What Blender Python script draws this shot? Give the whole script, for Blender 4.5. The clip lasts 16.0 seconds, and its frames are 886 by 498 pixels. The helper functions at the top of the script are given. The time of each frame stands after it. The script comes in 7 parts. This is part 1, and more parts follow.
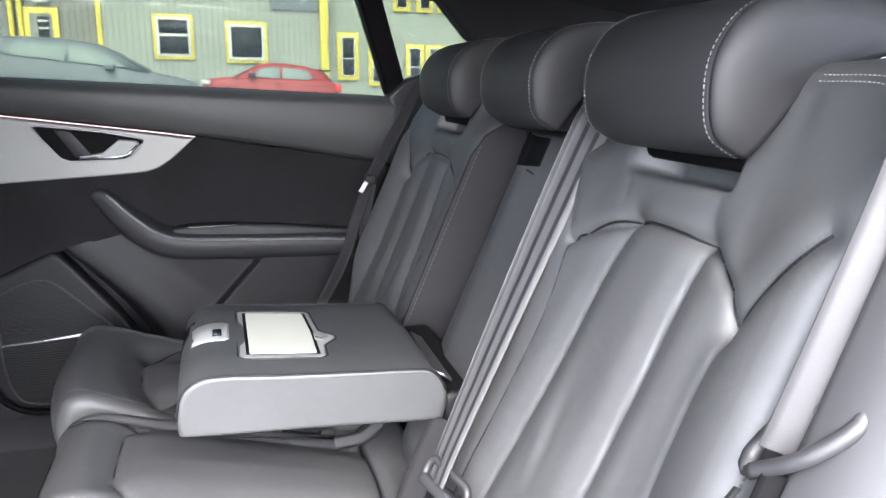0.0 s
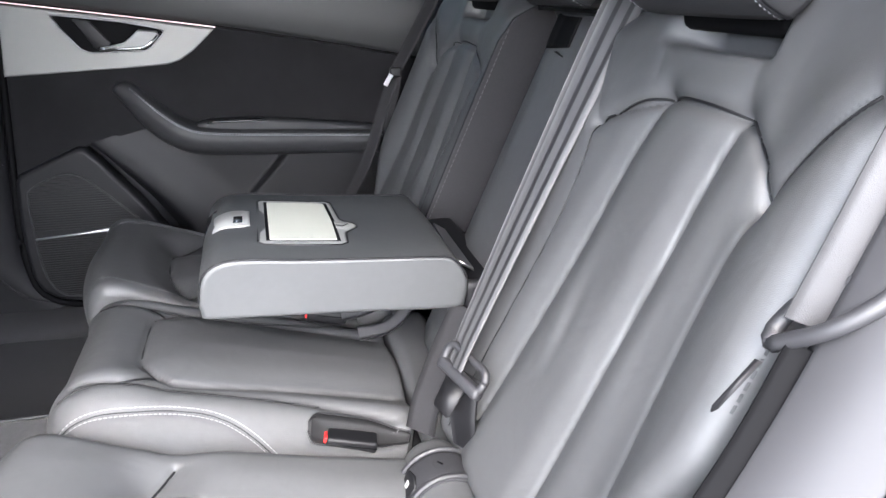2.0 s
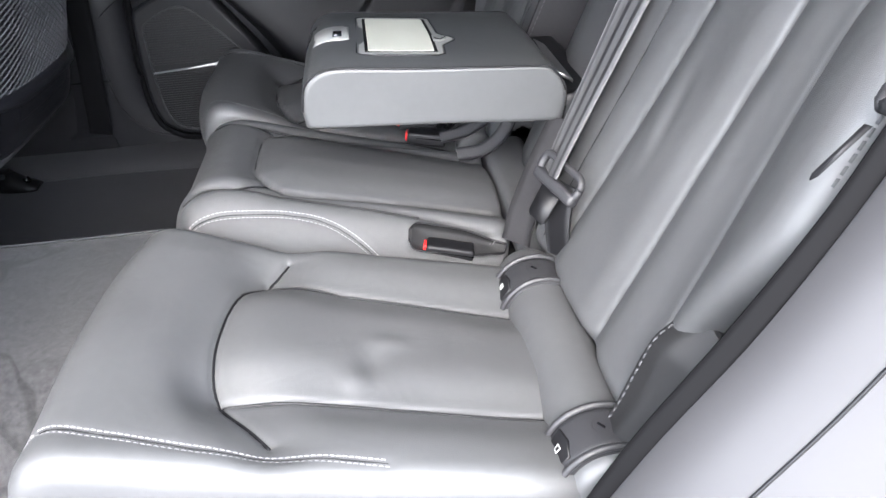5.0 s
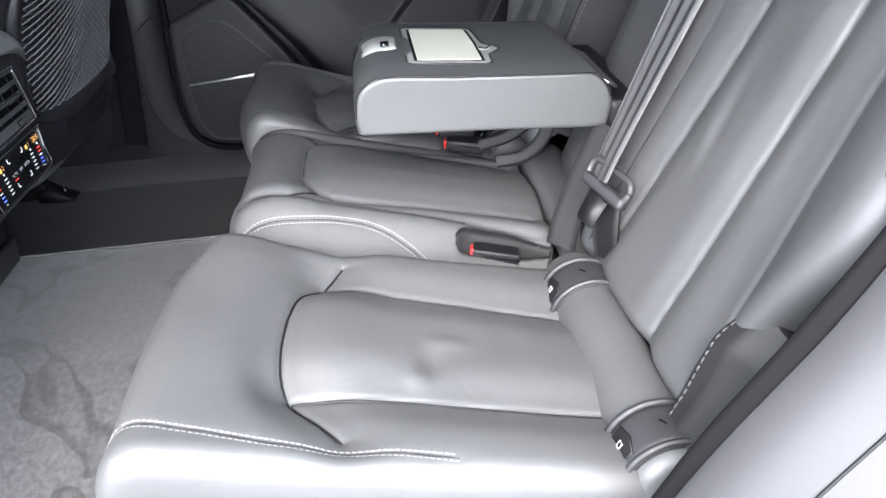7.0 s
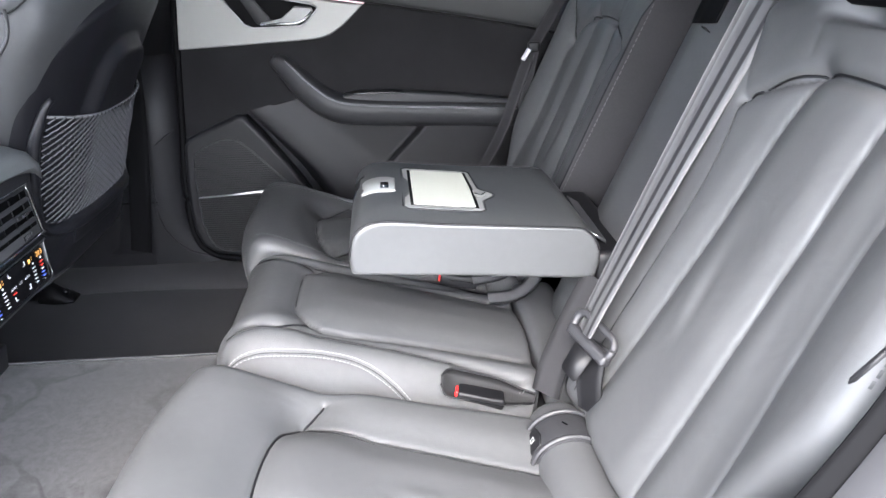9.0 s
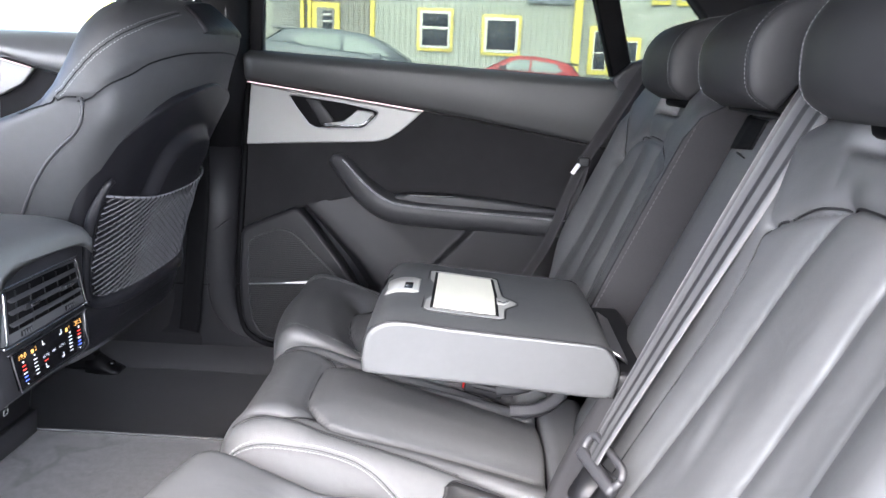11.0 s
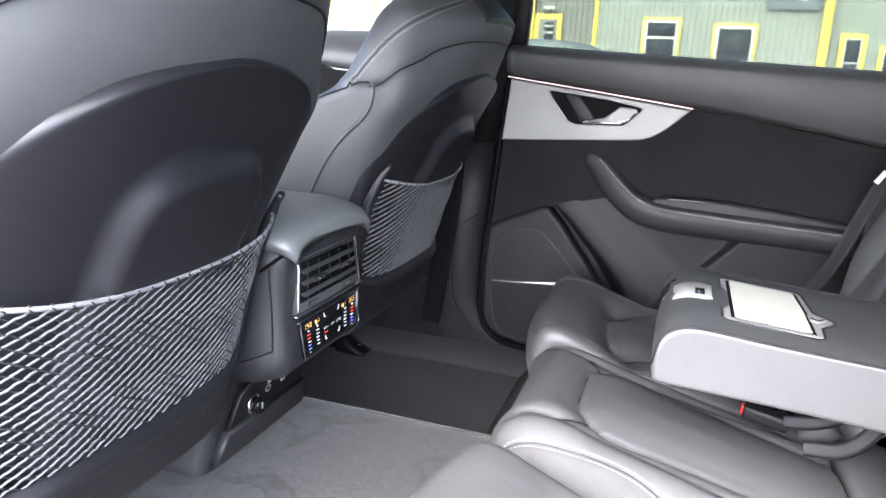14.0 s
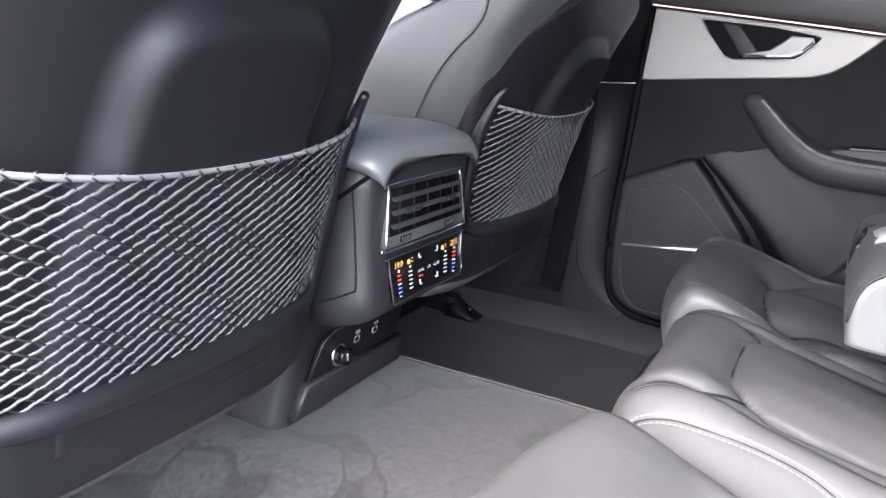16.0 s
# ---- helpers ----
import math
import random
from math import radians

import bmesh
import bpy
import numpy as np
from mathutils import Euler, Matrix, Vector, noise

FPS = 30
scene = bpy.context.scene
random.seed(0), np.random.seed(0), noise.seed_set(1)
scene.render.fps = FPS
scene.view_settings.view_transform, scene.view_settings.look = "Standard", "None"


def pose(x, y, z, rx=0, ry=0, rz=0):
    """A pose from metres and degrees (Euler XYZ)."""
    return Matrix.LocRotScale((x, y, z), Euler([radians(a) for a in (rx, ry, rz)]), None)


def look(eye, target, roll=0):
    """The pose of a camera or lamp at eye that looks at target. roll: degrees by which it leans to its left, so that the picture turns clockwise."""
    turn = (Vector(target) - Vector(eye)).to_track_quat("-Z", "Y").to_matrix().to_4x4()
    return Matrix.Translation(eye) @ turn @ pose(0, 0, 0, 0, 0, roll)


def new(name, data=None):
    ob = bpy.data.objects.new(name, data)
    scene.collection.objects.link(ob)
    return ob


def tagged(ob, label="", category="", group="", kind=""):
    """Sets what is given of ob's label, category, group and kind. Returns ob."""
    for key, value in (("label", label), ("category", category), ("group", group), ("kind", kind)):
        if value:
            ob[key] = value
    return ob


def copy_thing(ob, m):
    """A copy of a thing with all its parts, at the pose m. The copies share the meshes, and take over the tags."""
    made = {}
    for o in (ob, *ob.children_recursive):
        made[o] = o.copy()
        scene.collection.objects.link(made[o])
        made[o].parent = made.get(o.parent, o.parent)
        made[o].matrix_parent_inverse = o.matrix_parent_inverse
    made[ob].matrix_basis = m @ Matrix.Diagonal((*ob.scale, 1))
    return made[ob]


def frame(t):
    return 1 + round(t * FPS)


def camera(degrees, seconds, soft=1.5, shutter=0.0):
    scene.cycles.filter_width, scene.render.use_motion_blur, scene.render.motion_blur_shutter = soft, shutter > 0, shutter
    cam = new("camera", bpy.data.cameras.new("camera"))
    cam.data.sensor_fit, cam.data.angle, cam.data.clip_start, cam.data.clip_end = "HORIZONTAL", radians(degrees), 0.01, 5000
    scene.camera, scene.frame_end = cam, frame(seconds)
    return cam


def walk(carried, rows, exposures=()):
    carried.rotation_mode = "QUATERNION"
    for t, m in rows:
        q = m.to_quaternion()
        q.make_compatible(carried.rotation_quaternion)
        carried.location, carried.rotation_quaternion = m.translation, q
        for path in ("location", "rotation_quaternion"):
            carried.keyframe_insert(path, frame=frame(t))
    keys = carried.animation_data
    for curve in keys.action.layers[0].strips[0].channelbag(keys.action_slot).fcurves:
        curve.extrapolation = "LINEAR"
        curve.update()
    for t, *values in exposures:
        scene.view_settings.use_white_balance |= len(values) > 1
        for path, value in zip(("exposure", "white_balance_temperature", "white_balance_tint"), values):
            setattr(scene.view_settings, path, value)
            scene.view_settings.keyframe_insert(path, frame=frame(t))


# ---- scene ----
cam = camera(64.5, 16.0)
PATH = [
    (0, (-0.222, -0.872, 0.926), (0.365, 0.985, 0.471), 0.7),
    (0.5, (-0.22, -0.865, 0.919), (0.351, 0.986, 0.423), 0.7),
    (1, (-0.216, -0.863, 0.911), (0.335, 0.978, 0.357), 0.6),
    (1.5, (-0.21, -0.866, 0.902), (0.312, 0.962, 0.282), 0.6),
    (2, (-0.206, -0.864, 0.893), (0.275, 0.947, 0.195), 0.4),
    (2.5, (-0.202, -0.863, 0.879), (0.226, 0.928, 0.1), 0.1),
    (3, (-0.198, -0.864, 0.866), (0.174, 0.902, 0.005), -0.3),
    (3.5, (-0.197, -0.867, 0.857), (0.123, 0.872, -0.076), -0.8),
    (4, (-0.201, -0.876, 0.851), (0.063, 0.838, -0.145), -1.6),
    (4.5, (-0.205, -0.886, 0.85), (0.0, 0.807, -0.194), -2.4),
    (4.7, (-0.203, -0.891, 0.849), (-0.031, 0.8, -0.205), -3.0),
    (6.8, (-0.254, -0.91, 0.848), (-0.125, 0.795, -0.188), -4.1),
    (7, (-0.255, -0.911, 0.852), (-0.121, 0.802, -0.172), -4.0),
    (7.5, (-0.258, -0.913, 0.861), (-0.108, 0.824, -0.119), -3.5),
    (8, (-0.256, -0.916, 0.872), (-0.096, 0.857, -0.038), -2.7),
    (8.5, (-0.247, -0.915, 0.879), (-0.097, 0.9, 0.053), -2.2),
    (9, (-0.233, -0.902, 0.899), (-0.089, 0.941, 0.137), -0.6),
    (9.2, (-0.226, -0.904, 0.899), (-0.089, 0.959, 0.184), -0.0),
    (11.3, (-0.168, -0.898, 0.899), (-0.263, 1.041, 0.419), 2.7),
    (11.5, (-0.17, -0.903, 0.901), (-0.292, 1.035, 0.422), 2.9),
    (12, (-0.177, -0.909, 0.899), (-0.376, 1.023, 0.424), 2.8),
    (12.5, (-0.183, -0.913, 0.899), (-0.472, 1.008, 0.423), 2.7),
    (13, (-0.206, -0.915, 0.897), (-0.594, 0.987, 0.418), 2.7),
    (13.5, (-0.239, -0.902, 0.885), (-0.741, 0.973, 0.405), 2.6),
    (14, (-0.278, -0.868, 0.859), (-0.895, 0.973, 0.38), 2.6),
    (14.5, (-0.308, -0.817, 0.825), (-1.031, 0.983, 0.339), 2.5),
    (15, (-0.322, -0.763, 0.789), (-1.137, 0.994, 0.29), 2.6),
    (15.5, (-0.318, -0.729, 0.764), (-1.205, 0.989, 0.25), 2.5),
    (16, (-0.309, -0.725, 0.755), (-1.251, 0.958, 0.226), 2.2),
]
walk(cam, [(t, look(e, a, r)) for t, e, a, r in PATH], [(0, 3.95, 6150, 9), (4.7, 3.67, 6100, 7), (7, 3.76, 6100, 7), (8.5, 3.92, 6100, 7), (9.2, 4.06, 6100, 8), (12, 4.17, 6150, 10), (14, 4.22, 6150, 10), (16, 4.2, 6300, 11)])

# ---- light ----
world = bpy.data.worlds.new("overcast_sky")
scene.world = world
world.use_nodes = True
wn = world.node_tree
bg = wn.nodes["Background"]
sky = wn.nodes.new("ShaderNodeTexSky")
sky.sky_type = "NISHITA"
sky.sun_disc = False
sky.sun_elevation = radians(45)
sky.sun_rotation = radians(195)
sky.air_density = 0.4
sky.dust_density = 3.0
sky.ozone_density = 0.6
wn.links.new(sky.outputs[0], bg.inputs[0])
bg.inputs[1].default_value = 0.15
sun_data = bpy.data.lights.new("sun", "SUN")
sun_data.energy = 1.9
sun_data.angle = radians(125)
sun_data.color = (0.98, 0.98, 0.98)
sun = new("sun", sun_data)
sun.matrix_world = look((-1.4, -5.0, 5.6), (0, 0, 0))


# ---- materials ----
def mat(name, color, rough=0.5, metal=0.0, vary=0.0, vscale=8.0, bump=0.0, bscale=300.0, kind="noise", spec=0.5,
        sheen=0.0, fine=0.0, fscale=60.0, coat=0.0, trans=0.0, crease=0.0):
    """A procedural surface: base colour with slow and fine variation, and a relief of grain."""
    m = bpy.data.materials.new(name)
    m.use_nodes = True
    nt = m.node_tree
    p = nt.nodes["Principled BSDF"]
    p.inputs["Base Color"].default_value = (*color, 1)
    p.inputs["Roughness"].default_value = rough
    p.inputs["Metallic"].default_value = metal
    p.inputs["Specular IOR Level"].default_value = spec
    p.inputs["Sheen Weight"].default_value = sheen
    p.inputs["Coat Weight"].default_value = coat
    p.inputs["Transmission Weight"].default_value = trans
    tc = nt.nodes.new("ShaderNodeTexCoord")
    if vary or fine:
        n1 = nt.nodes.new("ShaderNodeTexNoise")
        n1.inputs["Scale"].default_value = vscale
        n1.inputs["Detail"].default_value = 4
        n2 = nt.nodes.new("ShaderNodeTexNoise")
        n2.inputs["Scale"].default_value = fscale
        n2.inputs["Detail"].default_value = 3
        for n in (n1, n2):
            nt.links.new(tc.outputs["Object"], n.inputs["Vector"])
        r1 = nt.nodes.new("ShaderNodeMapRange")
        r1.inputs["From Min"].default_value, r1.inputs["From Max"].default_value = 0.25, 0.75
        r1.inputs["To Min"].default_value, r1.inputs["To Max"].default_value = 1 - vary, 1 + vary
        r2 = nt.nodes.new("ShaderNodeMapRange")
        r2.inputs["From Min"].default_value, r2.inputs["From Max"].default_value = 0.25, 0.75
        r2.inputs["To Min"].default_value, r2.inputs["To Max"].default_value = 1 - fine, 1 + fine
        nt.links.new(n1.outputs["Fac"], r1.inputs["Value"])
        nt.links.new(n2.outputs["Fac"], r2.inputs["Value"])
        mu = nt.nodes.new("ShaderNodeMath")
        mu.operation = "MULTIPLY"
        nt.links.new(r1.outputs[0], mu.inputs[0])
        nt.links.new(r2.outputs[0], mu.inputs[1])
        mx = nt.nodes.new("ShaderNodeVectorMath")
        mx.operation = "SCALE"
        mx.inputs[0].default_value = color
        nt.links.new(mu.outputs[0], mx.inputs["Scale"])
        nt.links.new(mx.outputs[0], p.inputs["Base Color"])
        rr = nt.nodes.new("ShaderNodeMapRange")
        rr.inputs["To Min"].default_value, rr.inputs["To Max"].default_value = max(0.02, rough - 0.06), min(1, rough + 0.06)
        nt.links.new(n1.outputs["Fac"], rr.inputs["Value"])
        nt.links.new(rr.outputs[0], p.inputs["Roughness"])
    if bump:
        if kind == "voronoi":
            t = nt.nodes.new("ShaderNodeTexVoronoi")
            t.feature = "DISTANCE_TO_EDGE"
            out = t.outputs["Distance"]
        else:
            t = nt.nodes.new("ShaderNodeTexNoise")
            t.inputs["Detail"].default_value = 5
            out = t.outputs["Fac"]
        t.inputs["Scale"].default_value = bscale
        nt.links.new(tc.outputs["Object"], t.inputs["Vector"])
        b = nt.nodes.new("ShaderNodeBump")
        b.inputs["Strength"].default_value = bump
        b.inputs["Distance"].default_value = 0.0006
        nt.links.new(out, b.inputs["Height"])
        if crease:
            soft = nt.nodes.new("ShaderNodeTexNoise")
            soft.inputs["Scale"].default_value = 16
            soft.inputs["Detail"].default_value = 3
            soft.inputs["Distortion"].default_value = 0.6
            nt.links.new(tc.outputs["Object"], soft.inputs["Vector"])
            b2 = nt.nodes.new("ShaderNodeBump")
            b2.inputs["Strength"].default_value = crease
            b2.inputs["Distance"].default_value = 0.006
            nt.links.new(soft.outputs["Fac"], b2.inputs["Height"])
            nt.links.new(b2.outputs[0], b.inputs["Normal"])
        nt.links.new(b.outputs[0], p.inputs["Normal"])
    return m


def glow(name, color, strength):
    m = bpy.data.materials.new(name)
    m.use_nodes = True
    p = m.node_tree.nodes["Principled BSDF"]
    p.inputs["Base Color"].default_value = (*color, 1)
    p.inputs["Emission Color"].default_value = (*color, 1)
    p.inputs["Emission Strength"].default_value = strength
    return m


LEATHER = mat("black_leather", (0.053, 0.0538, 0.0555), 0.52, spec=0.5, crease=0.22, vary=0.10, vscale=7, bump=0.22, bscale=900, kind="voronoi", fine=0.05, fscale=90)
LEATHER.node_tree.nodes["Principled BSDF"].inputs["IOR"].default_value = 1.65
LEATHER_ARM = mat("armrest_leather", (0.044, 0.0453, 0.046), 0.48, spec=0.6, crease=0.15, vary=0.10, vscale=7, bump=0.22, bscale=900, kind="voronoi", fine=0.05, fscale=90)
LEATHER_HEAD = mat("black_leather_headrest", (0.022, 0.022, 0.0235), 0.52, spec=0.28, vary=0.10, vscale=9, bump=0.22, bscale=900, kind="voronoi", fine=0.05, fscale=90)
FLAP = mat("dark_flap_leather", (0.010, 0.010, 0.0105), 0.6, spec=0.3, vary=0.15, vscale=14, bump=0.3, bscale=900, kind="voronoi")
# lighter than the other leather: window glare on the lid is in the colour
HOOD = mat("console_lid_leather_glare", (0.15, 0.156, 0.156), 0.36, spec=0.9, vary=0.06, vscale=7, bump=0.18, bscale=900, kind="voronoi")
PLASTIC = mat("soft_grained_plastic", (0.0185, 0.0185, 0.0207), 0.44, vary=0.08, vscale=6, bump=0.30, bscale=1100, kind="voronoi")
PLASTIC_GREY = mat("grey_side_plastic", (0.034, 0.0338, 0.036), 0.55, vary=0.06, vscale=5, bump=0.22, bscale=1600, kind="voronoi")
DOOR_PLASTIC = mat("black_door_plastic", (0.0088, 0.0088, 0.0100), 0.52, spec=0.24, vary=0.08, vscale=6, bump=0.25, bscale=1100, kind="voronoi")
SHELL = mat("seat_back_shell", (0.0105, 0.0105, 0.0128), 0.37, vary=0.06, vscale=6, bump=0.25, bscale=1300, kind="voronoi")
GLOSS = mat("gloss_black", (0.006, 0.006, 0.007), 0.12, vary=0.05)
# near-black that puts the shade of recesses into colour; also used for black parts
VOID = mat("black_parts_and_shade", (0.002, 0.002, 0.0024), 0.7, vary=0.1, spec=0.1)
DOOR_TOP = mat("black_door_top", (0.030, 0.031, 0.031), 0.5, vary=0.08, vscale=6, bump=0.25, bscale=1100, kind="voronoi")
BLACK = mat("black_plastic", (0.006, 0.006, 0.007), 0.5, spec=0.3, vary=0.08, bump=0.1)
SUEDE = mat("black_suede", (0.0098, 0.0096, 0.0104), 0.95, vary=0.34, vscale=9, bump=0.5, bscale=1500, sheen=0.06, fine=0.10, fscale=40, spec=0.2)
COVER = mat("dark_grey_cover_plastic", (0.020, 0.020, 0.022), 0.48, vary=0.06, bump=0.3, bscale=1100, kind="voronoi")
CLOTH = mat("dark_side_fabric", (0.020, 0.0195, 0.021), 0.85, vary=0.08, vscale=12, bump=0.5, bscale=1400, fine=0.08, fscale=300, spec=0.25)
SILVER = mat("satin_silver", (0.33, 0.33, 0.335), 0.36, metal=1.0, vary=0.04)
CHROME = mat("bright_trim_metal", (0.75, 0.75, 0.77), 0.15, metal=1.0, vary=0.03)
INLAY = mat("pale_aluminium_inlay", (0.235, 0.232, 0.223), 0.50, metal=0.2, vary=0.03, vscale=5, bump=0.15, bscale=1600, kind="voronoi")
LID = mat("pale_grey_lid", (0.48, 0.49, 0.43), 0.38, vary=0.03, vscale=5, bump=0.1, bscale=1200)
SATIN = mat("satin_grey_plastic", (0.075, 0.076, 0.079), 0.34, vary=0.05, vscale=6, bump=0.1, bscale=1300)
BEZEL = mat("grey_bezel", (0.225, 0.228, 0.219), 0.40, vary=0.04, bump=0.1, bscale=1200)
WHITE_PLATE = mat("white_lock_plate", (0.30, 0.305, 0.295), 0.35, vary=0.03)
RED = mat("red_button", (0.55, 0.02, 0.02), 0.35, vary=0.05)
THREAD = mat("grey_thread", (0.25, 0.25, 0.257), 0.75, vary=0.12, vscale=200)
THREAD_DARK = mat("dark_thread", (0.05, 0.05, 0.053), 0.8, vary=0.12, vscale=200)
SILL_FELT = mat("dark_sill_felt", (0.030, 0.0296, 0.031), 0.9, vary=0.16, vscale=14, bump=0.6, bscale=700)
RUBBER = mat("dark_floor_mat", (0.058, 0.0575, 0.06), 0.75, vary=0.14, vscale=9, bump=0.5, bscale=700)
HEADLINER = mat("black_headliner", (0.007, 0.007, 0.008), 0.95, vary=0.08, vscale=12, bump=0.4, bscale=900)
MESHCORD = mat("grey_net_cord", (0.115, 0.115, 0.121), 0.55, vary=0.15, vscale=60)
MESHCORD_DARK = mat("black_net_cord", (0.022, 0.022, 0.024), 0.55, vary=0.15, vscale=60)
CORD = mat("pale_elastic_cord", (0.20, 0.20, 0.207), 0.6, vary=0.1, vscale=150, bump=0.5, bscale=1500)
AMBIENT = glow("ambient_light_strip", (1.0, 0.66, 0.70), 0.065)
AMBER = glow("amber_digits", (1.0, 0.50, 0.12), 0.08)
WHITEGLOW = glow("white_symbols", (0.85, 0.87, 0.9), 0.030)
REDGLOW = glow("red_symbols", (1.0, 0.06, 0.04), 0.055)
BLUEGLOW = glow("blue_symbols", (0.12, 0.2, 1.0), 0.055)
PRINT = mat("white_print", (0.6, 0.6, 0.6), 0.5, vary=0.03)


def carpet_material():
    """Grey velour carpet: fine pile, and broad darker strokes where the nap lies the other way."""
    m = mat("grey_velour_carpet", (0.075, 0.074, 0.078), 0.95, bump=0.9, bscale=900, spec=0.15, sheen=0.25)
    nt = m.node_tree
    p = nt.nodes["Principled BSDF"]
    tc = nt.nodes.new("ShaderNodeTexCoord")
    warp = nt.nodes.new("ShaderNodeTexNoise")
    warp.inputs["Scale"].default_value = 5
    warp.inputs["Detail"].default_value = 2
    add = nt.nodes.new("ShaderNodeVectorMath")
    add.operation = "MULTIPLY_ADD"
    add.inputs[1].default_value = (0.22, 0.22, 0.22)
    nt.links.new(tc.outputs["Object"], warp.inputs["Vector"])
    nt.links.new(warp.outputs["Color"], add.inputs[0])
    nt.links.new(tc.outputs["Object"], add.inputs[2])
    stroke = nt.nodes.new("ShaderNodeTexNoise")
    stroke.inputs["Scale"].default_value = 6.5
    stroke.inputs["Detail"].default_value = 1.5
    stroke.inputs["Distortion"].default_value = 0.7
    nt.links.new(add.outputs[0], stroke.inputs["Vector"])
    ramp = nt.nodes.new("ShaderNodeValToRGB")
    ramp.color_ramp.elements[0].position = 0.36
    ramp.color_ramp.elements[0].color = (0.038, 0.0372, 0.039, 1)
    ramp.color_ramp.elements[1].position = 0.64
    ramp.color_ramp.elements[1].color = (0.041, 0.0403, 0.042, 1)
    for at, v in ((0.400, 0.039), (0.435, 0.024), (0.475, 0.022), (0.500, 0.041)):
        ramp.color_ramp.elements.new(at).color = (v, v * 0.985, v * 1.02, 1)
    nt.links.new(stroke.outputs["Fac"], ramp.inputs["Fac"])
    grain = nt.nodes.new("ShaderNodeTexNoise")
    grain.inputs["Scale"].default_value = 130
    grain.inputs["Detail"].default_value = 8
    nt.links.new(tc.outputs["Object"], grain.inputs["Vector"])
    rg = nt.nodes.new("ShaderNodeMapRange")
    rg.inputs["To Min"].default_value, rg.inputs["To Max"].default_value = 0.30, 1.70
    nt.links.new(grain.outputs["Fac"], rg.inputs["Value"])
    sc = nt.nodes.new("ShaderNodeVectorMath")
    sc.operation = "SCALE"
    nt.links.new(ramp.outputs["Color"], sc.inputs[0])
    nt.links.new(rg.outputs[0], sc.inputs["Scale"])
    nt.links.new(sc.outputs[0], p.inputs["Base Color"])
    return m


CARPET = carpet_material()


def webbing_material():
    """Seat-belt webbing: woven ribs along the strap, three paler stripes by the u of the strap."""
    m = mat("grey_belt_webbing", (0.16, 0.16, 0.165), 0.50, spec=0.45)
    nt = m.node_tree
    p = nt.nodes["Principled BSDF"]
    uv = nt.nodes.new("ShaderNodeUVMap")
    sep = nt.nodes.new("ShaderNodeSeparateXYZ")
    nt.links.new(uv.outputs[0], sep.inputs[0])
    mul = nt.nodes.new("ShaderNodeMath")
    mul.operation = "MULTIPLY"
    mul.inputs[1].default_value = 6 * math.pi
    nt.links.new(sep.outputs["X"], mul.inputs[0])
    sn = nt.nodes.new("ShaderNodeMath")
    sn.operation = "SINE"
    nt.links.new(mul.outputs[0], sn.inputs[0])
    ramp = nt.nodes.new("ShaderNodeValToRGB")
    ramp.color_ramp.elements[0].position = 0.16
    ramp.color_ramp.elements[0].color = (0.015, 0.015, 0.016, 1)
    ramp.color_ramp.elements[1].position = 0.40
    ramp.color_ramp.elements[1].color = (0.066, 0.066, 0.068, 1)
    half = nt.nodes.new("ShaderNodeMath")
    half.operation = "MULTIPLY_ADD"
    half.inputs[1].default_value, half.inputs[2].default_value = 0.5, 0.5
    nt.links.new(sn.outputs[0], half.inputs[0])
    nt.links.new(half.outputs[0], ramp.inputs["Fac"])
    nt.links.new(ramp.outputs["Color"], p.inputs["Base Color"])
    rib = nt.nodes.new("ShaderNodeMath")
    rib.operation = "MULTIPLY"
    rib.inputs[1].default_value = 6500
    nt.links.new(sep.outputs["Y"], rib.inputs[0])
    rs = nt.nodes.new("ShaderNodeMath")
    rs.operation = "SINE"
    nt.links.new(rib.outputs[0], rs.inputs[0])
    b = nt.nodes.new("ShaderNodeBump")
    b.inputs["Strength"].default_value = 0.2
    b.inputs["Distance"].default_value = 0.0004
    nt.links.new(rs.outputs[0], b.inputs["Height"])
    nt.links.new(b.outputs[0], p.inputs["Normal"])
    return m


WEBBING = webbing_material()
CLOTH_PALE = mat("grey_belt_edge", (0.035, 0.035, 0.037), 0.6, vary=0.1, vscale=60, bump=0.3, bscale=1200)


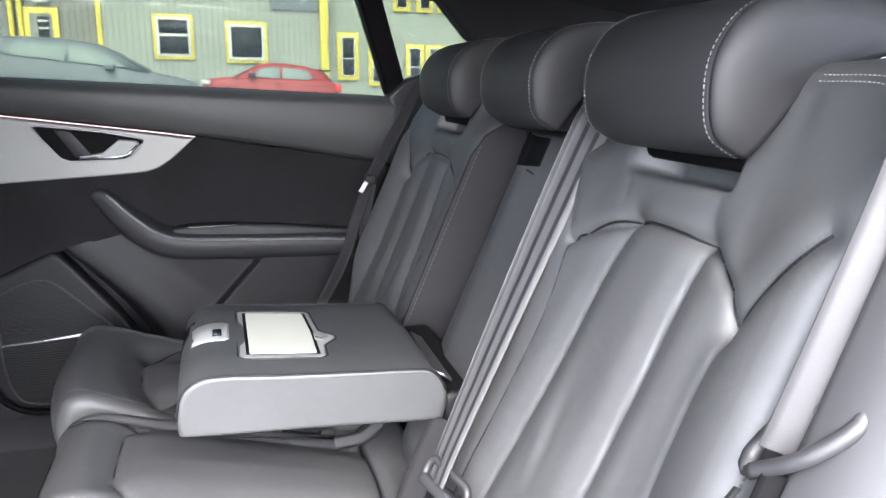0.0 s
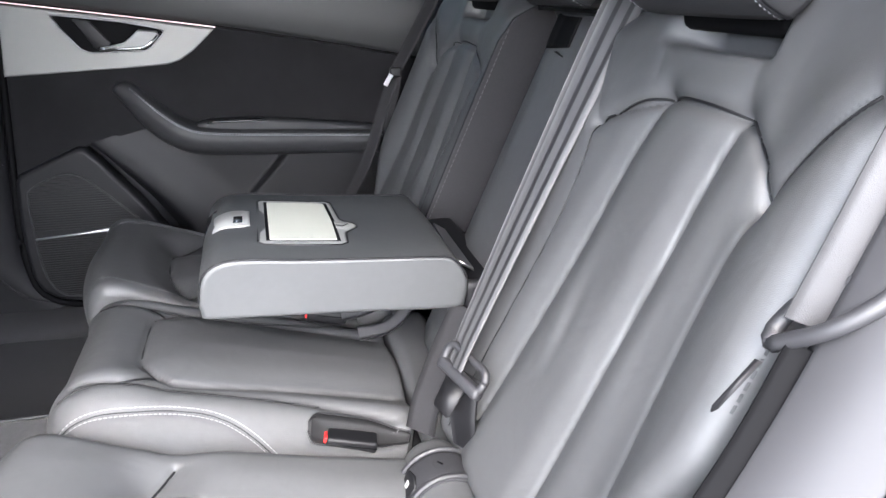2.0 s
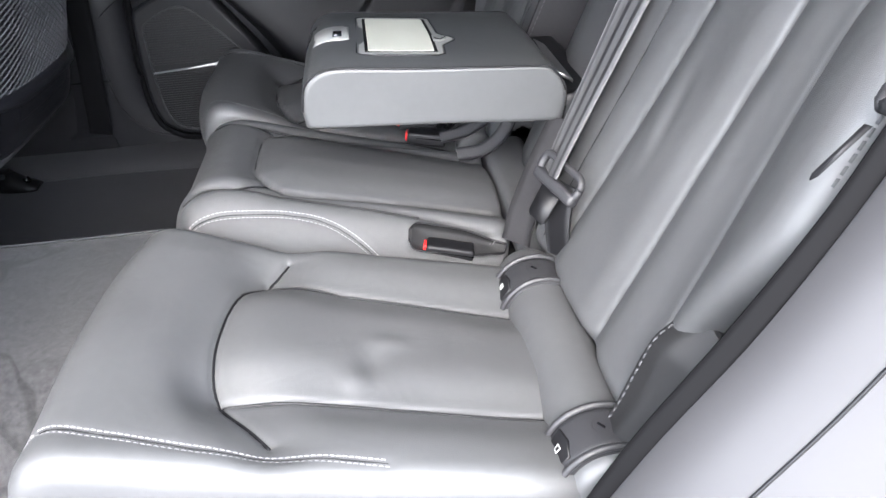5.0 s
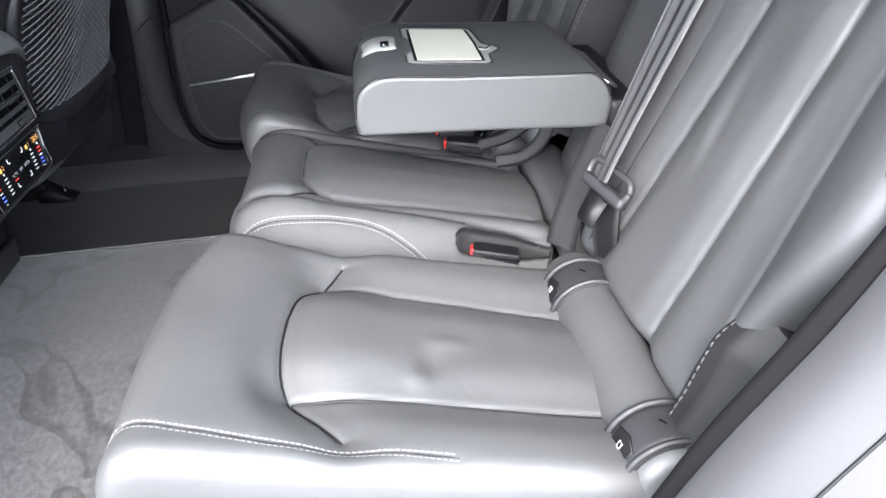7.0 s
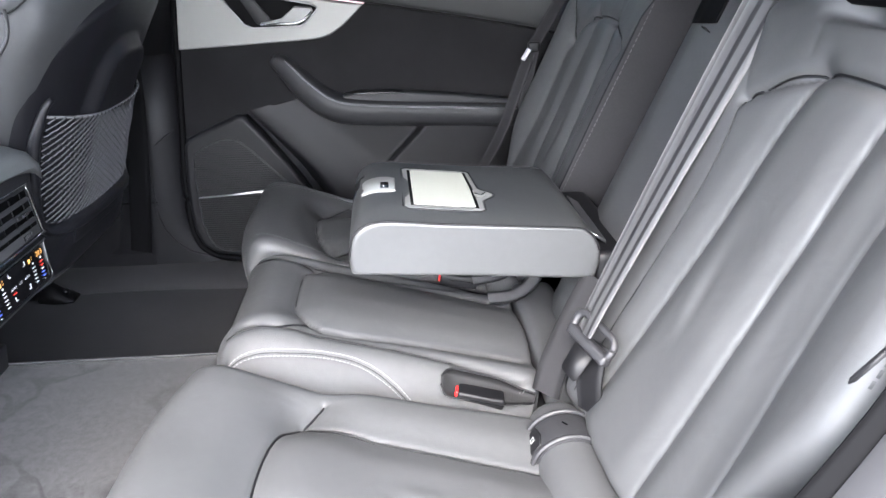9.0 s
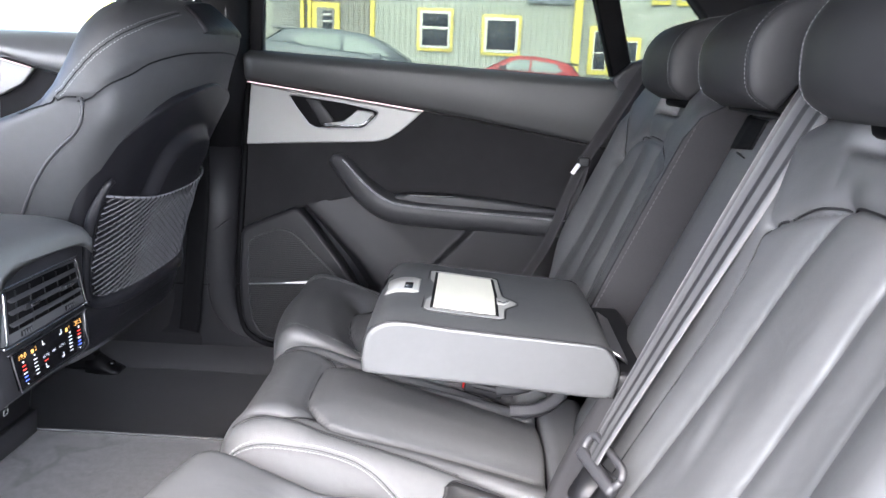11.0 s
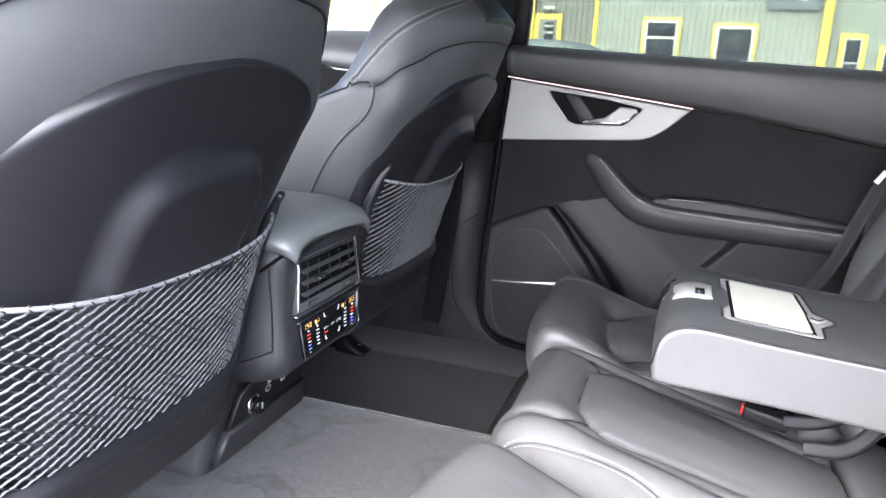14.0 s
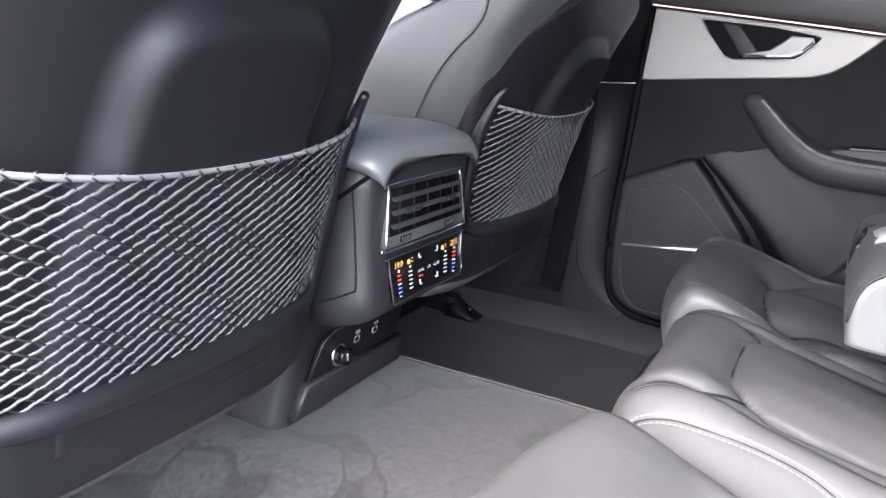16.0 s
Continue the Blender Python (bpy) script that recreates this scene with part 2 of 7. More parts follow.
def glass_material(name, tint, film_share):
    """A clear or tinted pane with a weak shine and a thin film of rain and dirt."""
    m = bpy.data.materials.new(name)
    m.use_nodes = True
    nt = m.node_tree
    nt.nodes.remove(nt.nodes["Principled BSDF"])
    clear = nt.nodes.new("ShaderNodeBsdfTransparent")
    clear.inputs[0].default_value = (*tint, 1)
    shine = nt.nodes.new("ShaderNodeBsdfGlossy")
    shine.inputs["Roughness"].default_value = 0.02
    both = nt.nodes.new("ShaderNodeMixShader")
    both.inputs[0].default_value = 0.02
    nt.links.new(clear.outputs[0], both.inputs[1])
    nt.links.new(shine.outputs[0], both.inputs[2])
    film = nt.nodes.new("ShaderNodeBsdfTranslucent")
    film.inputs[0].default_value = (0.80, 0.84, 0.78, 1)
    drops = nt.nodes.new("ShaderNodeTexNoise")
    drops.inputs["Scale"].default_value = 60
    drops.inputs["Detail"].default_value = 6
    spread = nt.nodes.new("ShaderNodeMapRange")
    spread.inputs["From Min"].default_value, spread.inputs["From Max"].default_value = 0.35, 0.75
    spread.inputs["To Min"].default_value, spread.inputs["To Max"].default_value = film_share * 0.6, film_share * 1.8
    nt.links.new(drops.outputs["Fac"], spread.inputs["Value"])
    hazy = nt.nodes.new("ShaderNodeMixShader")
    nt.links.new(spread.outputs[0], hazy.inputs[0])
    nt.links.new(both.outputs[0], hazy.inputs[1])
    nt.links.new(film.outputs[0], hazy.inputs[2])
    nt.links.new(hazy.outputs[0], nt.nodes["Material Output"].inputs[0])
    return m


GLASS = glass_material("tinted_rear_glass", (0.36, 0.392, 0.355), 0.024)
GLASS_CLEAR = glass_material("clear_front_glass", (0.86, 0.92, 0.87), 0.03)
CLADDING = mat("pale_ribbed_cladding", (0.231, 0.242, 0.207), 0.55, vary=0.05, vscale=0.6, fine=0.04, fscale=4)
CLADDING_GREY = mat("grey_cladding", (0.154, 0.15, 0.13), 0.55, vary=0.05, vscale=0.6, fine=0.04, fscale=4)
SHUTTER = mat("dark_roller_shutter", (0.18, 0.18, 0.17), 0.6, vary=0.08, vscale=2)
YELLOW = mat("yellow_painted_trim", (0.50, 0.41, 0.06), 0.5, vary=0.06, vscale=1.5)
WHITE_FRAME = mat("white_window_frame", (0.46, 0.46, 0.437), 0.45, vary=0.04)
DARKPANE = mat("dark_window_pane", (0.0264, 0.0286, 0.0308), 0.6, vary=0.3, vscale=3, spec=0.1, fine=0.9, fscale=14)
SIGN = mat("dark_sign_board", (0.132, 0.143, 0.154), 0.5, vary=0.1, vscale=2)
ASPHALT = mat("wet_asphalt", (0.075, 0.075, 0.0765), 0.75, vary=0.2, vscale=0.4, bump=0.6, bscale=40, fine=0.15, fscale=9)
REDPAINT = mat("red_car_paint", (0.242, 0.022, 0.0198), 0.45, vary=0.04, spec=0.3)
GREYPAINT = mat("grey_car_paint", (0.095, 0.106, 0.114), 0.45, vary=0.04, spec=0.3)
TYRE = mat("tyre_rubber", (0.02, 0.02, 0.02), 0.8, vary=0.1)
CARGLASS = mat("tinted_car_glass", (0.126, 0.153, 0.144), 0.3, spec=0.3, vary=0.05)


# ---- mesh tools ----
def mesh_of(name, verts, faces, smooth=True):
    me = bpy.data.meshes.new(name)
    me.from_pydata([tuple(v) for v in verts], [], faces)
    me.update()
    if smooth:
        me.polygons.foreach_set("use_smooth", [True] * len(me.polygons))
    return me


def thing(name, label, category, group="", kind="", at=(0, 0, 0)):
    """An Empty that carries the parts of one thing."""
    ob = new(name)
    ob.location = at
    bpy.context.view_layer.update()
    return tagged(ob, label, category, group, kind)


def adopt(ob, parent, label=""):
    if parent is not None:
        ob.parent = parent
        ob.matrix_parent_inverse = parent.matrix_world.inverted()
    if label:
        tagged(ob, label)
    return ob


def part(name, bm, material, parent, label=""):
    """Links a bmesh, or a ready mesh, as one object under a thing or a part."""
    if isinstance(bm, bmesh.types.BMesh):
        me = bpy.data.meshes.new(name)
        bm.to_mesh(me)
        bm.free()
    else:
        me = bm
    me.materials.append(material)
    ob = new(name, me)
    bpy.context.view_layer.update()
    return adopt(ob, parent, label)


def smooth_all(bm):
    for f in bm.faces:
        f.smooth = True
    return bm


def box(x0, x1, y0, y1, z0, z1, bevel=0.0, seg=2):
    bm = bmesh.new()
    m = Matrix.Translation(((x0 + x1) / 2, (y0 + y1) / 2, (z0 + z1) / 2)) @ Matrix.Diagonal((x1 - x0, y1 - y0, z1 - z0, 1))
    bmesh.ops.create_cube(bm, size=1, matrix=m)
    if bevel:
        bmesh.ops.bevel(bm, geom=bm.edges[:], offset=bevel, segments=seg, profile=0.6, affect="EDGES")
        smooth_all(bm)
    return bm


def join(*bms):
    out = bms[0]
    for b in bms[1:]:
        me = bpy.data.meshes.new("tmp")
        b.to_mesh(me)
        b.free()
        out.from_mesh(me)
        bpy.data.meshes.remove(me)
    return out


def plate(poly, to3, depth, bevel=0.003, seg=2):
    """A flat piece with the outline poly (2D), to3(a, b, h) sets it in space; h runs from -depth to 0, rounded at its front edge."""
    bm = bmesh.new()
    moved = [bm.verts.new(to3(a, b, 0)) for a, b in poly]
    back = [bm.verts.new(to3(a, b, -depth)) for a, b in poly]
    bm.faces.new(moved)
    bm.faces.new(back[::-1])
    for k in range(len(poly)):
        q = (k + 1) % len(poly)
        bm.faces.new((moved[k], back[k], back[q], moved[q]))
    bm.normal_update()
    bmesh.ops.recalc_face_normals(bm, faces=bm.faces[:])
    if bevel:
        edges = [e for e in bm.edges if e.verts[0] in moved and e.verts[1] in moved]
        bmesh.ops.bevel(bm, geom=edges, offset=bevel, segments=seg, profile=0.5, affect="EDGES", clamp_overlap=True)
    smooth_all(bm)
    for f in bm.faces:
        if len(f.verts) > 6:
            f.smooth = False
    return bm


def curve(points, n):
    """n points at even steps along a smooth line through the given ones."""
    p = np.array(points, float)
    if len(p) == 2:
        return p[0] + (p[1] - p[0]) * np.linspace(0, 1, n)[:, None]
    q = np.vstack([2 * p[0] - p[1], p, 2 * p[-1] - p[-2]])
    fine = []
    for i in range(1, len(q) - 2):
        t = np.linspace(0, 1, 24, endpoint=False)[:, None]
        a, b, c, d = q[i - 1], q[i], q[i + 1], q[i + 2]
        fine.append(0.5 * (2 * b + (c - a) * t + (2 * a - 5 * b + 4 * c - d) * t ** 2 + (3 * b - a - 3 * c + d) * t ** 3))
    fine = np.vstack(fine + [p[-1:]])
    s = np.r_[0, np.cumsum(np.linalg.norm(np.diff(fine, axis=0), axis=1))]
    w = np.linspace(0, s[-1], n)
    return np.stack([np.interp(w, s, fine[:, k]) for k in range(fine.shape[1])], 1)


def length(points):
    return float(np.linalg.norm(np.diff(np.array(points), axis=0), axis=1).sum())


def tube(points, radius, sides=8, cap=True, flat=1.0, up=(0, 0, 1)):
    """A round or flattened bar along points; radius a number or one a point."""
    p = np.array(points, float)
    n = len(p)
    rad = np.full(n, radius) if np.isscalar(radius) else np.array(radius)
    t = np.gradient(p, axis=0)
    t /= np.linalg.norm(t, axis=1)[:, None] + 1e-12
    verts, faces = [], []
    for i in range(n):
        s = np.cross(t[i], up)
        if np.linalg.norm(s) < 1e-4:
            s = np.cross(t[i], (1, 0, 0))
        s /= np.linalg.norm(s)
        w = np.cross(s, t[i])
        for k in range(sides):
            a = 2 * math.pi * k / sides
            verts.append(p[i] + rad[i] * (math.cos(a) * s + flat * math.sin(a) * w))
    for i in range(n - 1):
        for k in range(sides):
            a, b = i * sides + k, i * sides + (k + 1) % sides
            faces.append((a, b, b + sides, a + sides))
    if cap:
        faces.append(tuple(range(sides))[::-1])
        faces.append(tuple((n - 1) * sides + k for k in range(sides)))
    return verts, faces


def tubes(name, lines, radius, sides=6):
    V, F = [], []
    for ln in lines:
        v, f = tube(ln, radius, sides)
        k = len(V)
        V += v
        F += [tuple(i + k for i in q) for q in f]
    return mesh_of(name, V, F)


def stitches(points, normals, step=0.0050, long=0.0035, thick=0.00055):
    """A row of small thread stitches along points on a surface."""
    p, nn = np.array(points), np.array(normals)
    s = np.r_[0, np.cumsum(np.linalg.norm(np.diff(p, axis=0), axis=1))]
    V, F = [], []
    w = step / 2
    while w < s[-1] - long / 2:
        a = np.array([np.interp(w - long / 2, s, p[:, k]) for k in range(3)])
        b = np.array([np.interp(w + long / 2, s, p[:, k]) for k in range(3)])
        n = np.array([np.interp(w, s, nn[:, k]) for k in range(3)])
        n /= np.linalg.norm(n)
        d = (b - a) / (np.linalg.norm(b - a) + 1e-9)
        side = np.cross(d, n)
        k = len(V)
        for e, lift in ((a, 0.0), (a * 0.7 + b * 0.3, 1.0), (a * 0.3 + b * 0.7, 1.0), (b, 0.0)):
            for o in (-1, 0, 1):
                V.append(e + side * o * thick + n * thick * (lift * (1.3 if o == 0 else 0.5) - 0.3))
        for i in range(3):
            for j in range(2):
                F.append((k + 3 * i + j, k + 3 * i + j + 1, k + 3 * i + j + 4, k + 3 * i + j + 3))
        w += step
    return mesh_of("stitching", V, F)


def dist_to(A, B, line):
    """Distance of every (A, B) from a 2D polyline."""
    best = np.full(A.shape, 1e9)
    L = np.array(line, float)
    for (ax, ay), (bx, by) in zip(L[:-1], L[1:]):
        dx, dy = bx - ax, by - ay
        t = np.clip(((A - ax) * dx + (B - ay) * dy) / (dx * dx + dy * dy + 1e-12), 0, 1)
        best = np.minimum(best, np.hypot(A - ax - t * dx, B - ay - t * dy))
    return best


def ss(x, a, b):
    t = np.clip((x - a) / (b - a), 0, 1)
    return t * t * (3 - 2 * t)


class Pad:
    """An upholstered body: a skin over a profile in x and z, from side to side along y, with rounded rims and a skirt behind.
    profile: points (x, z); lo, hi: the y of both sides by the way b along the profile; height(A, B): relief along the normal."""

    def __init__(self, profile, lo, hi, height, rim=0.02, skirt=0.06, da=0.006, db=0.006, rim0=None, rim1=None):
        n = max(8, int(length(curve(profile, 200)) / 0.002))
        self.c = curve(profile, n)
        self.s = np.r_[0, np.cumsum(np.linalg.norm(np.diff(self.c, axis=0), axis=1))]
        t = np.gradient(self.c, axis=0)
        t /= np.linalg.norm(t, axis=1)[:, None]
        self.n = np.stack([-t[:, 1], t[:, 0]], 1)
        self.L = self.s[-1]
        self.lo, self.hi, self.height = lo, hi, height
        self.rim, self.skirt, self.da, self.db = rim, skirt, da, db
        self.rim0 = rim if rim0 is None else rim0
        self.rim1 = rim if rim1 is None else rim1
        self.push = lambda A, B: 0.0

    def at(self, A, B, lift=0.0):
        A, B = np.asarray(A, float), np.asarray(B, float)
        lo, hi = self.lo(B), self.hi(B)
        H = self.height(A, B)
        for d, r in ((A - lo, self.rim), (hi - A, self.rim), (B, self.rim0), (self.L - B, self.rim1)):
            if r > 0:
                q = np.clip(d / r, 0, 1)
                H = H - r * (1 - np.sqrt(np.clip(1 - (1 - q) ** 2, 0, 1)))
        H = H + lift
        x = np.interp(B, self.s, self.c[:, 0]) + H * np.interp(B, self.s, self.n[:, 0]) + self.push(A, B)
        z = np.interp(B, self.s, self.c[:, 1]) + H * np.interp(B, self.s, self.n[:, 1])
        return np.stack([x, A, z], -1)

    def mesh(self, name):
        def steps(total, step, r0, r1):
            e0 = [r0 * k for k in (0, 0.04, 0.12, 0.25, 0.45, 0.7)] if r0 else [0]
            e1 = [total - r1 * k for k in (0.7, 0.45, 0.25, 0.12, 0.04, 0)] if r1 else [total]
            m = max(2, int((total - r0 - r1) / step))
            return np.array(e0 + list(np.linspace(r0, total - r1, m))[(0 if r0 else 1):(m if r1 else m - 1)] + e1)
        bs = steps(self.L, self.db, self.rim0, self.rim1)
        mid = self.L / 2
        wide = float(self.hi(np.array(mid)) - self.lo(np.array(mid)))
        us = steps(wide, self.da, self.rim, self.rim) / wide
        B = np.repeat(bs[:, None], len(us), 1)
        lo, hi = self.lo(B), self.hi(B)
        A = lo + (hi - lo) * us[None, :]
        P = self.at(A, B)
        nv, nu = B.shape
        mean = self.n[len(self.n) // 3:].mean(0)
        mean = mean / np.linalg.norm(mean)
        back = P - self.skirt * np.array([mean[0], 0.0, mean[1]])
        verts = list(P.reshape(-1, 3))
        faces = [(i * nu + j, i * nu + j + 1, (i + 1) * nu + j + 1, (i + 1) * nu + j) for i in range(nv - 1) for j in range(nu - 1)]
        ring = [(0, j) for j in range(nu)] + [(i, nu - 1) for i in range(1, nv)] + [(nv - 1, j) for j in range(nu - 2, -1, -1)] + [(i, 0) for i in range(nv - 2, 0, -1)]
        k = len(verts)
        verts += [back[i, j] for i, j in ring]
        m = len(ring)
        for q in range(m):
            a, b = ring[q], ring[(q + 1) % m]
            faces.append((a[0] * nu + a[1], k + q, k + (q + 1) % m, b[0] * nu + b[1]))
        me = mesh_of(name, verts, faces)
        bm = bmesh.new()
        bm.from_mesh(me)
        bmesh.ops.holes_fill(bm, edges=[e for e in bm.edges if e.is_boundary], sides=0)
        bmesh.ops.recalc_face_normals(bm, faces=bm.faces[:])
        bm.to_mesh(me)
        bm.free()
        return me

    def groove(self, line, radius=0.0013, sink=-0.0014):
        """A thin dark line of thread and shadow down in a seam."""
        c = curve(line, max(8, int(length(line) / 0.004)))
        return tubes("seam", [list(self.at(c[:, 0], c[:, 1], -sink))], radius, 5)

    def stitch(self, line, off=0.0, step=0.0050, long=0.0035, thick=0.00055):
        """Stitches along a line (y, b) of the pad, off to its side."""
        c = curve(line, max(6, int(length(line) / 0.004)))
        t = np.gradient(c, axis=0)
        t /= np.linalg.norm(t, axis=1)[:, None] + 1e-9
        c = c + off * np.stack([-t[:, 1], t[:, 0]], 1)
        P = self.at(c[:, 0], c[:, 1], 0.0002)
        e = 0.001
        u = self.at(c[:, 0] + e, c[:, 1]) - self.at(c[:, 0] - e, c[:, 1])
        v = self.at(c[:, 0], c[:, 1] + e) - self.at(c[:, 0], c[:, 1] - e)
        n = np.cross(u, v)
        n /= np.linalg.norm(n, axis=1)[:, None] + 1e-12
        ref = np.stack([np.interp(c[:, 1], self.s, self.n[:, 0]), 0 * c[:, 0], np.interp(c[:, 1], self.s, self.n[:, 1])], 1)
        n *= np.sign((n * ref).sum(1))[:, None]
        return stitches(P, n, step, long, thick)


def seam(A, B, line, depth=0.006, width=0.006, puff=0.006, reach=0.03):
    """A sewn crease: a sharp valley along line, with the leather swelling beside it."""
    d = dist_to(A, B, line)
    return -depth * np.exp(-d / width) - puff * np.exp(-(d / reach) ** 2)


def strap(points, normals, width, thick=0.0012):
    """A belt strap: a thin band along points, facing normals, with u across and v along it."""
    p, nn = np.array(points, float), np.array(normals, float)
    t = np.gradient(p, axis=0)
    s = np.r_[0, np.cumsum(np.linalg.norm(np.diff(p, axis=0), axis=1))]
    cols = 5
    V, F, UV = [], [], []
    for layer in (0, 1):
        for i in range(len(p)):
            side = np.cross(t[i], nn[i])
            side /= np.linalg.norm(side)
            for j in range(cols):
                u = j / (cols - 1)
                V.append(p[i] + side * (u - 0.5) * width + nn[i] * (thick if layer == 0 else 0))
                UV.append((u, s[i]))
    n = len(p) * cols
    for i in range(len(p) - 1):
        for j in range(cols - 1):
            a = i * cols + j
            F.append((a, a + 1, a + cols + 1, a + cols))
            F.append((n + a, n + a + cols, n + a + cols + 1, n + a + 1))
        for j in (0, cols - 1):
            a = i * cols + j
            F.append((a, a + cols, n + a + cols, n + a))
    me = mesh_of("webbing", V, F)
    layer = me.uv_layers.new(name="strap")
    for lp in me.loops:
        layer.data[lp.index].uv = UV[lp.vertex_index]
    return me


def loft(sections, cap=True):
    """Closed rings of equal count joined into one skin."""
    V, F = [], []
    m = len(sections[0])
    for s in sections:
        V += [tuple(q) for q in s]
    for i in range(len(sections) - 1):
        for k in range(m):
            a, b = i * m + k, i * m + (k + 1) % m
            F.append((a, b, b + m, a + m))
    if cap:
        F.append(tuple(range(m))[::-1])
        F.append(tuple((len(sections) - 1) * m + k for k in range(m)))
    return mesh_of("loft", V, F)


def solid(me):
    bm = bmesh.new()
    bm.from_mesh(me)
    bmesh.ops.recalc_face_normals(bm, faces=bm.faces[:])
    bm.to_mesh(me)
    bm.free()
    return me


def letters(text, size, m, material, parent, name="lettering"):
    """Raised lettering, turned into a mesh."""
    cu = bpy.data.curves.new(name, "FONT")
    cu.body = text
    cu.size = size
    cu.align_x, cu.align_y = "CENTER", "CENTER"
    cu.resolution_u = 2
    tmp = bpy.data.objects.new("tmp", cu)
    me = bpy.data.meshes.new_from_object(tmp)
    bpy.data.objects.remove(tmp)
    me.transform(m)
    return part(name, me, material, parent)


# ---- structure of the cabin ----
def floor_height(X, Y):
    """Footwells on both sides of a low tunnel."""
    tun = ss(Y, -0.36, -0.16) * (1 - ss(Y, 0.15, 0.20))
    z = 0.185 + 0.105 * tun
    z = z + 0.03 * ss(-X, 0.95, 1.25)
    side = ss(np.abs(Y), 0.655, 0.71)
    return z + 0.03 * side + 0.003 * np.sin(9 * X + 4 * Y) * (1 - tun)


def height_sheet(xs, ys, fz, thick=0.02):
    X, Y = np.meshgrid(xs, ys, indexing="ij")
    Z = fz(X, Y)
    nx, ny = X.shape
    V = np.stack([X, Y, Z], -1).reshape(-1, 3)
    F = [(i * ny + j, (i + 1) * ny + j, (i + 1) * ny + j + 1, i * ny + j + 1) for i in range(nx - 1) for j in range(ny - 1)]
    ring = [(0, j) for j in range(ny)] + [(i, ny - 1) for i in range(1, nx)] + [(nx - 1, j) for j in range(ny - 2, -1, -1)] + [(i, 0) for i in range(nx - 2, 0, -1)]
    k = len(V)
    V = list(V) + [(X[i, j], Y[i, j], Z[i, j] - thick) for i, j in ring]
    m = len(ring)
    for q in range(m):
        a, b = ring[q], ring[(q + 1) % m]
        F.append((a[0] * ny + a[1], b[0] * ny + b[1], k + (q + 1) % m, k + q))
    low = {ring[q]: k + q for q in range(m)}
    for i in range(nx):
        for j in range(ny):
            if (i, j) not in low:
                low[i, j] = len(V)
                V.append((X[i, j], Y[i, j], Z[i, j] - thick))
    for i in range(nx - 1):
        for j in range(ny - 1):
            F.append((low[i, j], low[i, j + 1], low[i + 1, j + 1], low[i + 1, j]))
    return solid(mesh_of("sheet", V, F))


ob = part("floor", height_sheet(np.linspace(-1.75, -0.30, 90), np.linspace(-0.735, 0.735, 110), floor_height, 0.05), CARPET, None)
tagged(ob, "brushed grey velour carpet over footwells and tunnel", "floor", kind="structure")
mat_ob = part("floor_mat", height_sheet(np.linspace(-1.45, -0.42, 50), np.linspace(0.146, 0.645, 60), lambda X, Y: floor_height(X, Y) + 0.004, 0.003), RUBBER, None)
tagged(mat_ob, "dark smooth mat in the far footwell", "floor mat")

# carpeted riser and pan under the bench
base = box(-0.455, 0.25, -0.66, 0.66, 0.15, 0.335, 0.03, 3)
for v in base.verts:
    if v.co.x < -0.3:
        v.co.x -= 0.13 * max(0.0, min(1.0, (0.335 - v.co.z) / 0.15))
ob = part("bench_base", base, SILL_FELT, None)
tagged(ob, "dark felt-covered base under the rear bench", "seat base", kind="structure")

# sills on both sides
for k, sgn in ((1, 1), (2, -1)):
    prof = [(0.615, 0.16), (0.628, 0.196), (0.655, 0.214), (0.70, 0.224), (0.80, 0.226), (0.82, 0.05), (0.615, 0.05)]
    ring = curve(prof + prof[:1], 40)[:-1]
    secs = [[(x, sgn * a, b) for a, b in ring] for x in np.linspace(-1.75, 0.05, 12)]
    ob = part("sill_%d" % k, solid(loft(secs)), SILL_FELT, None)
    tagged(ob, "dark carpeted door sill trim", "sill", kind="structure")

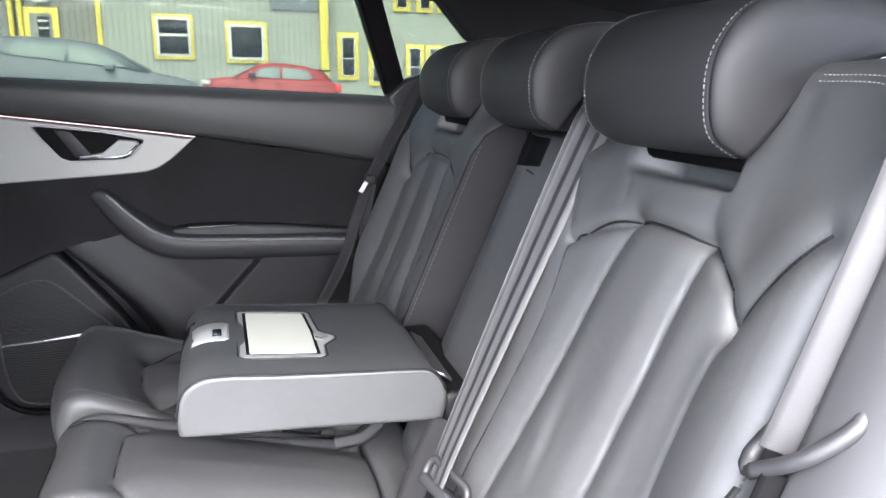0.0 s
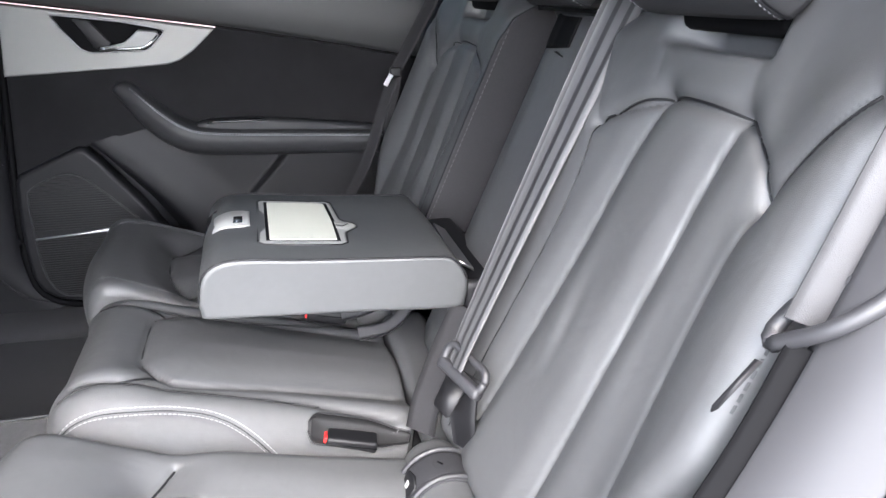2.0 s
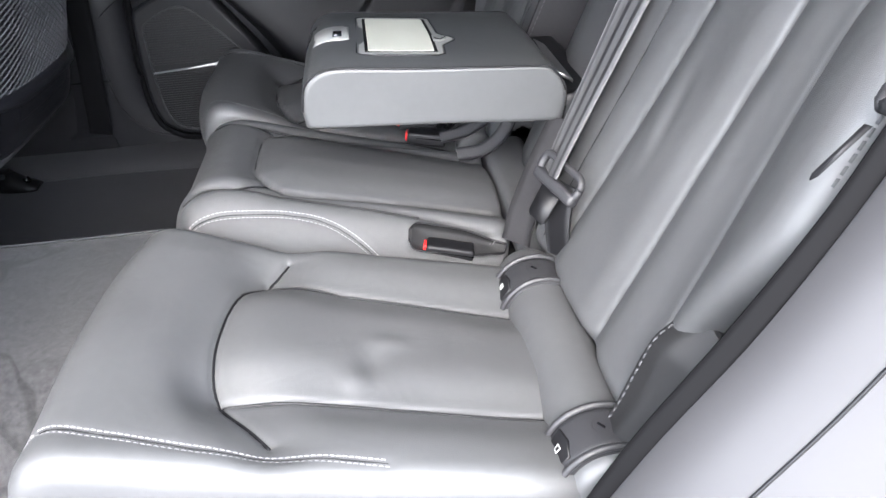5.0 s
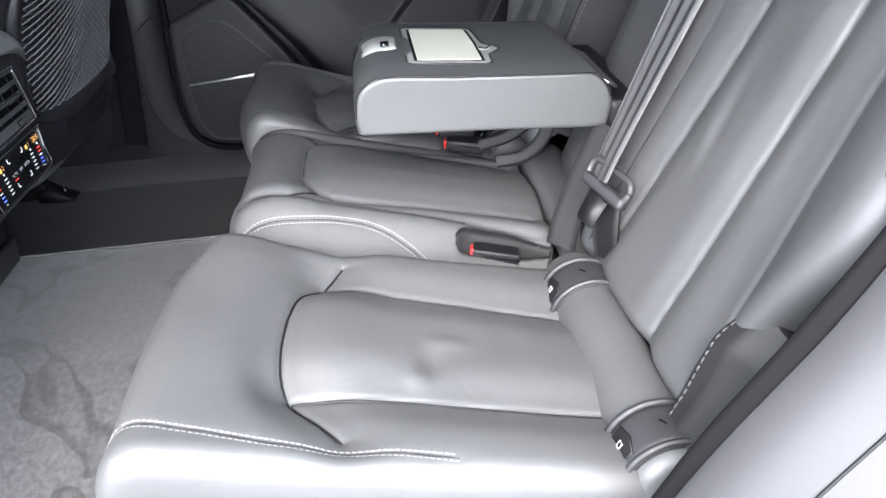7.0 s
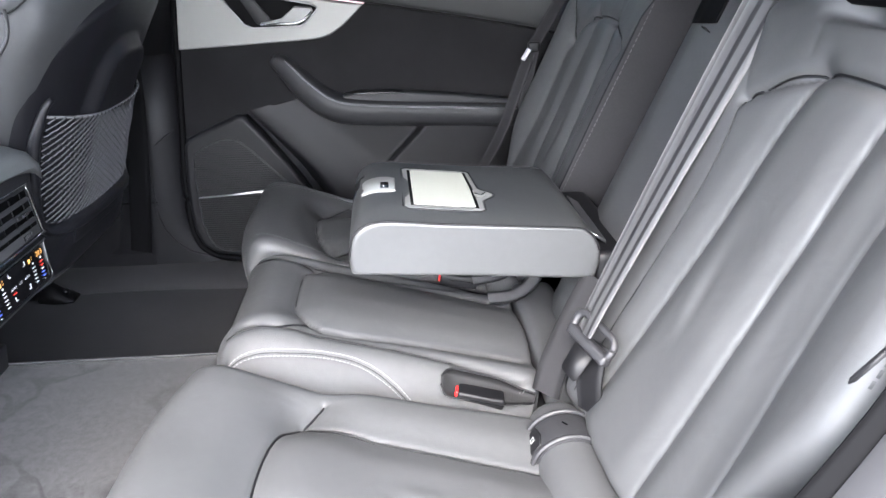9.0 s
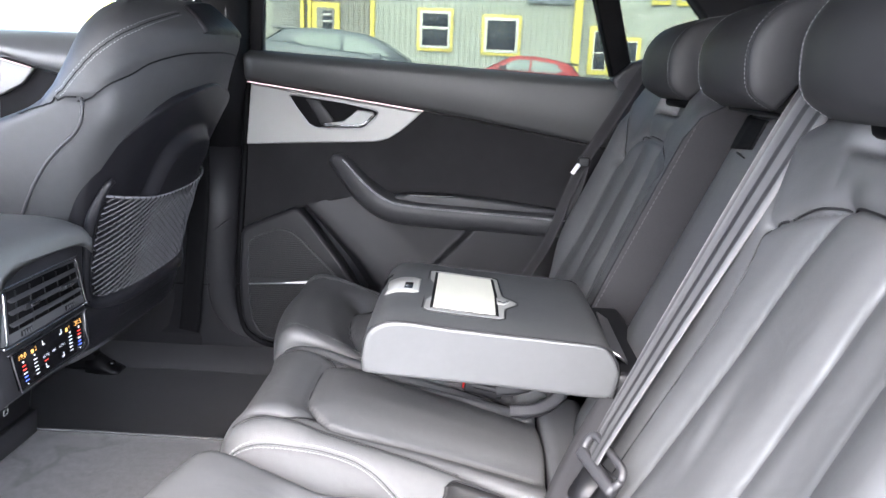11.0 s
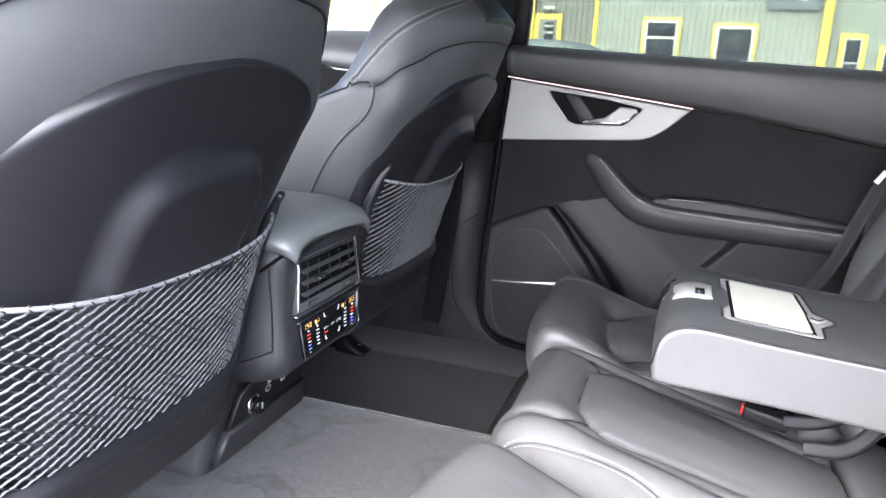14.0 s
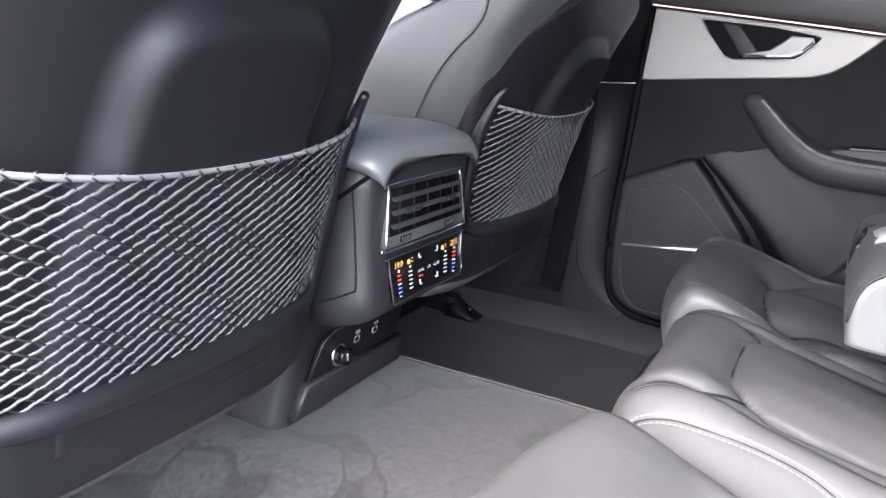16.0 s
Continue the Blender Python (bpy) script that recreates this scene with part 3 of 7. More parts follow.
# pillar on the far side between the doors
def pillar(sgn):
    """Grained lower trim with a flared foot, a shut line, and a black upper cover with a belt slot."""
    root = thing("pillar_1" if sgn > 0 else "pillar_2", "dark grained plastic pillar trim with a belt slot", "pillar", kind="structure")
    secs = []
    for z, xa, xb, y in ((0.17, -1.0, -0.60, 0.70), (0.23, -0.96, -0.625, 0.705), (0.27, -0.90, -0.67, 0.70), (0.33, -0.88, -0.705, 0.695), (0.42, -0.87, -0.705, 0.69), (0.52, -0.865, -0.70, 0.685),
                         (0.715, -0.845, -0.69, 0.672)):
        secs.append([(xa, sgn * 0.80, z), (xa, sgn * (y + 0.03), z), (xa + 0.02, sgn * y, z), (xb - 0.06, sgn * y, z), (xb - 0.02, sgn * (y + 0.006), z), (xb, sgn * (y + 0.05), z), (xb, sgn * 0.80, z)])
    part("lower_trim", solid(loft(secs)), DOOR_PLASTIC, root)
    part("shut_line", tubes("shut_line", [[(x, sgn * 0.6905, 0.385) for x in np.linspace(-0.855, -0.77, 8)]], 0.0018), VOID, root)
    part("foot_edge", tubes("foot_edge", [curve([(-0.705, sgn * 0.684, 0.555), (-0.735, sgn * 0.686, 0.535), (-0.765, sgn * 0.689, 0.50), (-0.775, sgn * 0.690, 0.40), (-0.765, sgn * 0.695, 0.32), (-0.72, sgn * 0.700, 0.262), (-0.66, sgn * 0.704, 0.24)], 40)], 0.0022), DOOR_PLASTIC, root, "rounded edge of the pillar foot")
    secs = []
    for z, xa, xb, y in ((0.718, -0.843, -0.69, 0.672), (0.90, -0.82, -0.665, 0.655), (1.02, -0.80, -0.655, 0.63), (1.24, -0.76, -0.62, 0.56)):
        secs.append([(xa, sgn * 0.78, z), (xa, sgn * (y + 0.03), z), (xa + 0.02, sgn * y, z), (xb - 0.03, sgn * y, z), (xb, sgn * (y + 0.03), z), (xb, sgn * 0.78, z)])
    part("upper_trim", solid(loft(secs)), BLACK, root)
    part("belt_slot", box(-0.735, -0.70, sgn * 0.645 - 0.006, sgn * 0.645 + 0.006, 0.955, 1.04, 0.004), GLOSS, root)
    part("slot_frame", tubes("slot_frame", [curve([(-0.74, sgn * 0.640, 0.945), (-0.74, sgn * 0.632, 1.05), (-0.695, sgn * 0.632, 1.05), (-0.695, sgn * 0.640, 0.945), (-0.74, sgn * 0.640, 0.945)], 40)], 0.004), PLASTIC, root)
    for z in (0.925, 0.935):
        part("slot_chrome", box(-0.74, -0.70, sgn * 0.645 - 0.004, sgn * 0.645 + 0.004, z, z + 0.004, 0.001), CHROME, root)
    # lower belt strap running down in front of the pillar
    part("belt_lower", strap(curve([(-0.765, sgn * 0.655, 0.90), (-0.775, sgn * 0.66, 0.6), (-0.812, sgn * 0.672, 0.32), (-0.82, sgn * 0.674, 0.272)], 20), [(0, -sgn, 0)] * 20, 0.047), VOID, root, "black seat belt strap")
    return root


pillar(1)

# roof lining, quarter panels and the tail
def roof_z(X, Y):
    z = 1.285 - 0.06 * (np.abs(Y) / 0.7) ** 2 - 0.10 * ss(X, 0.0, 1.1) - 0.05 * ss(-X, 1.0, 1.9)
    return z - 0.10 * ss(np.abs(Y), 0.5, 0.72)


def ceiling():
    """Black headliner."""
    X, Y = np.meshgrid(np.linspace(-1.75, 1.15, 59), np.linspace(-0.72, 0.72, 37), indexing="ij")
    Z = roof_z(X, Y)
    nx, ny = X.shape
    V = np.vstack([np.stack([X, Y, Z], -1).reshape(-1, 3), np.stack([X, Y, Z + 0.05], -1).reshape(-1, 3)])
    k = nx * ny
    F = []
    for i in range(nx - 1):
        for j in range(ny - 1):
            q = (i * ny + j, (i + 1) * ny + j, (i + 1) * ny + j + 1, i * ny + j + 1)
            F.append(q)
            F.append(tuple(a + k for a in q[::-1]))
    bm = bmesh.new()
    me = mesh_of("ceiling", V, F)
    bm.from_mesh(me)
    bmesh.ops.delete(bm, geom=[v for v in bm.verts if not v.link_faces], context="VERTS")
    bm.to_mesh(me)
    bm.free()
    ob = part("ceiling", me, HEADLINER, None)
    tagged(ob, "black fabric headliner over the cabin", "ceiling", kind="structure")


ceiling()


def quarter(sgn):
    """Body side behind the rear door: a post, a small corner window and the lining round it."""
    root = thing("quarter_panel_1" if sgn > 0 else "quarter_panel_2", "black rear side lining with a small corner window", "side panel", kind="structure")
    to3 = lambda a, b, h: (a, sgn * (0.665 - 0.12 * (b - 0.93) - h), b)
    part("post", plate([(0.135, 0.905), (0.170, 0.935), (0.118, 1.10), (0.09, 1.22), (0.04, 1.22), (0.068, 1.10)], to3, 0.05, 0.004), VOID, root)
    part("upper_lining", plate([(0.09, 1.215), (0.118, 1.13), (0.235, 1.115), (0.315, 1.03), (0.40, 0.985), (0.55, 0.97), (1.12, 0.97), (1.12, 1.2), (0.5, 1.235)], to3, 0.05, 0.006), HEADLINER, root)
    part("shelf_lining", plate([(0.135, 0.90), (0.172, 0.936), (0.24, 0.958), (0.40, 0.984), (0.56, 0.968), (1.12, 0.968), (1.12, 0.2), (0.30, 0.2), (0.20, 0.60), (0.17, 0.80)], to3, 0.05, 0.008), PLASTIC, root)
    pane = part("pane", plate([(0.118, 1.13), (0.17, 0.935), (0.24, 0.958), (0.40, 0.985), (0.315, 1.03), (0.235, 1.115)], lambda a, b, h: (a, sgn * (0.70 - 0.12 * (b - 0.93) - h), b), 0.004, 0), GLASS, root)
    pane.visible_shadow = False


quarter(1)

# the tail: a low load cover and the hatch
ob = part("load_cover", box(0.34, 1.10, -0.60, 0.60, 0.78, 0.80, 0.006), HEADLINER, None)
tagged(ob, "black load cover behind the rear seats", "load cover", kind="structure")
ob = part("rear_hatch", box(1.10, 1.16, -0.72, 0.72, 0.2, 0.96, 0.01), PLASTIC, None)
tagged(ob, "dark lining of the closed tailgate", "tailgate", kind="structure")
ob = part("rear_bulkhead", box(0.27, 0.30, -0.62, 0.62, 0.15, 0.80, 0.01), CARPET, None)
tagged(ob, "carpeted rear of the seat backs", "bulkhead", kind="structure")
ob = part("front_bulkhead", box(-1.80, -1.75, -0.72, 0.72, 0.1, 0.93, 0.01), PLASTIC, None)
tagged(ob, "dark dashboard wall at the cabin's front", "dashboard", kind="structure")


# body side next to the open door: the padded wheel-arch panel beside the seat back
def arch_panel():
    root = thing("side_trim", "grey grained wheel-arch trim beside the open door", "side trim", kind="structure")
    secs = []
    line = curve([(-0.105, 0.27), (-0.090, 0.38), (-0.048, 0.47), (0.016, 0.57), (0.072, 0.68), (0.118, 0.80), (0.163, 0.92), (0.20, 1.02)], 40)
    for x, z in line:
        secs.append([(x + 0.03, -0.568, z - 0.01), (x + 0.008, -0.572, z), (x, -0.585, z), (x + 0.012, -0.622, z - 0.004), (x + 0.045, -0.665, z - 0.014), (x + 0.09, -0.70, z - 0.03),
                     (x + 0.16, -0.735, z - 0.05), (x + 0.24, -0.76, z - 0.08), (x + 0.24, -0.60, z - 0.08)])
    me = solid(loft(secs))
    part("panel", me, PLASTIC_GREY, root)
    groove = [(x + 0.0255, -0.6408, z - 0.0082) for x, z in line[1:-1]]
    part("shut_line", tubes("shut_line", [groove], 0.0013), BLACK, root)


arch_panel()

# closed front door on the near side, ahead of the seat; unseen, added to block light
ob = part("door_3", join(box(-1.75, -0.90, -0.775, -0.715, 0.12, 0.93, 0.02, 3), box(-1.70, -1.00, -0.72, -0.66, 0.55, 0.62, 0.02, 3)), PLASTIC, None)
tagged(ob, "unseen closed front door, added to keep light out", "car door", kind="structure")


# ---- rear bench ----
CUSHION_PROFILE = [(-0.43, 0.265), (-0.468, 0.325), (-0.490, 0.395), (-0.4885, 0.437), (-0.470, 0.4625), (-0.43, 0.4575), (-0.37, 0.4385), (-0.30, 0.4215), (-0.198, 0.397), (-0.10, 0.3735), (-0.045, 0.3600)]
BACK_PROFILE = [(0.012, 0.383), (-0.013, 0.398), (-0.004, 0.431), (0.0255, 0.50), (0.0895, 0.65), (0.1535, 0.80), (0.196, 0.90), (0.2085, 0.926), (0.224, 0.937), (0.262, 0.940)]


def b_by(pad, value, axis):
    """Way along a pad's profile at which its x (axis 0) or z (axis 1) passes the value, past the front roll."""
    k = int(np.argmin(pad.c[:, 0])) if axis == 0 else 0
    return float(np.interp(value, pad.c[k:, axis], pad.s[k:]))


def flat_of(pad, pts, axis):
    return [(y, b_by(pad, v, axis)) for y, v in pts]


def mirrored(pts, sg):
    return [(sg * y, v) for y, v in pts]


def outer_cushion(root, sg):
    # the front edge is drawn back towards the inner corner
    pad = Pad(CUSHION_PROFILE, lambda b: -0.530 + 0 * b if sg > 0 else 0.186 + 0 * b, lambda b: -0.186 + 0 * b if sg > 0 else 0.530 + 0 * b, None, rim=0.020, skirt=0.07, rim0=0.02, rim1=0.012, da=0.003 if sg > 0 else 0.005, db=0.003 if sg > 0 else 0.005)
    pts = lambda p: flat_of(pad, mirrored(p, sg), 0)
    front = pts([(-0.212, -0.318), (-0.24, -0.335), (-0.275, -0.360), (-0.327, -0.371), (-0.389, -0.372), (-0.429, -0.361), (-0.461, -0.337), (-0.488, -0.316)])
    front = curve(front, 40)
    inner = pts([(-0.243, -0.338), (-0.266, -0.261), (-0.288, -0.05)])
    outer = pts([(-0.429, -0.361), (-0.436, -0.22), (-0.442, -0.05)])
    edge = pts([(-0.487, -0.476), (-0.496, -0.44), (-0.504, -0.37), (-0.507, -0.29), (-0.512, -0.225)])
    corner = [(sg * -0.487, b_by(pad, -0.476, 0)), (sg * -0.503, 0.175), (sg * -0.512, 0.13), (sg * -0.514, 0.06)]
    inside = pts([(-0.222, -0.474), (-0.214, -0.455), (-0.208, -0.42), (-0.207, -0.36), (-0.208, -0.29)])
    nose = [(sg * -0.228, 0.192), (sg * -0.222, 0.16), (sg * -0.218, 0.12), (sg * -0.216, 0.06)]
    bx = lambda x: b_by(pad, x, 0)
    dents = [(-0.385, -0.235, 0.02, 0.014, -0.0045), (-0.355, -0.215, 0.012, 0.02, 0.003), (-0.41, -0.25, 0.012, 0.012, 0.003), (-0.34, -0.15, 0.03, 0.02, -0.002)]

    def height(A, B):
        h = 0.014 * np.ones_like(A)
        h = h + seam(A, B, front, 0.007, 0.0028, 0.012, 0.030)
        h = h + seam(A, B, inner, 0.0050, 0.0028, 0.013, 0.032)
        h = h + seam(A, B, outer, 0.0050, 0.0028, 0.013, 0.032)
        h = h + seam(A, B, edge, 0.0022, 0.003, 0.0, 0.02) + seam(A, B, corner, 0.0022, 0.003, 0.0, 0.02)
        for y, x, wy, wx, d in dents:
            h = h + d * np.exp(-((A - sg * y) / wy) ** 2 - ((B - bx(x)) / wx) ** 2)
        h = h + 0.0012 * np.sin(34 * A + 11 * B) * np.sin(21 * B + 3) - 0.006 * np.exp(-((A - sg * -0.345) / 0.06) ** 2 - ((B - bx(-0.2)) / 0.12) ** 2)
        return h

    pad.height = height
    pad.push = lambda A, B: 0.027 * np.exp(-((np.abs(A) - 0.18) / 0.075) ** 2) * (1 - ss(B, 0.19, 0.34))
    ob = part("cushion", pad.mesh("cushion"), LEATHER, root, "smooth dark leather seat cushion with sewn panels")
    part("seam", pad.groove(front, 0.0014, -0.0028), BLACK, ob)
    for ln in (inner, outer):
        part("seam", pad.groove(ln), BLACK, ob)
    for ln in (edge, corner):
        part("seam", pad.groove(ln, 0.0008, -0.0004), BLACK, ob)
    for o in (-0.0035, 0.0035):
        part("stitching", pad.stitch(edge, o * 0.9), THREAD, ob)
        part("stitching", pad.stitch(corner, o), THREAD, ob)
        if sg < 0:
            part("stitching", pad.stitch(inside, o * 0.6), THREAD, ob)
            part("stitching", pad.stitch(nose, o), THREAD, ob)
    return pad


def backrest(root, sg):
    def wide(b):
        return -0.497 - 0.056 * ss(b, 0.10, 0.26)

    pad = Pad(BACK_PROFILE, (lambda b: wide(b)) if sg > 0 else (lambda b: 0.150 + 0 * b), (lambda b: -0.150 + 0 * b) if sg > 0 else (lambda b: -wide(b)), None, rim=0.026, skirt=0.085, rim0=0.02, rim1=0.012, da=0.003 if sg > 0 else 0.005, db=0.0035 if sg > 0 else 0.005)
    pts = lambda p: flat_of(pad, mirrored(p, sg), 1)
    l0 = curve(pts([(-0.204, 0.760), (-0.213, 0.73), (-0.218, 0.672), (-0.212, 0.593), (-0.200, 0.50), (-0.19, 0.41)]), 30)
    l1 = curve(pts([(-0.295, 0.802), (-0.279, 0.745), (-0.270, 0.655), (-0.252, 0.55), (-0.223, 0.412)]), 30)
    l2 = curve(pts([(-0.402, 0.802), (-0.395, 0.75), (-0.391, 0.65), (-0.384, 0.52), (-0.374, 0.408)]), 30)
    l3 = curve(pts([(-0.468, 0.749), (-0.464, 0.69), (-0.466, 0.61), (-0.472, 0.545), (-0.478, 0.47), (-0.484, 0.41)]), 30)
    top = pts([(-0.206, 0.762), (-0.225, 0.775), (-0.295, 0.802), (-0.402, 0.802), (-0.425, 0.792), (-0.450, 0.775), (-0.468, 0.749)])
    bolster = curve(pts([(-0.527, 0.828), (-0.513, 0.812), (-0.490, 0.785), (-0.468, 0.749)]), 20)
    wing = curve(pts([(-0.172, 0.83), (-0.185, 0.80), (-0.204, 0.762)]), 12)
    neck = pts([(-0.262, 0.920), (-0.262, 0.856), (-0.270, 0.848), (-0.395, 0.843), (-0.405, 0.850), (-0.405, 0.92)])
    necka, neckb = pts([(-0.266, 0.848), (-0.272, 0.815)]), pts([(-0.400, 0.845), (-0.402, 0.808)])
    bz = lambda z: b_by(pad, z, 1)
    dents = [(-0.315, 0.60, 0.010, 0.045, -0.0025), (-0.305, 0.58, 0.012, 0.03, 0.0018), (-0.33, 0.66, 0.02, 0.03, -0.0015), (-0.45, 0.905, 0.012, 0.02, -0.002), (-0.43, 0.62, 0.012, 0.05, -0.0015)]

    def height(A, B):
        y = sg * A
        h = 0.006 * np.ones_like(A)
        h = h + 0.024 * ss(-y, 0.440, 0.530) * (1 - 0.7 * ss(B, bz(0.80), bz(0.90))) * ss(B, 0.02, 0.1)
        h = h + 0.004 * ss(y, -0.250, -0.160) * (1 - 0.6 * ss(B, bz(0.80), bz(0.90)))
        h = h + 0.002 * ss(B, bz(0.775), bz(0.83)) * np.exp(-((y + 0.335) / 0.2) ** 4)
        for ln, d, p in ((l0, 0.0015, 0.0005), (l1, 0.0055, 0.009), (l2, 0.0055, 0.009), (l3, 0.0045, 0.003)):
            h = h + seam(A, B, ln, d * 1.05, 0.0022, p * 0.9, 0.019)
        h = h + seam(A, B, top, 0.009, 0.0035, 0.0015, 0.010) + seam(A, B, bolster, 0.007, 0.004, 0.006, 0.016) + seam(A, B, wing, 0.002, 0.005, 0.001, 0.010)
        inside = ss(y, -0.412, -0.398) * (1 - ss(y, -0.300, -0.245)) * ss(B, bz(0.840), bz(0.852))
        h = h - 0.036 * inside * (1 - 0.4 * ss(B, bz(0.90), bz(0.95)))
        h = h + seam(A, B, necka, 0.002, 0.008, 0.0, 0.01) + seam(A, B, neckb, 0.002, 0.008, 0.0, 0.01)
        h = h - 0.055 * ss(y, -0.235, -0.165) * ss(B, bz(0.84), bz(0.93))
        for yy, z, wy, wz, d in dents:
            h = h + d * np.exp(-((y - yy) / wy) ** 2 - ((B - bz(z)) / wz) ** 2)
        return h + 0.0010 * np.sin(40 * A + 6 * B) * np.sin(17 * B + 1)

    pad.height = height
    ob = part("backrest", pad.mesh("backrest"), LEATHER, root, "dark leather backrest with fanned sewn panels and side bolsters")
    for ln in (l0, l1, l2, l3):
        part("seam", pad.groove(ln, 0.0009, -0.0006), BLACK, ob)
    part("seam", pad.groove(top), BLACK, ob)
    for ln in (bolster,):
        part("seam", pad.groove(ln, 0.0013, -0.0026), BLACK, ob)
    side = [(sg * -0.5475, bz(z)) for z in (0.90, 0.84, 0.76, 0.70, 0.66, 0.63)]
    part("stitching", pad.stitch(side, 0.0, 0.0085, 0.0066, 0.0011), THREAD_DARK, ob)
    part("stitching", pad.stitch(pts([(-0.445, 0.929), (-0.50, 0.926), (-0.535, 0.919)]), 0.0025, 0.0042, 0.0029, 0.0005), THREAD, ob)
    part("stitching", pad.stitch(pts([(-0.445, 0.929), (-0.50, 0.926), (-0.535, 0.919)]), -0.0025, 0.0042, 0.0029, 0.0005), THREAD, ob)
    return pad


def roll(root, y0, y1):
    """The padded roll in the gap between cushion and backrest."""
    ring = [(-0.040 + 0.040 * math.cos(a), 0.360 + 0.040 * math.sin(a)) for a in np.linspace(0, 2 * math.pi, 28, endpoint=False)]
    secs = []
    for k, (d, s) in enumerate(((0, 0.72), (0.004, 0.88), (0.012, 0.97), (0.025, 1.0))):
        secs.append((y0 + d, s))
    secs += [(y, 1.0) for y in np.linspace(y0 + 0.04, y1 - 0.04, 12)]
    secs += [(y1 - d, s) for d, s in ((0.025, 1.0), (0.012, 0.97), (0.004, 0.88), (0, 0.72))]
    me = solid(loft([[(-0.040 + (x + 0.040) * s, y, 0.360 + (z - 0.360) * s) for x, z in ring] for y, s in secs]))
    return part("lower_roll", me, LEATHER, root)


def anchor_cover(root, y):
    """A hinged plastic arch over a child-seat anchor, with a round mark and a small pale tag in its mouth."""
    r0, w = 0.0410, 0.025
    def arch(r, half, a0, a1, thick, n=18):
        ang = np.radians(np.linspace(a0, a1, n))
        rows = []
        for a in ang:
            c, s = math.cos(a), math.sin(a)
            lean = half * (1 - 0.35 * max(0, (math.degrees(a) - 150) / 60) ** 2)
            rows.append([(-0.040 + (r - thick) * c, y - lean, 0.360 + (r - thick) * s), (-0.040 + r * c, y - lean, 0.360 + r * s), (-0.040 + (r + 0.002) * c, y - lean * 0.6, 0.360 + (r + 0.002) * s),
                         (-0.040 + (r + 0.002) * c, y + lean * 0.6, 0.360 + (r + 0.002) * s), (-0.040 + r * c, y + lean, 0.360 + r * s), (-0.040 + (r - thick) * c, y + lean, 0.360 + (r - thick) * s)])
        return solid(loft(rows))
    ob = part("anchor_cover", arch(r0 + 0.003, w, 40, 176, 0.006), COVER, root, "dark plastic child-seat anchor cover")
    for s in (-1, 1):
        part("rim", tubes("rim", [[(-0.040 + (r0 + 0.005) * math.cos(a), y + s * (w - 0.001) * (1 - 0.35 * max(0, (math.degrees(a) - 150) / 60) ** 2), 0.360 + (r0 + 0.005) * math.sin(a)) for a in np.radians(np.linspace(40, 176, 24))]], 0.0034), COVER, ob)
    c, s = math.cos(radians(95)), math.sin(radians(95))
    m = Matrix.Translation((-0.040 + (r0 + 0.0058) * c, y, 0.360 + (r0 + 0.0058) * s)) @ Matrix.Rotation(radians(90 - 95), 4, "Y")
    bm = bmesh.new()
    bmesh.ops.create_circle(bm, cap_ends=False, radius=0.0085, segments=24, matrix=m)
    bmesh.ops.create_circle(bm, cap_ends=False, radius=0.0072, segments=24, matrix=m)
    bmesh.ops.bridge_loops(bm, edges=bm.edges[:])
    part("mark", bm, PLASTIC, ob)
    part("mark", box(-0.001, 0.001, -0.004, 0.004, -0.0003, 0.0003), GLOSS, ob).matrix_world = m @ Matrix.Rotation(radians(35), 4, "Z")
    c, s = math.cos(radians(148)), math.sin(radians(148))
    m = Matrix.Translation((-0.040 + (r0 + 0.0062) * c, y, 0.360 + (r0 + 0.0062) * s)) @ Matrix.Rotation(radians(90 - 148), 4, "Y")
    part("mouth", plate([(-0.010, -0.014), (0.008, -0.016), (0.012, 0.0), (0.008, 0.016), (-0.010, 0.014)], lambda a, b, h: m @ Vector((a, b, h)), 0.004, 0.001), BLACK, ob)
    part("tag", tubes("tag", [[m @ Vector((a, b, 0.0015)) for a, b in ((-0.003, -0.003), (0.003, -0.003), (0.003, 0.002), (-0.003, 0.002), (-0.003, -0.003))]], 0.0006, 6), WHITE_PLATE, ob)


HEAD_PROFILE = [(x * 1.14 + 0.0005, z) for x, z in [(0.030, 0.000), (0.006, 0.018), (-0.001, 0.050), (0.003, 0.083), (0.024, 0.113), (0.062, 0.128), (0.110, 0.129), (0.158, 0.117), (0.171, 0.100), (0.158, 0.085), (0.088, 0.064), (0.045, 0.024)]]


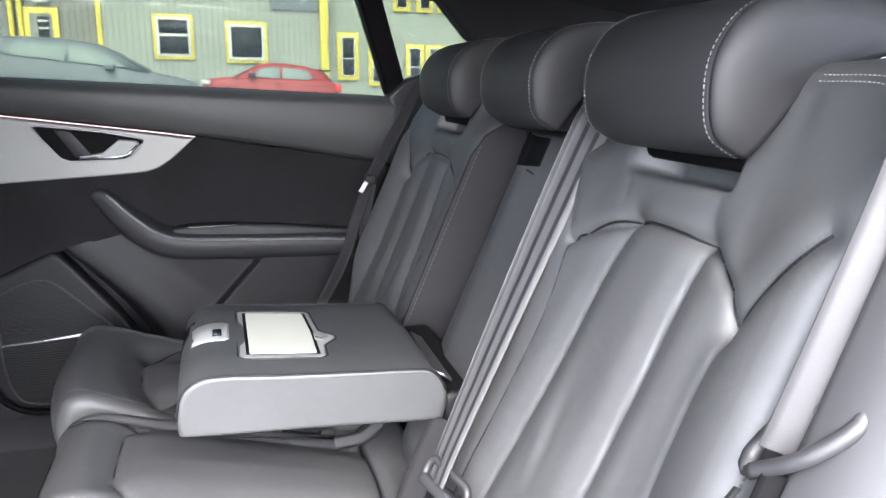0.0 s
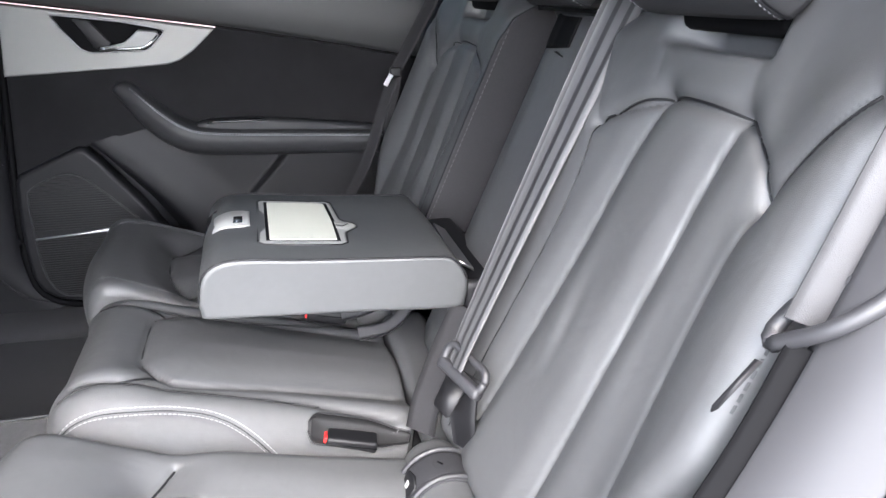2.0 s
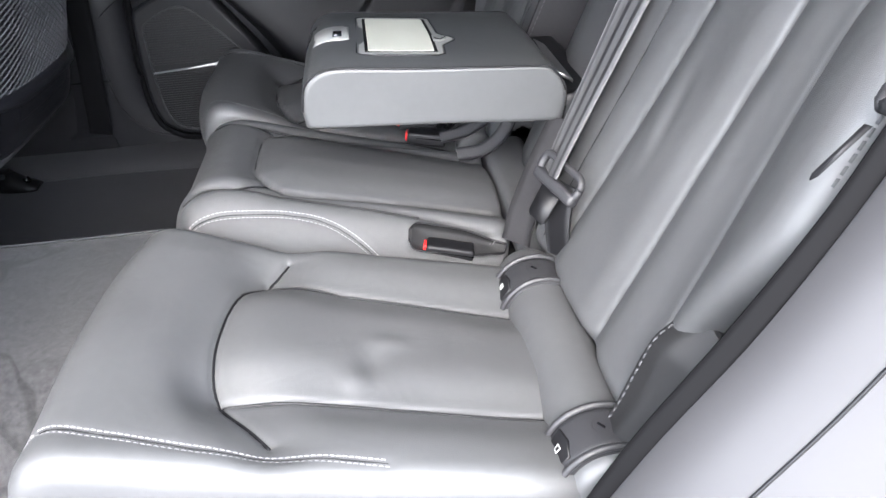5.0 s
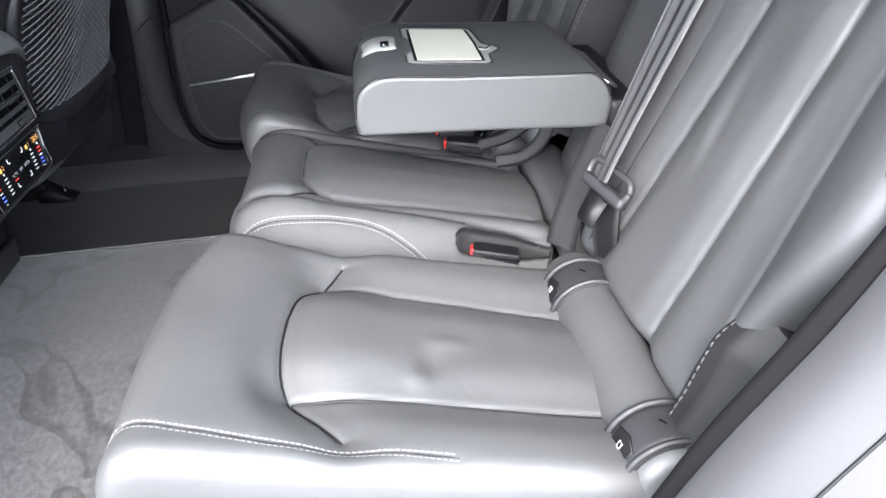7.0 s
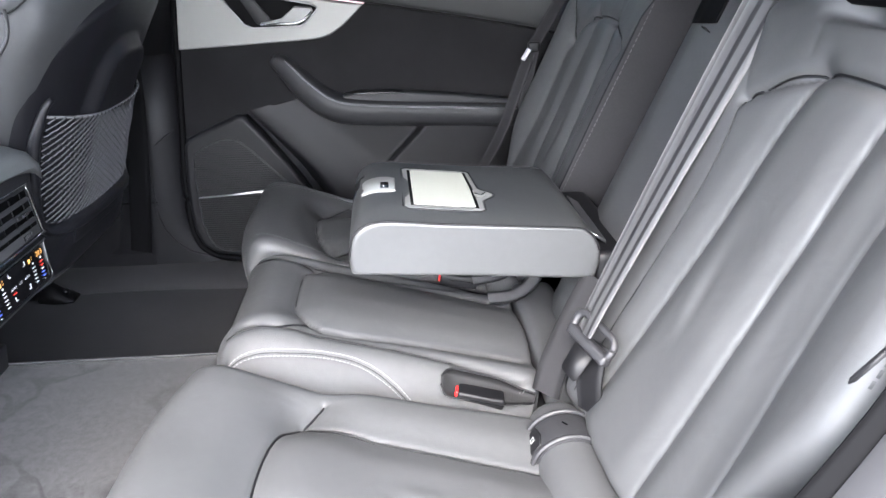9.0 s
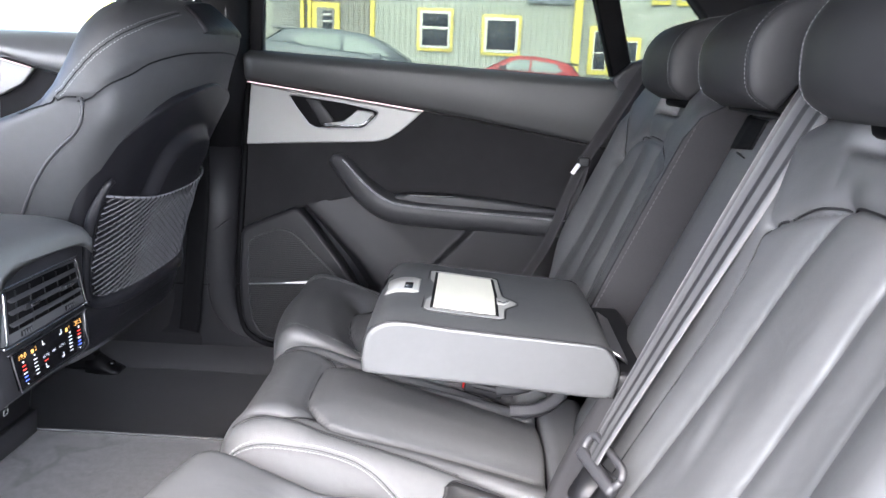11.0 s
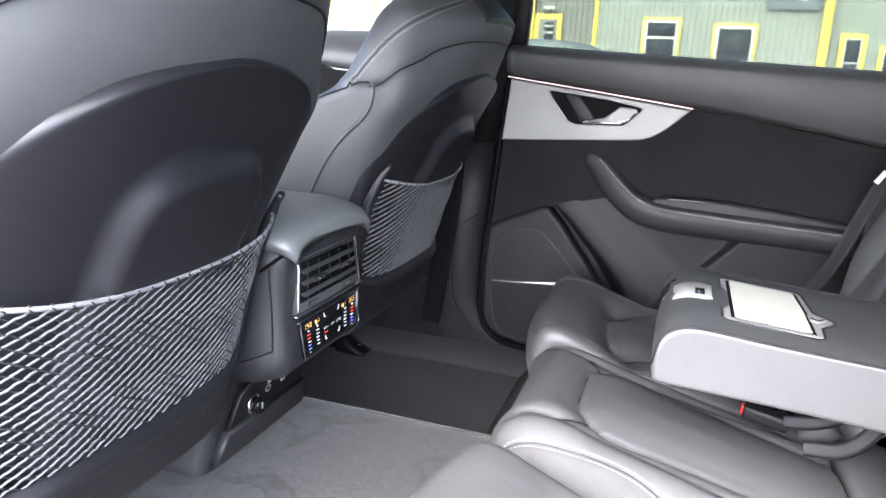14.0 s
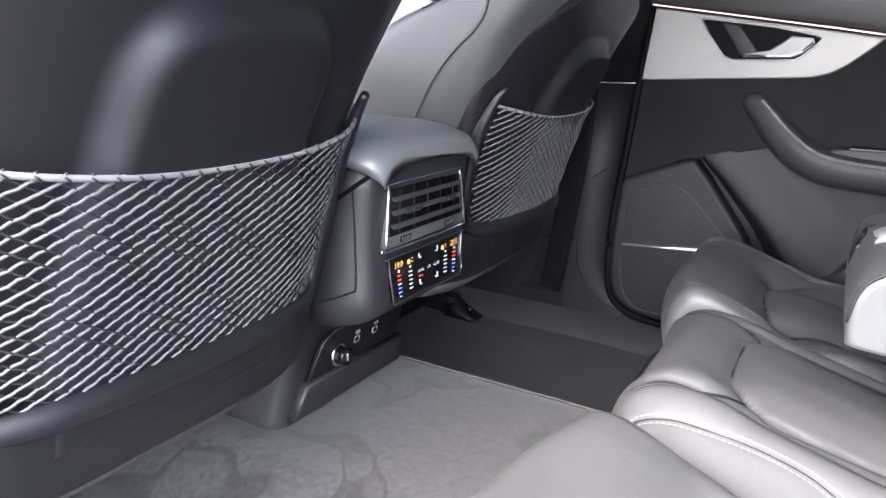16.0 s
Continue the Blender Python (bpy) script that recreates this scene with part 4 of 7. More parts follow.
def headrest(root, x0, yc, half=0.098, z0=0.872):
    ring = curve(HEAD_PROFILE + HEAD_PROFILE[:1], 73)[:-1]
    cen = ring.mean(0)
    vs = [-1, -0.995, -0.98, -0.955, -0.92, -0.89, -0.872, -0.862, -0.852, -0.835, -0.80, -0.7, -0.5, -0.25, 0]
    vs, secs = vs + [-v for v in vs[-2::-1]], []
    def scale(v):
        """Full over the middle, a sewn groove at 0.862, and a nearly flat end panel."""
        a = abs(v)
        return 1.0 - 0.022 * a ** 4 - (0.018 if abs(a - 0.862) < 0.001 else 0) - 0.42 * max(0.0, (a - 0.872) / 0.128) ** 3.2
    for v in vs:
        s = scale(v)
        bow = 0.010 * v * v
        secs.append([(x0 + bow + cen[0] + (x - cen[0]) * s, yc + half * v, z0 + cen[1] + (z - cen[1]) * s) for x, z in ring])
    me = solid(loft(secs))
    ob = part("headrest", me, LEATHER_HEAD, root, "black leather headrest with pale contrast stitching")
    for v in (-0.825, 0.825):
        s = scale(v)
        pick = list(range(62, 72)) + list(range(0, 50))
        pts, nor = [], []
        for k in pick:
            x, z = ring[k]
            tx, tz = ring[(k + 1) % 72] - ring[k - 1]
            n = np.array([-tz, 0, tx]) / math.hypot(tx, tz)
            p = np.array([x0 + 0.010 * v * v + cen[0] + (x - cen[0]) * s, yc + half * v, z0 + cen[1] + (z - cen[1]) * s])
            if np.dot(n, p - np.array([x0 + cen[0], yc + half * v, z0 + cen[1]])) < 0:
                n = -n
            pts.append(p + n * 0.0004)
            nor.append(n)
        part("stitching", stitches(pts, nor, 0.0050, 0.0033, 0.0007), THREAD, ob)
    return ob


def side_seat(sg):
    where = "beside the open door" if sg > 0 else "beside the closed far door"
    root = thing("rear_seat", "black leather outer rear seat " + where, "car seat", "rear seats")
    outer_cushion(root, sg)
    backrest(root, sg)
    roll(root, *((-0.530, -0.185) if sg > 0 else (0.185, 0.530)))
    for y in (-0.248, -0.492):
        anchor_cover(root, sg * y)
    y = -0.3335 * sg
    # black box fills the neck recess and paints the shaded slot under the headrest
    part("slot_shade_box", box(0.182, 0.260, y - 0.066, y + 0.078, 0.858, 0.925, 0.008, 3), VOID, root, "black box standing in for the shaded slot below the headrest")
    return root


near = side_seat(1)
far = side_seat(-1)
headrest(near, 0.119, -0.324, 0.111)
headrest(far, 0.128, 0.326, 0.102)

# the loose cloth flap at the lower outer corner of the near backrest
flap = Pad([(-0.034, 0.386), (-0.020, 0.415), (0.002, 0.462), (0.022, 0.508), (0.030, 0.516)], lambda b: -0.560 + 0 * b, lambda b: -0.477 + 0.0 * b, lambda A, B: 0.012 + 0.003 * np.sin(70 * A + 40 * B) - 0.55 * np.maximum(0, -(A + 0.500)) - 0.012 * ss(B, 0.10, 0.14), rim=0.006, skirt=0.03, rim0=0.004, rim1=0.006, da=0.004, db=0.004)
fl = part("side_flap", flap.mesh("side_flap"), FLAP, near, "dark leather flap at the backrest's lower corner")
part("stitching", flap.stitch([(-0.484, 0.006), (-0.484, 0.06), (-0.484, 0.128)], 0.0, 0.0085, 0.0062, 0.0011), THREAD_DARK, fl)

# ---- centre seat with the folded armrest ----
centre = thing("middle_rear_seat", "raised centre rear seat with its armrest folded down", "car seat", "rear seats")
CENTRE_PROFILE = [(-0.40, 0.27), (-0.428, 0.34), (-0.446, 0.41), (-0.444, 0.446), (-0.428, 0.470), (-0.398, 0.4785), (-0.35, 0.470), (-0.25, 0.4425), (-0.15, 0.416), (-0.06, 0.392), (-0.040, 0.382)]


def centre_cushion():
    pad = Pad(CENTRE_PROFILE, lambda b: -0.200 + 0 * b, lambda b: 0.200 + 0 * b, None, rim=0.007, skirt=0.08, rim0=0.02, rim1=0.012, da=0.004, db=0.0045)
    pts = lambda p: flat_of(pad, p, 0)
    panel = curve(pts([(0.088, -0.06), (0.095, -0.20), (0.098, -0.31), (0.092, -0.336), (0.075, -0.357), (0.060, -0.364), (0.0, -0.366), (-0.050, -0.363), (-0.065, -0.356), (-0.088, -0.332), (-0.0925, -0.31), (-0.083, -0.20), (-0.079, -0.06)]), 80)
    frontseam = [pts([(s * 0.082, -0.345), (s * 0.100, -0.372), (s * 0.112, -0.415), (s * 0.118, -0.435)]) for s in (-1, 1)]
    edge = [pts([(s * 0.105, -0.425), (s * 0.103, -0.35), (s * 0.106, -0.25), (s * 0.115, -0.16), (s * 0.128, -0.07)]) for s in (-1, 1)]
    arcs = [pts([(s * 0.184, -0.438), (s * 0.164, -0.424), (s * 0.149, -0.392), (s * 0.142, -0.35), (s * 0.139, -0.31), (s * 0.143, -0.27), (s * 0.158, -0.234), (s * 0.178, -0.207), (s * 0.191, -0.192)]) for s in (-1, 1)]
    pocket = b_by(pad, -0.103, 0)

    def height(A, B):
        y = np.abs(A)
        h = -0.046 * ss(y, 0.100, 0.192) - 0.012 * ss(y, 0.185, 0.20) + 0.006
        h = h + seam(A, B, panel, 0.008, 0.0028, 0.010, 0.028)
        for ln in frontseam:
            h = h + seam(A, B, ln, 0.003, 0.004, 0.002, 0.012)
        for ln in edge:
            h = h + seam(A, B, ln, 0.006, 0.005, 0.003, 0.012)
        for ln in arcs:
            h = h + seam(A, B, ln, 0.0022, 0.003, 0.0, 0.01)
        well = np.clip(1 - ((y - 0.1455) / (0.0160 - 0.010 * ss(B, pocket - 0.005, pocket + 0.07))) ** 4, 0, 1) * np.clip(1 - ((B - pocket + 0.004) / 0.068) ** 6, 0, 1)
        return h - 0.008 * well - 0.003 * np.exp(-((y - 0.05) / 0.05) ** 2) * ss(B, 0.2, 0.4)

    pad.height = height
    pad.push = lambda A, B: -0.032 * ss(np.abs(A), 0.07, 0.195) * (1 - ss(B, 0.20, 0.36))
    ob = part("cushion", pad.mesh("cushion"), LEATHER, centre, "raised dark leather centre cushion with a chamfered panel")
    for ln in [panel] + [ln[:4] for ln in edge] + frontseam:
        part("seam", pad.groove(ln), BLACK, ob)
    for ln in arcs:
        part("seam", pad.groove(ln, 0.0008, -0.0004), BLACK, ob)
    for ln in arcs:
        for o in (-0.0036, 0.0036):
            part("stitching", pad.stitch(ln, o), THREAD, ob)
    # dark lining of the buckle pockets, narrowing towards the back
    half = lambda b: 0.0165 * math.sqrt(max(0.02, 1 - ((b - pocket + 0.058) / 0.016) ** 2)) if b < pocket - 0.058 else 0.0165 - 0.0125 * float(ss(np.array(b), pocket - 0.01, pocket + 0.075))
    for s in (-1, 1):
        secs, rim = [], ([], [])
        for b in np.linspace(pocket - 0.0735, pocket + 0.062, 26):
            a = s * (0.1455 + half(b) * np.linspace(-1, 1, 7))
            up, dn = pad.at(a, 0 * a + b, 0.0008), pad.at(a, 0 * a + b, -0.005)
            secs.append([tuple(q) for q in up] + [tuple(q) for q in dn[::-1]])
            rim[0].append((a[0], b))
            rim[1].append((a[-1], b))
        lin = part("pocket_lining", solid(loft(secs)), FLAP, ob, "dark woven lining of the buckle pocket")
        part("seam", pad.groove(rim[0] + rim[1][::-1], 0.0012, -0.0010), BLACK, lin)
    return pad


cpad = centre_cushion()
part("lower_roll", box(-0.040, 0.03, -0.150, 0.150, 0.345, 0.402, 0.018, 4), LEATHER, centre)

# the recess behind the armrest
lean = 0.4266
def on_back(z, depth):
    return -0.03 + lean * (z - 0.37) + depth
def recess_depth(a):
    return float(np.interp(a, [-0.15, 0.0, 0.05, 0.10, 0.145], [0.004, 0.006, 0.018, 0.042, 0.066]))


across = np.linspace(-0.15, 0.145, 24)
rec = solid(loft([[(on_back(z, recess_depth(a)), a, z) for a in across] + [(on_back(z, 0.09), a, z) for a in across[::-1]] for z in np.linspace(0.42, 0.86, 14)]))
part("recess_back", rec, LEATHER, centre, "smooth grey leather back of the armrest recess")
part("recess_side", plate([(on_back(0.44, -0.010), 0.44), (on_back(0.56, -0.016), 0.56), (on_back(0.70, -0.018), 0.70), (on_back(0.82, -0.018), 0.82), (on_back(0.852, -0.008), 0.852), (on_back(0.872, 0.02), 0.872), (on_back(0.872, 0.12), 0.872), (on_back(0.44, 0.12), 0.44)],
                          lambda a, b, h: (a, 0.1455 - h, b), 0.006, 0.002), CLOTH, centre, "dark fabric side of the armrest recess")
hem = [(on_back(z, -0.010), 0.145, z) for z in np.linspace(0.47, 0.84, 60)]
part("stitching", stitches(hem, [(0, -1, 0)] * 60, 0.0085, 0.0060, 0.0008), THREAD_DARK, centre)
part("recess_side", plate([(on_back(0.44, 0.01), 0.44), (on_back(0.84, 0.01), 0.84), (on_back(0.872, 0.03), 0.872), (on_back(0.872, 0.12), 0.872), (on_back(0.44, 0.12), 0.44)], lambda a, b, h: (a, -0.149 + h, b), 0.006, 0.002), CLOTH, centre)
part("recess_roof", plate([(-0.148, 0.0), (0.144, 0.0), (0.144, 0.09), (-0.148, 0.09)], lambda a, b, h: (on_back(0.868, 0.02 + b), a, 0.868 + h), 0.004, 0), BLACK, centre)
# latch opening as a thin black sheet: its inner shade is only painted
secs = []
for a in np.linspace(-0.044, 0.12, 30):
    low = float(np.interp(a, [-0.044, 0.042, 0.05, 0.10, 0.12], [0.825, 0.818, 0.834, 0.838, 0.852]))
    ring = [(z, -0.003) for z in np.linspace(low, 0.860, 6)] + [(z, 0.003) for z in np.linspace(0.860, low, 6)]
    secs.append([(on_back(z, recess_depth(a) + o), a, z) for z, o in ring])
part("latch_hole", solid(loft(secs)), VOID, centre, "black sheet standing in for the shaded latch opening")
part("latch_eye", tubes("latch_eye", [curve([(on_back(0.815, 0.006), -0.036, 0.813), (on_back(0.815, -0.004), -0.031, 0.820), (on_back(0.815, 0.006), -0.024, 0.816)], 8)], 0.0010), BLACK, centre)
# upper centre pad that carries the middle headrest
upper = Pad([(0.200, 0.868), (0.198, 0.885), (0.206, 0.915), (0.216, 0.932), (0.240, 0.940), (0.27, 0.940)], lambda b: -0.150 + 0 * b, lambda b: 0.150 + 0 * b, lambda A, B: -0.012 * ss(np.abs(A), 0.07, 0.14), rim=0.014, skirt=0.05, rim0=0.010, rim1=0.01)
part("upper_pad", upper.mesh("upper_pad"), LEATHER, centre)
headrest(centre, 0.126, 0.0, 0.099)

# armrest
ARM = [(-0.2835, 0.5480), (-0.2855, 0.572), (-0.2795, 0.597), (-0.262, 0.6115), (-0.235, 0.6145), (-0.17, 0.6085), (-0.08, 0.6022), (-0.012, 0.5975), (0.004, 0.594), (0.016, 0.582), (0.024, 0.564), (0.020, 0.535), (0.004, 0.528), (-0.12, 0.5365), (-0.268, 0.5452)]


def arm_top(x):
    return float(np.interp(x, [-0.235, -0.17, -0.08, -0.012], [0.6145, 0.6085, 0.6022, 0.5975]))


def armrest():
    ring = curve(ARM + ARM[:1], 97)[:-1]
    cen = np.array([-0.13, 0.572])
    secs = []
    for y, inset in ((-0.1215, 0.006), (-0.1210, 0.003), (-0.1190, 0.0010), (-0.1160, 0.0), (-0.05, -0.001), (0.013, -0.0015), (0.08, -0.001), (0.142, 0.0), (0.145, 0.001), (0.147, 0.003), (0.1475, 0.006)):
        d = ring - cen
        secs.append([(cen[0] + dx * (1 - inset / 0.15), y, cen[1] + dz * (1 - inset / 0.04)) for dx, dz in d])
    me = solid(loft(secs))
    for p in me.polygons:
        if len(p.vertices) > 6:
            p.use_smooth = False
    ob = part("armrest", me, LEATHER_ARM, centre, "dark leather folding armrest, folded down, with a lidded tray")
    line = [(x, -0.1205, z) for x, z in curve([(-0.285, 0.567), (-0.279, 0.5962), (-0.262, 0.6105), (-0.235, 0.6137), (-0.17, 0.6078), (-0.08, 0.6015), (-0.012, 0.5968), (0.002, 0.594), (0.014, 0.582), (0.021, 0.566)], 60)]
    part("piping", tubes("piping", [line], 0.0013), BLACK, ob, "dark sewn piping along the edge")
    part("piping", tubes("piping", [[(x, 0.1465, z) for x, y, z in line]], 0.0013), BLACK, ob, "dark sewn piping along the edge")
    z3 = lambda a, b, h: (a - 0.004, b - 0.005, arm_top(a - 0.004) + 0.0014 + h)
    bez = [(-0.212, -0.060), (-0.206, -0.067), (-0.118, -0.069), (-0.110, -0.062), (-0.108, -0.030), (-0.106, -0.024), (-0.092, -0.006), (-0.090, 0.004), (-0.095, 0.012), (-0.106, 0.022), (-0.109, 0.028), (-0.113, 0.104), (-0.119, 0.110), (-0.205, 0.114), (-0.211, 0.108)]
    bz = part("lid_bezel", plate(bez, z3, 0.006, 0.002), BEZEL, ob, "pale grey plastic bezel")
    part("bezel_gap", tubes("bezel_gap", [[z3(a, b, -0.0010) for a, b in [(-0.161 + (p[0] + 0.161) * 1.025, 0.022 + (p[1] - 0.022) * 1.015) for p in bez + bez[:1]]]], 0.0012, 8), BLACK, bz)
    part("lid_gap", plate([(-0.2035, -0.0575), (-0.1165, -0.0595), (-0.1155, 0.02), (-0.1185, 0.099), (-0.2035, 0.102)], lambda a, b, h: z3(a, b, h + 0.0006), 0.001, 0.0004), VOID, bz)
    part("lid", plate([(-0.1995, -0.054), (-0.198, -0.0555), (-0.1225, -0.0575), (-0.1205, -0.055), (-0.1195, 0.02), (-0.1225, 0.095), (-0.1245, 0.097), (-0.198, 0.100), (-0.1995, 0.098)], lambda a, b, h: z3(a, b, h + 0.0013), 0.001, 0.0007), LID, bz, "pale grey tray lid, closed")
    part("tab", plate([(-0.117, -0.012), (-0.108, -0.014), (-0.0985, 0.001), (-0.1075, 0.015), (-0.117, 0.013)], lambda a, b, h: z3(a, b, h + 0.0016), 0.001, 0.0005), BEZEL, bz)
    part("tab_line", tubes("tab_line", [[z3(-0.116, -0.003, 0.0022), z3(-0.108, -0.008, 0.0022), z3(-0.1005, 0.002, 0.0022)]], 0.0007), GLOSS, bz)
    # release button plate at the front edge
    pc = curve([(-0.2790, 0.5935), (-0.270, 0.6065), (-0.258, 0.613), (-0.244, 0.6152), (-0.226, 0.6145)], 20)
    rows = []
    for k, (x, z) in enumerate(pc):
        w = 0.034 if 2 < k < 18 else 0.030
        rows.append([(x, 0.022 - w, z + 0.0012), (x - 0.0006, 0.022 - w + 0.002, z + 0.0022), (x - 0.0006, 0.022 + w - 0.002, z + 0.0022), (x, 0.022 + w, z + 0.0012), (x + 0.003, 0.022 + w, z - 0.004), (x + 0.003, 0.022 - w, z - 0.004)])
    bp = part("button_plate", solid(loft(rows)), WHITE_PLATE, ob, "pale plastic release button plate")
    part("keyhole", plate([(-0.246, 0.002), (-0.2345, 0.002), (-0.2345, 0.028), (-0.246, 0.028)], lambda a, b, h: (a, b, arm_top(a) + 0.0034 + h), 0.001, 0.0004), GLOSS, bp)
    part("key_shine", box(-0.2425, -0.2405, 0.006, 0.020, 0.6178, 0.6186, 0.0003), CHROME, bp)
    rows = []
    for x, z in curve([(-0.2838, 0.5755), (-0.2805, 0.592), (-0.2735, 0.602), (-0.266, 0.608)], 10):
        rows.append([(x - 0.003, 0.030, z + 0.0012), (x - 0.003, 0.092, z + 0.0012), (x + 0.004, 0.092, z - 0.004), (x + 0.004, 0.030, z - 0.004)])
    part("release_button", solid(loft(rows)), GLOSS, ob, "gloss black release button")
    # hinge area
    part("hinge_cover", box(0.02, 0.075, -0.115, 0.140, 0.515, 0.560, 0.012, 3), BLACK, ob)
    part("hinge_bar", plate([(0.012, -0.092), (0.036, -0.100), (0.042, 0.060), (0.026, 0.066)], lambda a, b, h: (a, b, 0.580 - 0.55 * (a - 0.02) + h), 0.005, 0.0015), SILVER, ob, "bare metal hinge plate")
    return ob


armrest()


# ---- belts and buckles ----
def buckle(at, turn, label, tilt=0.0):
    root = thing("belt_buckle", label, "belt buckle", "belt buckles", at=at)
    m = Matrix.Translation(at) @ Matrix.Rotation(radians(turn), 4, "Z") @ Matrix.Rotation(radians(tilt), 4, "Y")
    def put(name, bm, material, lab=""):
        bm.transform(m)
        return part(name, bm, material, root, lab)
    body = put("body", box(-0.005, 0.056, -0.0125, 0.0125, -0.014, 0.006, 0.004, 3), BLACK)
    b2 = put("press_button", box(-0.0080, -0.003, -0.0085, 0.0085, -0.010, 0.004, 0.002, 2), RED, "red release button")
    put("seam_line", box(0.010, 0.056, -0.0130, -0.0122, -0.002, -0.001, 0), GLOSS)
    return root


# the near buckle lies in its pocket, two more stand under the armrest
buckle((-0.153, -0.149, 0.3905), -6, "black buckle with a red button in a seat pocket", 13)
buckle((-0.150, 0.150, 0.418), -8, "black buckle with a red button under the armrest", 8)
buckle((-0.160, 0.178, 0.432), 4, "black buckle with a red button under the armrest", 12)

# straps and stalks under the armrest
ob = part("belt_stalk", strap(curve([(-0.105, 0.120, 0.418), (-0.06, 0.118, 0.428), (-0.02, 0.125, 0.452), (0.02, 0.135, 0.50)], 16), [(-0.3, -0.75, 0.6)] * 16, 0.018, 0.006), COVER, None)
tagged(ob, "grey plastic sheath of a buckle strap", "belt strap")
ob = part("belt_stalk", strap(curve([(-0.085, 0.075, 0.407), (-0.04, 0.078, 0.412), (-0.005, 0.092, 0.44), (0.015, 0.12, 0.49)], 16), [(-0.3, -0.75, 0.6)] * 16, 0.020, 0.006), COVER, None)
tagged(ob, "grey plastic sheath of a buckle strap", "belt strap")

# centre belt in front of the near backrest
cb = thing("seat_belt", "grey striped centre seat belt hanging by the backrest", "seat belt", "seat belts", at=(0.0, -0.2, 0.5))
pts = curve([(0.205, -0.148, 0.900), (0.180, -0.154, 0.868), (0.090, -0.172, 0.690), (0.012, -0.200, 0.545), (-0.012, -0.212, 0.500)], 44)
turns = [(-0.72 - 0.20 * k / 43, -0.58 + 0.62 * k / 43, 0.38) for k in range(44)]
part("webbing", strap(pts + np.array([-0.008, -0.004, 0.004]), turns, 0.048), WEBBING, cb)
tm = look((0, 0, 0), (0.93, 0.2, -0.35))
def frame_loop(w, h, r, n=8):
    out = []
    for cx, cy, a0 in ((w - r, h - r, 0), (-w + r, h - r, 90), (-w + r, -h + r, 180), (w - r, -h + r, 270)):
        for a in np.radians(np.linspace(a0, a0 + 90, n)):
            out.append((cx + r * math.cos(a), cy + r * math.sin(a)))
    return out + out[:1]
e1 = np.array([0.38, -0.90, -0.22])
e2 = np.array([0.50, 0.10, 0.86])
def tongue(root, c, material=COVER):
    """A moulded grip with a slot for the strap, and a slotted blade below it."""
    e1n, e2n = Vector(e1).normalized(), Vector(e2).normalized()
    e3n = e2n.cross(e1n).normalized()
    m = Matrix.Translation(c) @ Matrix((e1n, e2n, e3n)).transposed().to_4x4()
    loop = [(a, b, 0.0) for a, b in frame_loop(0.032, 0.012, 0.010)]
    me = tubes("tongue", [loop], 0.0046, 12)
    me.transform(m)
    tg = part("tongue", me, material, root, "grey moulded belt tongue")
    bm = box(-0.034, 0.034, -0.020, -0.006, -0.006, 0.0085, 0.0055, 3)
    bm.transform(m)
    part("grip", bm, material, tg)
    poly = [(-0.015, -0.020), (0.015, -0.020), (0.014, -0.052), (0.011, -0.056), (-0.011, -0.056), (-0.014, -0.052)]
    bm = plate(poly, lambda a, b, h: m @ Vector((a, b, h + 0.001)), 0.003, 0.0008)
    bl = part("blade", bm, BLACK, root, "black slotted blade")
    loop = [m @ Vector((a, b - 0.038, -0.0004)) for a, b in frame_loop(0.0085, 0.0075, 0.002)]
    part("slot_edge", tubes("slot_edge", [loop], 0.0012, 6), CHROME, bl)


tongue(cb, (-0.010, -0.222, 0.506))
part("stalk", strap(curve([(-0.004, -0.222, 0.496), (-0.010, -0.225, 0.470), (-0.012, -0.229, 0.440), (-0.008, -0.230, 0.405)], 12), [(-0.88, -0.4, 0.3)] * 12, 0.040, 0.003), BLACK, cb, "black strap below the tongue")
ob = part("belt_strap", strap(curve([(-0.045, -0.160, 0.388), (-0.035, -0.150, 0.42), (-0.01, -0.135, 0.47), (0.02, -0.128, 0.53)], 14), [(-0.8, -0.55, 0.2)] * 14, 0.044, 0.003), CLOTH, None)
tagged(ob, "dark woven belt strap rising behind the cushion", "belt strap")

# far belt by the far backrest
fb = thing("seat_belt", "grey seat belt hanging beside the far backrest", "seat belt", "seat belts", at=(0.07, 0.58, 0.7))
n = [(-0.75, -0.55, 0.35)] * 30
part("webbing", strap(curve([(0.215, 0.575, 0.96), (0.184, 0.578, 0.926), (0.125, 0.580, 0.82), (0.074, 0.583, 0.730)], 30), n, 0.033), CLOTH, fb)
part("webbing", strap(curve([(0.074, 0.583, 0.730), (0.045, 0.582, 0.65), (0.010, 0.578, 0.55), (-0.045, 0.575, 0.45)], 30), n, 0.031), CLOTH, fb)
part("webbing", strap(curve([(0.078, 0.575, 0.728), (0.060, 0.565, 0.64), (0.045, 0.555, 0.55), (0.015, 0.55, 0.44)], 30), n, 0.026), CLOTH, fb)
part("tongue", box(0.060, 0.084, 0.560, 0.572, 0.722, 0.742, 0.005, 3), BLACK, fb)
part("stop_button", tubes("stop_button", [[(0.048, 0.553, 0.708), (0.050, 0.553, 0.711), (0.059, 0.553, 0.726), (0.061, 0.553, 0.729)]], 0.0048, 12), PRINT, fb, "small white belt stop button")

